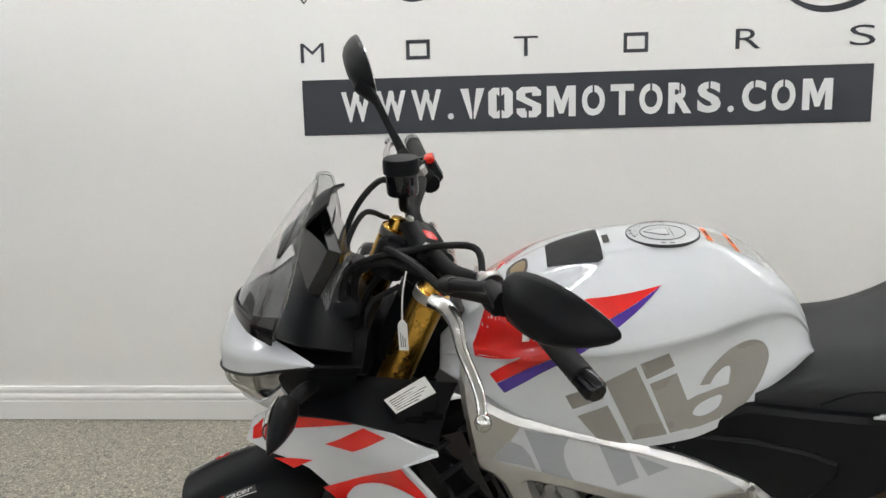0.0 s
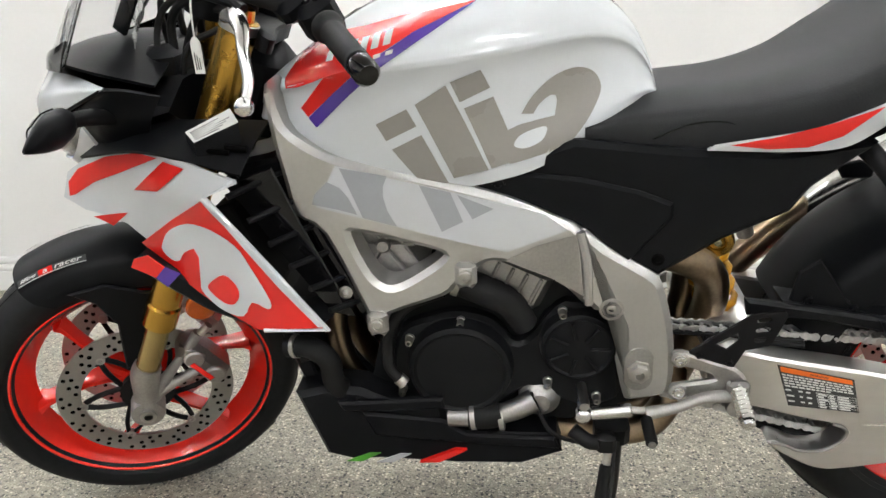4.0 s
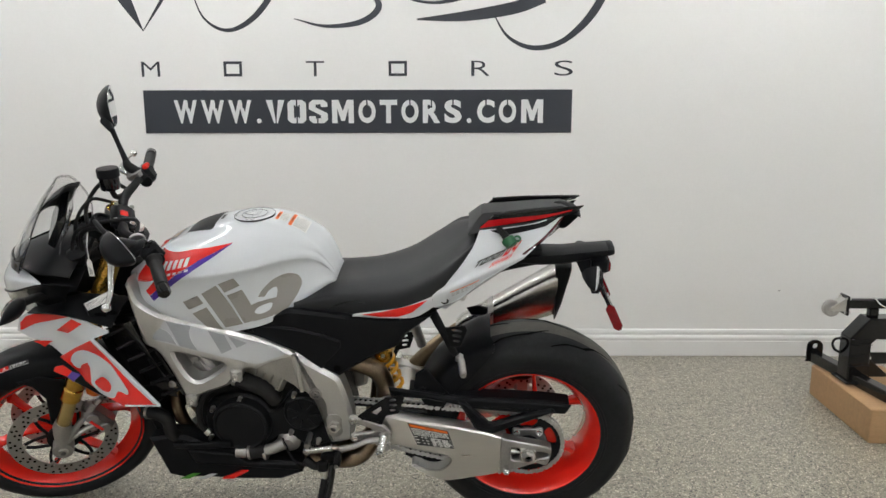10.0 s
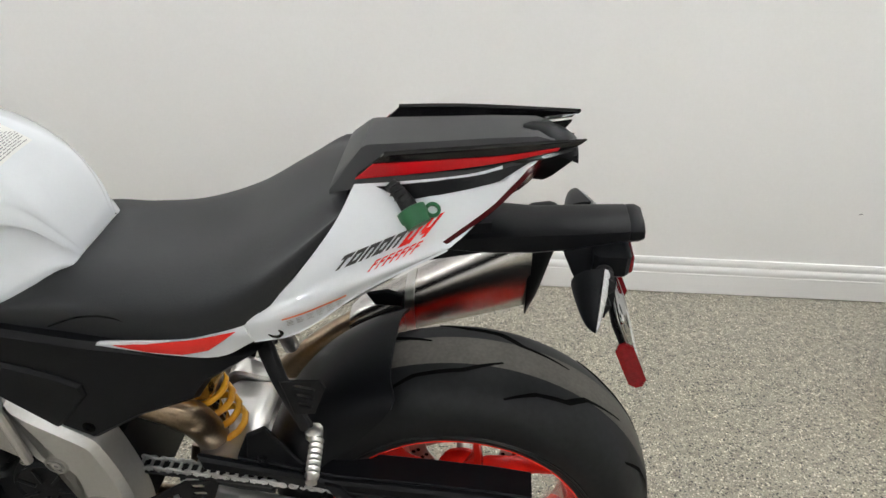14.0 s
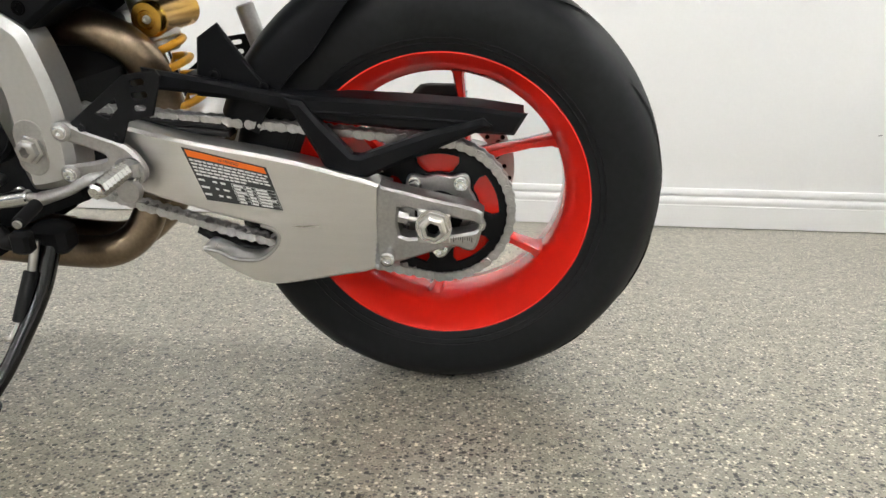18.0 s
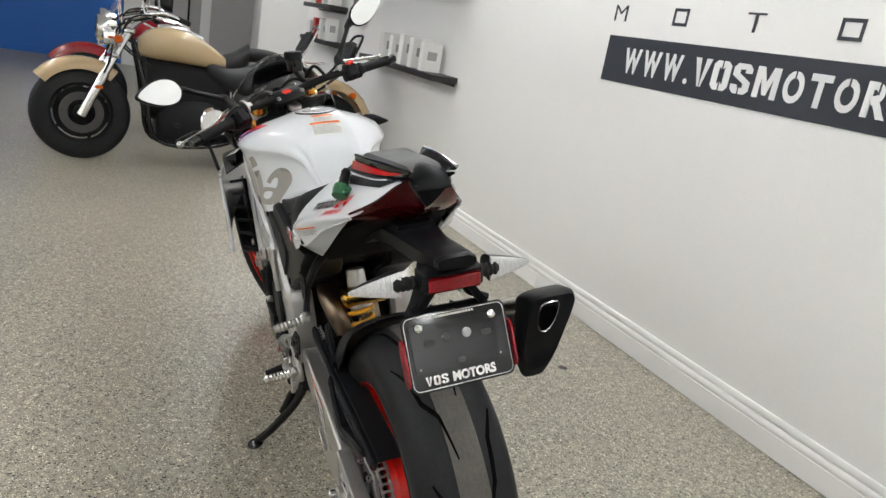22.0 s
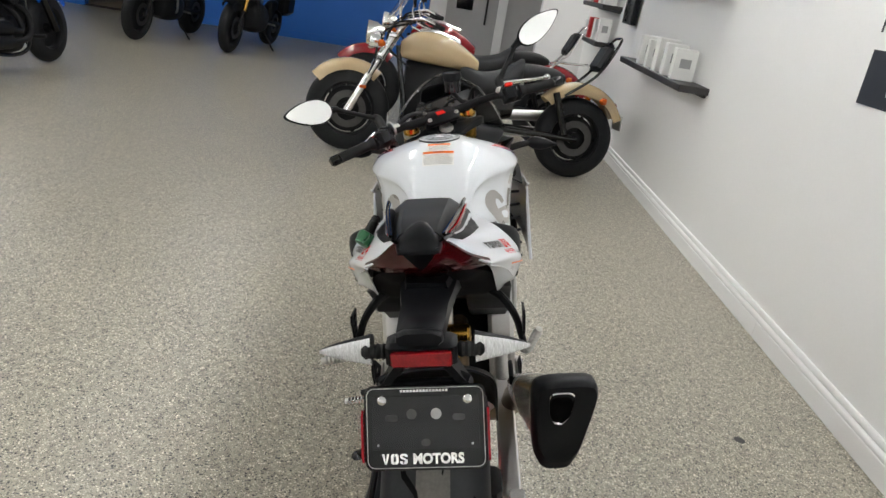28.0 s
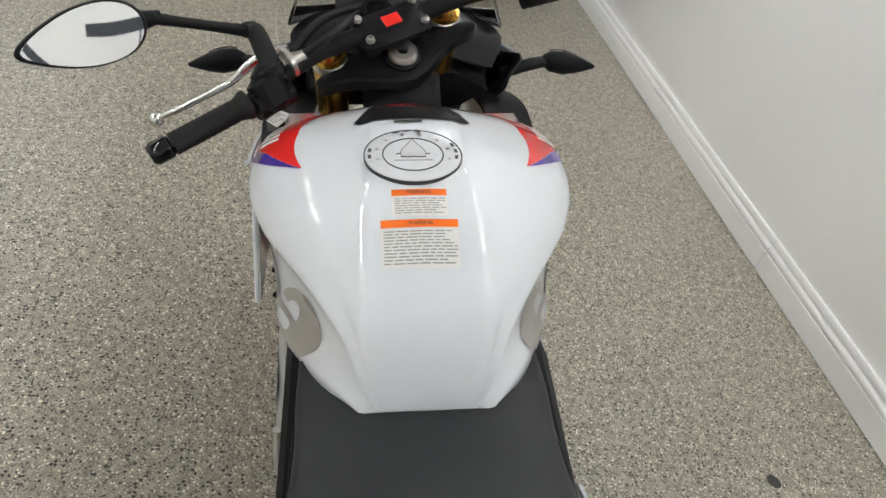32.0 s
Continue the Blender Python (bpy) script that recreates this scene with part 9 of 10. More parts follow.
def cruiser(m, label, paint, paint_word, metal, base=1.68, extras="", steer=0):
    """A heavy cruiser: x backwards from the middle, wheels on the ground."""
    t = thing("parked_motorcycle", m, label, "motorcycle", "parked motorcycles")
    fx, rx = -base / 2, base / 2
    S = Matrix.Translation((fx + 0.28, 0, 0.8)) @ Matrix.Rotation(radians(steer), 4, (0.5, 0, 0.86)) @ Matrix.Translation((-fx - 0.28, 0, -0.8))
    big = "fat" in extras
    front = ground_wheel("front_wheel", fx, 0.33, 0.13, 0.21, t, 5, M["matt"], "black front tyre")
    rear = ground_wheel("rear_wheel", rx, 0.33, 0.22 if big else 0.17, 0.21, t, 5, M["matt"] if not big else M["gloss"], "black rear tyre")
    fender("front_fender", fx, 0.34, 0.085, 52, 142, t, paint, paint_word + " front fender")
    fender("rear_fender", rx, 0.37, 0.125 if big else 0.11, 24, 140, t, paint, paint_word + " rear fender")
    for s in (-1, 1):
        lg = part("fork_leg", rod(bmesh.new(), (fx, s * 0.11, 0.33), (fx + 0.3, s * 0.11, 0.95), 0.026, 14), metal, t, "fork leg")
        part("fork_slider", rod(bmesh.new(), (fx - 0.01, s * 0.11, 0.31), (fx + 0.14, s * 0.11, 0.62), 0.035, 14, 0.004), metal, lg)
    for z in (0.75, 0.93):
        part("fork_clamp", block(bmesh.new(), (fx + 0.3 * (z - 0.33) / 0.62, 0, z), (0.07, 0.29, 0.04), 0.012), metal, t)
    hl = part("headlamp", lathe(bmesh.new(), [(0.0001, 0.13), (0.05, 0.12), (0.085, 0.06), (0.092, 0.0), (0.088, -0.01)], (fx + 0.1, 0, 0.93), (1, 0, 0), 24), metal, t, "round headlamp shell")
    part("lamp_glass", lathe(bmesh.new(), [(0.0001, -0.02), (0.06, -0.014), (0.086, 0.0)], (fx + 0.1, 0, 0.93), (1, 0, 0), 24), M["reflector"], hl, "lamp glass")
    if "spots" in extras:
        for s in (-1, 1):
            sp = part("spot_lamp", lathe(bmesh.new(), [(0.0001, 0.09), (0.045, 0.07), (0.06, 0.0), (0.056, -0.006)], (fx + 0.12, s * 0.17, 0.87), (1, 0, 0), 20), metal, t, "round spot lamp")
            part("lamp_glass", lathe(bmesh.new(), [(0.0001, -0.012), (0.055, 0.0)], (fx + 0.12, s * 0.17, 0.87), (1, 0, 0), 20), M["reflector"], sp)
    hb = part("handlebar", tube(bmesh.new(), [(fx + 0.62, -0.42, 1.02), (fx + 0.48, -0.3, 1.07), (fx + 0.34, -0.12, 1.03), (fx + 0.32, 0, 1.0), (fx + 0.34, 0.12, 1.03), (fx + 0.48, 0.3, 1.07), (fx + 0.62, 0.42, 1.02)], 0.014, 10, 6), metal, t, "wide handlebar")
    for s in (-1, 1):
        part("grip", rod(bmesh.new(), (fx + 0.63, s * 0.425, 1.017), (fx + 0.52, s * 0.33, 1.06), 0.019, 12), M["grip"], hb)
        mr = part("mirror", tube(bmesh.new(), [(fx + 0.46, s * 0.29, 1.08), (fx + 0.44, s * 0.33, 1.16), (fx + 0.46, s * 0.37, 1.21)], 0.006, 8), metal, hb, "mirror on a thin stalk")
        part("mirror_head", lathe(bmesh.new(), [(0.0001, -0.02), (0.04, -0.016), (0.055, 0.0), (0.052, 0.006), (0.0001, 0.007)], (fx + 0.46, s * 0.38, 1.23), (1, 0, 0.1), 18), M["black"], mr)
        part("front_indicator", lathe(bmesh.new(), [(0.0001, -0.03), (0.025, -0.02), (0.028, 0.01), (0.012, 0.03)], (fx + 0.2, s * 0.27, 0.86), (1, 0, 0), 14), M["orange"], t, "amber indicator")
        lv = part("brake_lever", tube(bmesh.new(), [(fx + 0.44, s * 0.28, 1.05), (fx + 0.45, s * 0.36, 1.03), (fx + 0.54, s * 0.43, 1.0)], 0.007, 8), metal, hb)
    body("fuel_tank", [(fx + 0.36, 0.06, 0.9, 0.78), (fx + 0.46, 0.15, 0.98, 0.76), (fx + 0.62, 0.19, 1.0, 0.75), (fx + 0.8, 0.16, 0.95, 0.74), (fx + 0.98, 0.09, 0.84, 0.73)], t, paint, paint_word + " teardrop fuel tank")
    tc = body("tank_console", [(fx + 0.5, 0.03, 1.012, 0.97), (fx + 0.62, 0.045, 1.025, 0.97), (fx + 0.82, 0.03, 0.97, 0.9)], t, metal, "bright tank console")
    part("gauge", rod(bmesh.new(), (fx + 0.6, 0, 1.02), (fx + 0.6, 0, 1.035), 0.04, 20, 0.003), M["dash"], tc, "round gauge")
    seat_o = body("saddle", [(fx + 0.84, 0.12, 0.82, 0.68), (fx + 1.0, 0.19, 0.76, 0.58), (fx + 1.2, 0.2, 0.8, 0.58), (fx + 1.34, 0.14, 0.9, 0.7)], t, M["seat"], "black vinyl saddle")
    body("pillion_seat", [(fx + 1.26, 0.1, 0.84, 0.72), (fx + 1.4, 0.13, 0.87, 0.74), (fx + 1.6, 0.12, 0.86, 0.74), (fx + 1.7, 0.06, 0.82, 0.74)], t, M["seat"], "black pillion seat")
    # engine: two finned cylinders in a V over a crankcase
    en = body("engine", [(fx + 0.5, 0.1, 0.42, 0.18), (fx + 0.62, 0.17, 0.5, 0.15), (fx + 0.85, 0.18, 0.52, 0.15), (fx + 1.05, 0.12, 0.44, 0.2)], t, M["engine"], "dark V-twin crankcase")
    for a, x0 in ((-24, fx + 0.66), (24, fx + 0.8)):
        d = Vector((math.sin(radians(a)), 0, math.cos(radians(a))))
        cy = part("cylinder", rod(bmesh.new(), Vector((x0, 0, 0.45)), Vector((x0, 0, 0.45)) + d * 0.28, 0.07, 20), M["engine"], en, "finned cylinder")
        for k in range(6):
            part("cooling_fin", rod(bmesh.new(), Vector((x0, 0, 0.45)) + d * (0.06 + 0.03 * k), Vector((x0, 0, 0.45)) + d * (0.07 + 0.03 * k), 0.1, 20), M["matt"], cy)
    body("engine_cover", [(fx + 0.42, 0.1, 0.76, 0.34), (fx + 0.6, 0.13, 0.78, 0.3), (fx + 0.9, 0.13, 0.76, 0.3), (fx + 1.15, 0.1, 0.66, 0.34)], t, M["matt"], "dark engine and airbox")
    body("side_cover", [(fx + 0.95, 0.1, 0.66, 0.4), (fx + 1.1, 0.15, 0.66, 0.36), (fx + 1.3, 0.13, 0.66, 0.42)], t, M["gloss"], "black side cover")
    for s in (-1, 1):
        part("control_cable", tube(bmesh.new(), [(fx + 0.5, s * 0.28, 1.06), (fx + 0.3, s * 0.16, 1.02), (fx + 0.26, s * 0.08, 0.85), (fx + 0.45, s * 0.1, 0.7)], 0.007, 6, 6), M["grip"], t, "black control cable")
        part("brake_hose", tube(bmesh.new(), [(fx + 0.46, s * 0.2, 1.05), (fx + 0.22, s * 0.17, 0.95), (fx + 0.16, s * 0.14, 0.7), (fx + 0.06, s * 0.12, 0.45)], 0.006, 6, 6), M["grip"], t)
    part("air_cleaner", lathe(bmesh.new(), [(0.0001, 0.05), (0.08, 0.045), (0.09, 0.02), (0.09, -0.03)], (fx + 0.74, 0.17, 0.66), (0, 1, 0), 24), metal, en, "round air cleaner cover")
    part("clutch_cover", lathe(bmesh.new(), [(0.0001, 0.03), (0.1, 0.025), (0.12, 0.0)], (fx + 0.9, -0.17, 0.34), (0, -1, 0), 24), metal, en)
    for k, dz in enumerate((0.0, 0.11)):
        ex = part("exhaust_pipe", tube(bmesh.new(), [(fx + 0.62 + 0.16 * k, 0.1, 0.6), (fx + 0.56 + 0.16 * k, 0.2, 0.48), (fx + 0.66 + 0.1 * k, 0.25, 0.3 + dz * 0.6), (fx + 0.95, 0.25, 0.28 + dz)], 0.026, 12, 6), M["matt"], t, "exhaust pipe")
        part("silencer", rod(bmesh.new(), (fx + 0.93, 0.25, 0.28 + dz), (fx + 1.86 if big else fx + 1.72, 0.25, 0.32 + dz * 1.35), 0.062 if big else 0.045, 22, 0.012), M["black"] if big else M["steel"], ex, "long silencer")
        part("silencer_mouth", rod(bmesh.new(), (fx + (1.852 if big else 1.712), 0.25, 0.32 + dz * 1.35), (fx + (1.864 if big else 1.724), 0.25, 0.32 + dz * 1.35), 0.04 if big else 0.03, 18), M["groove"], ex)
    for s in (-1, 1):
        part("frame_tube", tube(bmesh.new(), [(fx + 0.34, s * 0.03, 0.86), (fx + 0.42, s * 0.1, 0.5), (fx + 0.5, s * 0.12, 0.18), (fx + 0.9, s * 0.13, 0.16), (fx + 1.15, s * 0.13, 0.3), (fx + 1.2, s * 0.12, 0.6)], 0.018, 10, 5), M["gloss"], t, "black frame tube")
        part("swingarm", rod(bmesh.new(), (fx + 1.12, s * 0.13, 0.34), (rx, s * 0.13, 0.33), 0.026, 12), M["gloss"], t)
        sh = part("shock", rod(bmesh.new(), (rx - 0.12, s * 0.16, 0.36), (rx - 0.24, s * 0.16, 0.68), 0.028, 14), M["gloss"] if metal is M["chrome"] else metal, t, "rear shock absorber")
        part("spring", tube(bmesh.new(), [Vector((rx - 0.13, s * 0.16, 0.4)).lerp(Vector((rx - 0.22, s * 0.16, 0.64)), k / 40) + Vector((math.cos(k * 1.1) * 0.024, math.sin(k * 1.1) * 0.024, 0)) for k in range(41)], 0.006, 6, 2), M["matt"], sh)
        part("footrest", rod(bmesh.new(), (fx + 0.62, s * 0.14, 0.3), (fx + 0.6, s * 0.38, 0.31), 0.018, 12), M["grip"], t)
        part("rear_indicator", lathe(bmesh.new(), [(0.0001, 0.03), (0.026, 0.02), (0.028, -0.01), (0.01, -0.03)], (rx + 0.14, s * 0.2, 0.66), (1, 0, 0), 14), M["orange"] if not big else M["lens"], t, "indicator")
    part("tail_light", lathe(bmesh.new(), [(0.0001, 0.03), (0.03, 0.025), (0.04, 0.0), (0.03, -0.03)], (rx + 0.3, 0, 0.62), (1, 0, 0.2), 18), M["lens"], t, "red tail light")
    part("side_stand", rod(bmesh.new(), (fx + 0.86, -0.14, 0.2), (fx + 0.9, -0.36, 0.012), 0.013, 10), M["matt"], t, "folded-out side stand")
    if "rest" in extras:
        br = part("backrest", tube(bmesh.new(), [(rx - 0.16, 0.13, 0.66), (rx + 0.08, 0.13, 0.86), (rx + 0.22, 0.11, 1.12), (rx + 0.24, 0, 1.16), (rx + 0.22, -0.11, 1.12), (rx + 0.08, -0.13, 0.86), (rx - 0.16, -0.13, 0.66)], 0.011, 10, 6), M["gloss"] if "blackrest" in extras else metal, t, "passenger backrest frame")
        part("backrest_pad", block(bmesh.new(), (rx + 0.13, 0, 0.99), (0.06, 0.24, 0.22), 0.025, Euler((0, radians(24), 0)).to_matrix()), M["seat"], br, "black backrest pad")
    if "rack" in extras:
        rk = part("luggage_rack", tube(bmesh.new(), [(rx - 0.02, 0.12, 0.8), (rx + 0.3, 0.12, 0.82), (rx + 0.34, 0, 0.82), (rx + 0.3, -0.12, 0.82), (rx - 0.02, -0.12, 0.8)], 0.01, 8, 5), metal, t, "chrome luggage rack")
        for k in range(4):
            part("rack_bar", rod(bmesh.new(), (rx + 0.04 + 0.07 * k, -0.12, 0.815), (rx + 0.04 + 0.07 * k, 0.12, 0.815), 0.006, 8), metal, rk)
    if "shield" in extras:
        rows = [[(fx + dx + 0.06 * (2 * u - 1) ** 2, -w + 2 * w * u, z) for u in (0, 0.25, 0.5, 0.75, 1)] for dx, w, z in ((0.12, 0.2, 0.98), (0.2, 0.3, 1.12), (0.28, 0.29, 1.34), (0.36, 0.16, 1.52))]
        ws = part("windshield", sheet(rows, 0.004, 4, 4), M["screen"], t, "tall clear windshield", smooth=60)
        edge_w = [r[0] for r in rows] + [rows[-1][2]] + [r[-1] for r in reversed(rows)]
        part("shield_edge", tube(bmesh.new(), edge_w, 0.006, 6, 5), M["polish"], ws, "bright windshield edge")
        ws.visible_shadow = False
        for s in (-1, 1):
            part("shield_strut", rod(bmesh.new(), (fx + 0.26, s * 0.14, 0.9), (fx + 0.22, s * 0.16, 1.2), 0.009, 8), metal, ws)
        part("price_sheet", block(bmesh.new(), (fx + 0.33, 0.08, 1.3), (0.004, 0.13, 0.24), 0.001, Euler((0, radians(20), 0)).to_matrix()), M["label"], t, "white price sheet taped to the windshield")
    if "plates" in extras:
        part("rear_plate_bracket", block(bmesh.new(), (rx + 0.36, 0, 0.5), (0.01, 0.2, 0.12), 0.004), M["steel"], t)
        part("reflector", block(bmesh.new(), (fx + 0.1, -0.145, 0.52), (0.05, 0.006, 0.022), 0.003), M["orange"], t)
    if "stripes" in extras:
        for s in (-1, 1):
            for z0, mt in ((0.0, "label"), (-0.045, "silverpaint")):
                pts = [(fx + 0.44, s * 0.135, 0.93 + z0), (fx + 0.6, s * 0.187, 0.945 + z0), (fx + 0.78, s * 0.168, 0.9 + z0), (fx + 0.95, s * 0.1, 0.82 + z0 * 0.5)]
                part("stripe", tube(bmesh.new(), pts, [0.004, 0.013, 0.013, 0.004], 8, 6), M[mt], t, "white stripe")
        rows = []
        for y in (-0.035, 0.0, 0.035):
            rows.append([(rx + math.cos(radians(a)) * 0.4165, y + 0.05, 0.37 + math.sin(radians(a)) * 0.4165) for a in (30, 60, 90, 120, 138)])
        part("stripe", sheet(rows, 0.003, 4, 3), M["label"], t, "white fender stripe")
        part("side_light", block(bmesh.new(), (rx - 0.1, 0.13, 0.66), (0.05, 0.01, 0.03), 0.003), M["lens"], t)
    return t


cruiser(pose(-3.81, 0.16, 0, 0, 0, 96) @ pose(0, 0, 0, -6, 0, 0), "cream cruiser motorcycle with a black backrest beside the shelves", M["cream"], "cream", M["chrome"], 1.86, "rest blackrest spots plates")
cruiser(pose(-5.0, 0.12, 0, 0, 0, 91) @ pose(0, 0, 0, -6, 0, 0), "maroon touring motorcycle with a tall clear windshield", M["maroon"], "maroon", M["chrome"], 1.75, "rest rack shield")
cruiser(pose(-4.5, -4.05, 0, 0, 0, -4.0) @ pose(0, 0, 0, 6, 0, 0), "blue metallic cruiser motorcycle with white stripes and black silencers", M["blue"], "metallic blue", M["gloss"], 1.95, "fat stripes", 14)


def roadster(m, label, extras):
    """An upright black motorcycle with a gold fork, front at -x."""
    t = thing("parked_motorcycle", m, label, "motorcycle", "parked motorcycles")
    fx, rx = -0.75, 0.75
    S = Matrix.Translation((fx + 0.3, 0, 0.8)) @ Matrix.Rotation(radians(18), 4, (0.42, 0, 0.9)) @ Matrix.Translation((-fx - 0.3, 0, -0.8))
    w = ground_wheel("front_wheel", fx, 0.34, 0.12, 0.235, t, 24 if "tall" in extras else 8, M["matt"], "black front tyre")
    ground_wheel("rear_wheel", rx, 0.33, 0.17, 0.22, t, 24 if "tall" in extras else 8, M["matt"], "black rear tyre")
    fender("front_fender", fx, 0.36, 0.07, 50, 130, t, M["black"], "black front fender")
    for s in (-1, 1):
        lg = part("fork_leg", rod(bmesh.new(), (fx + 0.12, s * 0.1, 0.56), (fx + 0.28, s * 0.1, 1.02), 0.028, 16), M["gold"], t, "gold fork leg")
        part("fork_slider", rod(bmesh.new(), (fx, s * 0.1, 0.32), (fx + 0.14, s * 0.1, 0.62), 0.022, 14), M["matt"], lg)
        if "tall" not in extras:
            part("indicator", rod(bmesh.new(), (fx + 0.22, s * 0.12, 0.92), (fx + 0.22, s * 0.24, 0.93), 0.014, 10), M["orange"], t, "amber indicator")
        mr = part("mirror_stalk", tube(bmesh.new(), [(fx + 0.4, s * 0.26, 1.1), (fx + 0.38, s * 0.32, 1.22), (fx + 0.4, s * 0.37, 1.28)], 0.006, 8), M["matt"], t)
        part("mirror", lathe(bmesh.new(), [(0.0001, -0.03), (0.04, -0.02), (0.055, 0.0), (0.05, 0.006), (0.0001, 0.006)], (fx + 0.4, s * 0.4, 1.3), (1, 0, 0), 18), M["black"], mr, "black mirror head")
        part("frame_tube", tube(bmesh.new(), [(fx + 0.36, s * 0.04, 0.92), (fx + 0.5, s * 0.14, 0.7), (fx + 0.62, s * 0.16, 0.4), (fx + 0.95, s * 0.14, 0.36), (fx + 1.05, s * 0.12, 0.66)], 0.02, 10, 5), M["matt"], t, "black frame tube")
        part("swingarm", rod(bmesh.new(), (fx + 0.95, s * 0.12, 0.4), (rx, s * 0.12, 0.33), 0.03, 10), M["matt"], t)
        part("footrest", rod(bmesh.new(), (fx + 0.9, s * 0.12, 0.38), (fx + 0.9, s * 0.28, 0.38), 0.013, 10), M["steel"], t)
        if "bags" in extras:
            part("side_bag", block(bmesh.new(), (rx - 0.2, s * 0.27, 0.66), (0.36, 0.16, 0.3), 0.05), M["maroonbag"] if s > 0 else M["black"], t, "dark side bag")
        if "tall" in extras:
            part("hand_guard", tube(bmesh.new(), [(fx + 0.5, s * 0.44, 1.08), (fx + 0.34, s * 0.42, 1.1), (fx + 0.28, s * 0.3, 1.1)], [0.02, 0.035, 0.02], 10, 5, 0.4), M["black"], t, "black hand guard")
            part("crash_bar", tube(bmesh.new(), [(fx + 0.4, s * 0.1, 0.85), (fx + 0.42, s * 0.28, 0.7), (fx + 0.52, s * 0.27, 0.45), (fx + 0.7, s * 0.15, 0.35)], 0.014, 8, 5), M["steel"], t, "steel crash bar")
    part("handlebar", tube(bmesh.new(), [(fx + 0.5, -0.4, 1.08), (fx + 0.38, -0.2, 1.08), (fx + 0.33, 0, 1.04), (fx + 0.38, 0.2, 1.08), (fx + 0.5, 0.4, 1.08)], 0.014, 10, 6), M["matt"], t, "wide black handlebar")
    body("fuel_tank", [(fx + 0.32, 0.08, 1.0, 0.84), (fx + 0.46, 0.19, 1.06, 0.78), (fx + 0.66, 0.19, 1.05, 0.76), (fx + 0.85, 0.1, 0.9, 0.76)], t, M["gloss"], "gloss black fuel tank")
    body("saddle", [(fx + 0.78, 0.1, 0.88, 0.78), (fx + 1.0, 0.15, 0.86, 0.76), (fx + 1.25, 0.14, 0.9, 0.8), (fx + 1.55, 0.1, 0.94, 0.84)], t, M["seat"], "black seat")
    body("engine", [(fx + 0.46, 0.12, 0.6, 0.3), (fx + 0.6, 0.2, 0.68, 0.24), (fx + 0.85, 0.19, 0.62, 0.24), (fx + 1.0, 0.12, 0.5, 0.3)], t, M["engine"], "engine block")
    part("exhaust", tube(bmesh.new(), [(fx + 0.45, 0.06, 0.5), (fx + 0.4, 0.08, 0.35), (fx + 0.6, 0.14, 0.24), (fx + 1.0, 0.18, 0.34), (fx + 1.5, 0.2, 0.6)], [0.024, 0.024, 0.026, 0.04, 0.05], 12, 6), M["steel"], t, "steel exhaust")
    if "tall" in extras:
        body("beak", [(fx - 0.02, 0.03, 0.86, 0.83), (fx + 0.12, 0.1, 0.98, 0.84), (fx + 0.3, 0.17, 1.08, 0.86)], t, M["gloss"], "black beak fairing")
        part("headlamp", block(bmesh.new(), (fx + 0.14, 0, 1.08), (0.08, 0.24, 0.1), 0.03), M["dash"], t, "wide dark headlamp")
        body("radiator_shroud", [(fx + 0.3, 0.2, 0.95, 0.6), (fx + 0.45, 0.26, 1.0, 0.62), (fx + 0.6, 0.2, 0.95, 0.7)], t, M["black"], "black radiator shroud")
    else:
        hl = part("headlamp", lathe(bmesh.new(), [(0.0001, 0.12), (0.06, 0.1), (0.095, 0.0), (0.09, -0.008)], (fx + 0.14, 0, 0.98), (1, 0, 0), 24), M["gloss"], t, "round black headlamp")
        part("lamp_glass", lathe(bmesh.new(), [(0.0001, -0.015), (0.088, 0.0)], (fx + 0.14, 0, 0.98), (1, 0, 0), 24), M["dash"], hl)
    rows = [[(fx + dx + 0.06 * (2 * u - 1) ** 2, -wd + 2 * wd * u, z) for u in (0, 0.25, 0.5, 0.75, 1)] for dx, wd, z in ((0.16, 0.12, 1.1), (0.24, 0.16, 1.26), (0.32, 0.1, 1.42))]
    ws = part("windshield", sheet(rows, 0.004, 4, 4), M["clear"], t, "small clear windshield", smooth=60)
    ws.visible_shadow = False
    part("side_stand", rod(bmesh.new(), (fx + 0.8, -0.14, 0.3), (fx + 0.84, -0.34, 0.012), 0.012, 10), M["matt"], t, "side stand")
    part("license_holder", block(bmesh.new(), (rx + 0.3, 0, 0.6), (0.02, 0.18, 0.14), 0.005), M["black"], t)
    return t


roadster(pose(-8.57, -3.96, 0, 0, 0, 172) @ pose(0, 0, 0, 5, 0, 0), "tall black adventure motorcycle with a gold fork and crash bars", "tall")
roadster(pose(-8.71, -2.8, 0, 0, 0, 173) @ pose(0, 0, 0, 5, 0, 0), "black roadster motorcycle with a gold fork and dark side bags", "bags")

# ---- shelves on the long wall ----
def shelf(x0, x1, z, depth):
    t = thing("wall_shelf", Matrix.Translation(((x0 + x1) / 2, NORTH - 0.002, z)), "dark brown floating wall shelf", "shelf", "wall shelves")
    part("board", block(bmesh.new(), (0, -depth / 2, 0), (x1 - x0, depth, 0.045), 0.003), M["shelf"], t)
    part("wall_batten", block(bmesh.new(), (0, -0.0125, -0.034), (x1 - x0 - 0.06, 0.02, 0.02), 0.002), M["shelf"], t)
    return z + 0.0225


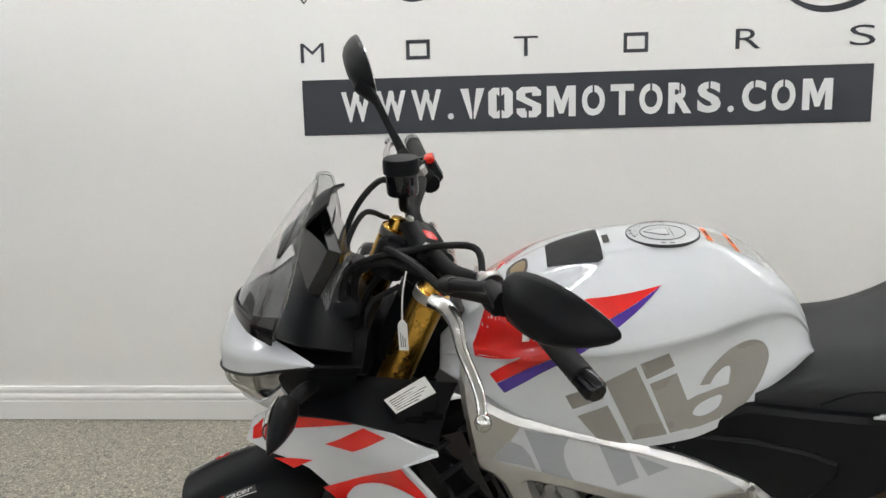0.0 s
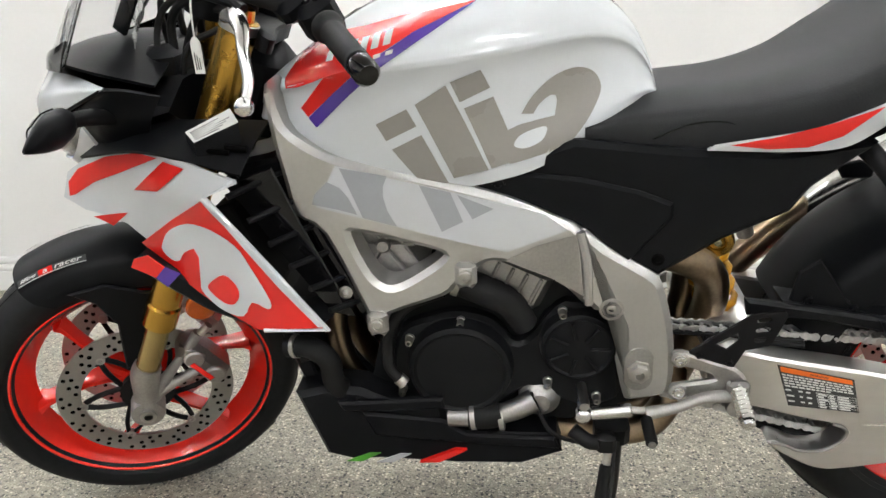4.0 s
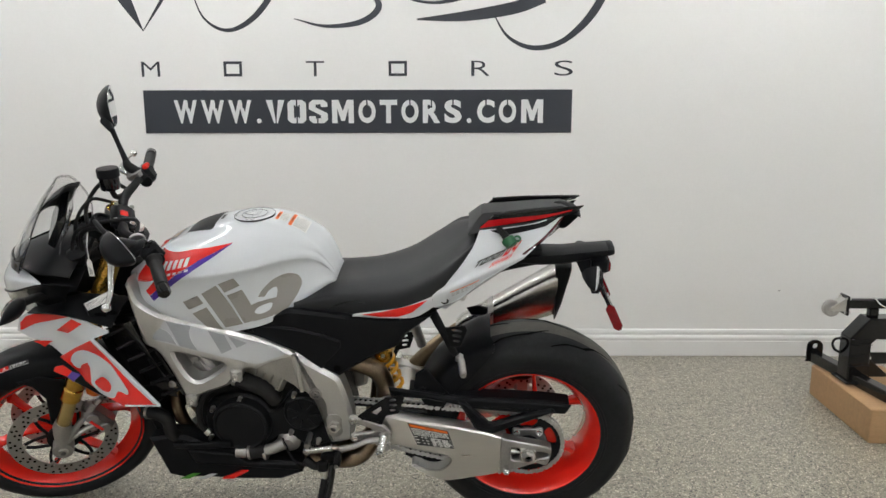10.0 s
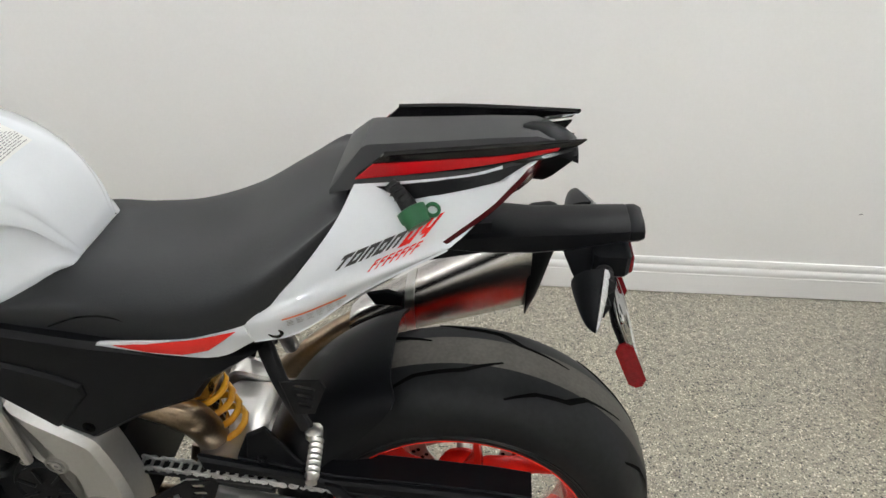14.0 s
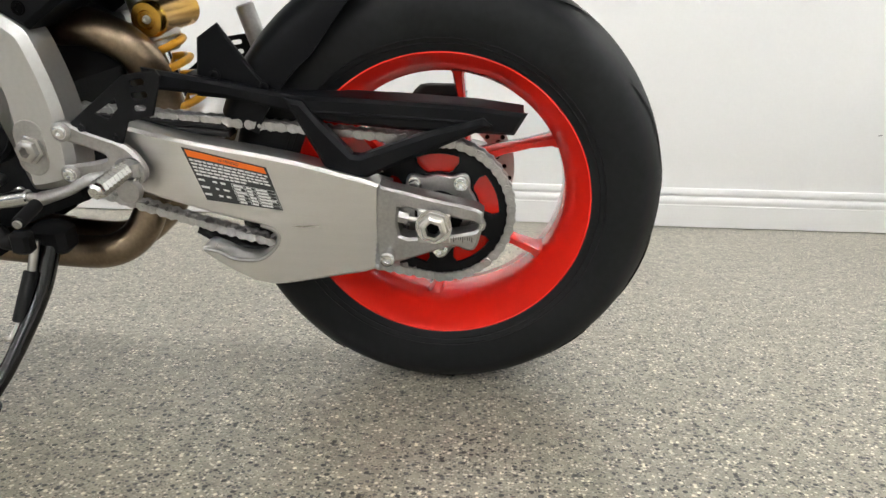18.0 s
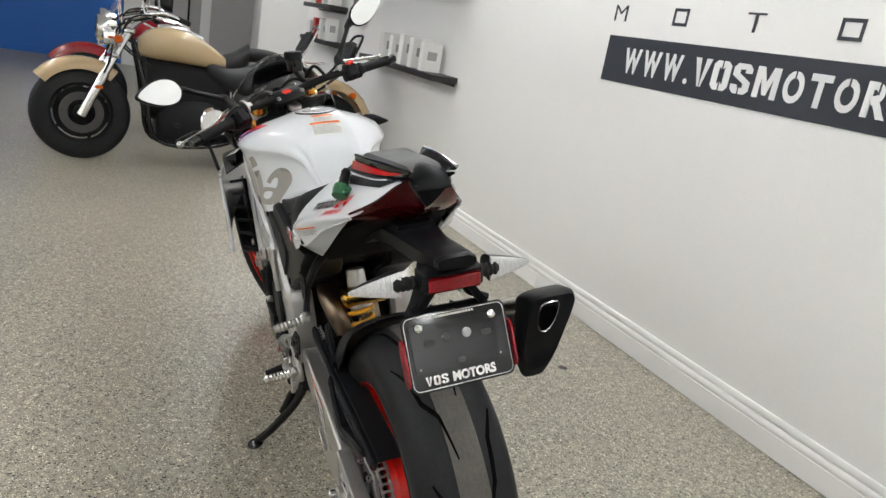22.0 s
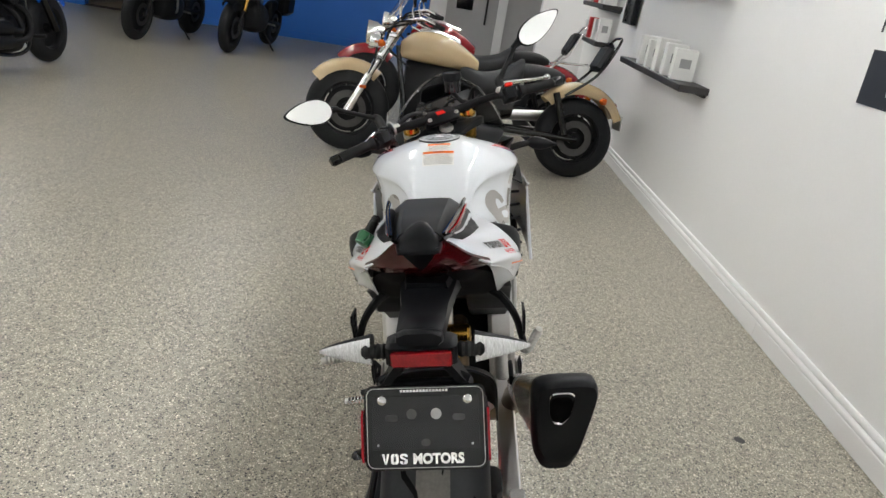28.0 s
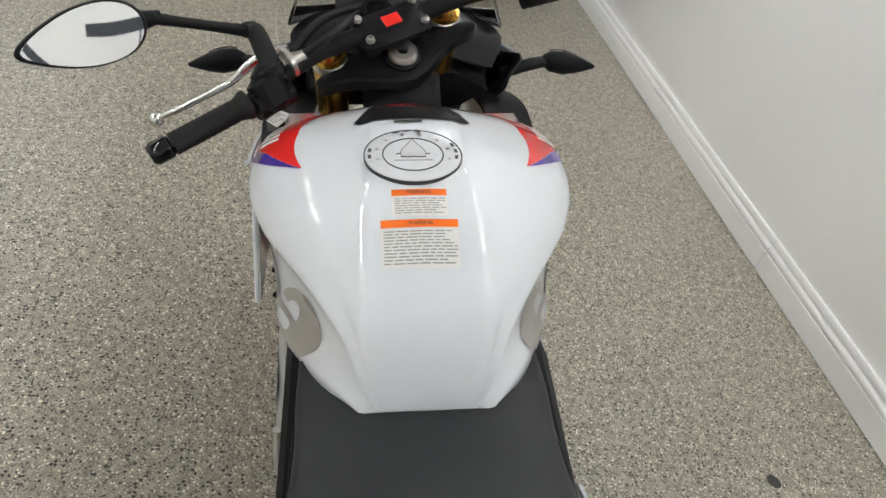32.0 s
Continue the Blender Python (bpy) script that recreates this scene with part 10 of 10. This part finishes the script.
def white_box(x, y, z, w, d, h, turn_z, label="white cardboard box standing on the shelf", mat="label"):
    t = thing("carton", Matrix.Translation((x, y, z)) @ Matrix.Rotation(radians(turn_z), 4, "Z"), label, "box", "boxes on the shelves")
    part("carton_body", block(bmesh.new(), (0, 0, h / 2), (w, d, h), 0.002), M[mat], t)
    part("lid_flap", block(bmesh.new(), (0, 0, h + 0.0015), (w * 0.98, d * 0.98, 0.003), 0.001), M[mat], t)
    part("print_bar", block(bmesh.new(), (w / 2 + 0.0006, 0, h * 0.55), (0.001, d * 0.5, h * 0.3), 0.0003), M["greyink"], t)


def card_stand(x, y, z, turn_z, tall):
    t = thing("card_stand", Matrix.Translation((x, y, z)) @ Matrix.Rotation(radians(turn_z), 4, "Z"), "black tilted card stand with a printed card", "card stand", "card stands")
    r = Euler((0, radians(-18), 0)).to_matrix()
    part("backing", block(bmesh.new(), (0, 0, tall / 2 + 0.004), (0.006, 0.13, tall), 0.002, r), M["black"], t)
    part("card", block(bmesh.new(), Vector((0.0045, 0, tall / 2 + 0.006)), (0.002, 0.11, tall * 0.88), 0.0005, r), M["paper"], t, "printed card")
    part("picture_bar", block(bmesh.new(), Vector((0.006, 0, tall / 2 + 0.02)), (0.001, 0.09, tall * 0.35), 0.0003, r), M["greyink"], t)
    part("strut", rod(bmesh.new(), (-0.06, 0, 0.004), (-0.02, 0, tall * 0.7), 0.004, 6), M["black"], t)


rnd = random.Random(11)
z = shelf(-4.35, -2.68, 0.985, 0.2)
for k in range(5):
    white_box(-2.98 - 0.22 * k, NORTH - 0.11, z, 0.07, 0.15, 0.2 + 0.015 * (k % 3), rnd.uniform(-8, 8))
z = shelf(-4.5, -2.66, 1.6, 0.2)
for k in range(6):
    card_stand(-2.85 - 0.24 * k, NORTH - 0.1, z, rnd.uniform(-10, 10), rnd.uniform(0.17, 0.22))
z = shelf(-4.7, -2.8, 1.95, 0.2)
for k in range(6):
    card_stand(-3.0 - 0.27 * k, NORTH - 0.1, z, rnd.uniform(-10, 10), rnd.uniform(0.18, 0.24))
for zz in (1.0, 1.36, 1.7):
    z = shelf(-6.6, -5.5, zz, 0.2)
    for k in range(4):
        white_box(-5.65 - 0.25 * k, NORTH - 0.11, z, 0.09, 0.12, rnd.uniform(0.14, 0.24), rnd.uniform(-10, 10), "small red packet on the shelf" if (k + int(zz * 10)) % 3 == 0 else "small white packet on the shelf", "redcard" if (k + int(zz * 10)) % 3 == 0 else "label")
mon = thing("wall_monitor", Matrix.Translation((-4.95, NORTH - 0.05, 1.42)), "dark switched-off screen hung on the wall", "screen")
part("screen_case", block(bmesh.new(), (0, 0, 0), (0.34, 0.05, 0.34), 0.008), M["black"], mon)
part("screen_glass", block(bmesh.new(), (0, -0.026, 0), (0.31, 0.003, 0.3), 0.001), M["dash"], mon, "dark glass")
part("wall_mount", block(bmesh.new(), (0, 0.035, 0), (0.12, 0.026, 0.12), 0.004), M["steel"], mon)

# ---- timber block and the black stand at the east end ----
tb = thing("timber_block", pose(2.196, 0.555, 0.0, 0, 0, -2.5), "pale pine timber block lying on the floor", "timber")
part("beam", block(bmesh.new(), (0.16, 0.266, 0.0715), (0.32, 0.532, 0.143), 0.004), M["wood"], tb)
js = thing("folded_hoist", pose(2.285, 0.87, 0.145), "folded black steel hoist with a castor, resting on a timber block", "hoist")
part("base_tube", beam_between(Vector((-0.04, 0.25, 0.026)), Vector((0.03, -0.34, 0.026)), 0.05, 0.048), M["gloss"], js, "black square base tube")
lugb = pierced("lug", [(-0.037, 0.0), (0.037, 0.0), (0.037, 0.075)] + [(0.037 * math.cos(math.pi * k / 10), 0.075 + 0.03 * math.sin(math.pi * k / 10)) for k in range(1, 10)] + [(-0.037, 0.075)], [[(0.012 * math.cos(2 * math.pi * k / 16), 0.076 + 0.012 * math.sin(2 * math.pi * k / 16)) for k in range(16)]], M["gloss"], js, -0.004, 0.004, 0.001, "drilled steel lug")
lugb.matrix_local = pose(-0.04, 0.254, 0.0)
part("column", block(bmesh.new(), (0, 0, 0.107), (0.09, 0.09, 0.2), 0.006), M["gloss"], js, "welded black column")
part("foot_flange", block(bmesh.new(), (0, 0, 0.01), (0.115, 0.13, 0.012), 0.003), M["gloss"], js)
for z in (0.085, 0.13, 0.18):
    part("weld_bead", tube(bmesh.new(), [(-0.046, -0.046, z), (-0.02, -0.0475, z - 0.004), (0.015, -0.0475, z + 0.003), (0.044, -0.046, z - 0.003)], 0.0022, 6, 3), M["matt"], js, "rough weld bead")
part("gooseneck", prism(bmesh.new(), [(-0.045, 0.205), (0.045, 0.18), (0.065, 0.2), (0.5, 0.2), (0.5, 0.29), (0.03, 0.292)], -0.044, 0.044, 0.005), M["gloss"], js, "bevelled black boom end")
part("gusset", prism(bmesh.new(), [(0.045, 0.02), (0.16, 0.02), (0.045, 0.12)], -0.006, 0.006, 0.001), M["gloss"], js, "triangular gusset")
part("cross_bar", block(bmesh.new(), (0.36, 0.2, 0.035), (0.5, 0.008, 0.055), 0.002), M["gloss"], js, "flat drilled bar")
for x in (0.15, 0.185):
    part("bar_hole", lathe(bmesh.new(), [(0.0095, 0.0), (0.0095, 0.0006), (0.0001, 0.0006)], (x, 0.196, 0.035), (0, -1, 0), 14), M["label"], js)
part("upper_arm", block(bmesh.new(), (0.22, 0.0, 0.349), (0.56, 0.04, 0.038), 0.004), M["gloss"], js, "black square upper arm")
part("arm_mount", block(bmesh.new(), (0.06, 0.0, 0.31), (0.04, 0.03, 0.04), 0.004), M["gloss"], js)
part("mount_plate", block(bmesh.new(), (-0.064, 0.0, 0.345), (0.008, 0.07, 0.085), 0.002), M["gloss"], js)
for y, z in ((-0.025, 0.375), (0.025, 0.375), (-0.025, 0.315), (0.025, 0.315)):
    part("mount_bolt", rod(bmesh.new(), (-0.074, y, z), (-0.052, y, z), 0.006, 6), M["steel"], js)
part("lock_pin", tube(bmesh.new(), [(0.05, -0.026, 0.375), (0.07, -0.03, 0.352), (0.1, -0.03, 0.336), (0.11, -0.028, 0.33)], 0.0035, 8, 4), M["chrome"], js, "bright locking pin")
part("castor_fork", loft(bmesh.new(), [[(x, -w, z - h), (x, w, z - h), (x, w, z + h), (x, -w, z + h)] for x, w, z, h in ((-0.069, 0.026, 0.345, 0.03), (-0.08, 0.024, 0.345, 0.026), (-0.112, 0.02, 0.331, 0.012), (-0.125, 0.02, 0.328, 0.009))]), M["steel"], js, "bright castor fork")
cw = part("castor_wheel", lathe(bmesh.new(), [(0.008, -0.012), (0.03, -0.014), (0.036, -0.009), (0.036, 0.009), (0.03, 0.014), (0.008, 0.012)], (-0.12, 0.0, 0.328), (0, 1, 0), 28, close=True), M["castgrey"], js, "grey castor wheel")
part("castor_nut", lathe(bmesh.new(), [(0.011, -0.026), (0.011, 0.026)], (-0.12, 0.0, 0.328), (0, 1, 0), 6), M["steel"], cw)
part("hose_loop", tube(bmesh.new(), [(-0.045, 0.03, 0.12), (-0.065, 0.035, 0.13), (-0.078, 0.035, 0.155), (-0.07, 0.035, 0.178), (-0.043, 0.03, 0.185)], 0.0055, 8, 5), M["grip"], js, "black hose loop")

# marks on the floor and the wall
mark = prism(bmesh.new(), [(2.281, 0.362), (2.286, 0.3605), (2.297, 0.363), (2.299, 0.366), (2.29, 0.3665)], NORTH - 0.0012, NORTH - 0.0002, 0)
tagged(part("wall_mark", mark, M["greyink"], None), "small grey scuff on the white wall", "stain")
spot = lathe(bmesh.new(), [(0.0001, 0.0), (0.018, 0.0), (0.021, 0.0005)], (-0.265, 1.185, 0.0008), (0, 0, 1), 14)
tagged(part("floor_spot", spot, M["ink"], None), "small dark spot on the epoxy floor", "stain")
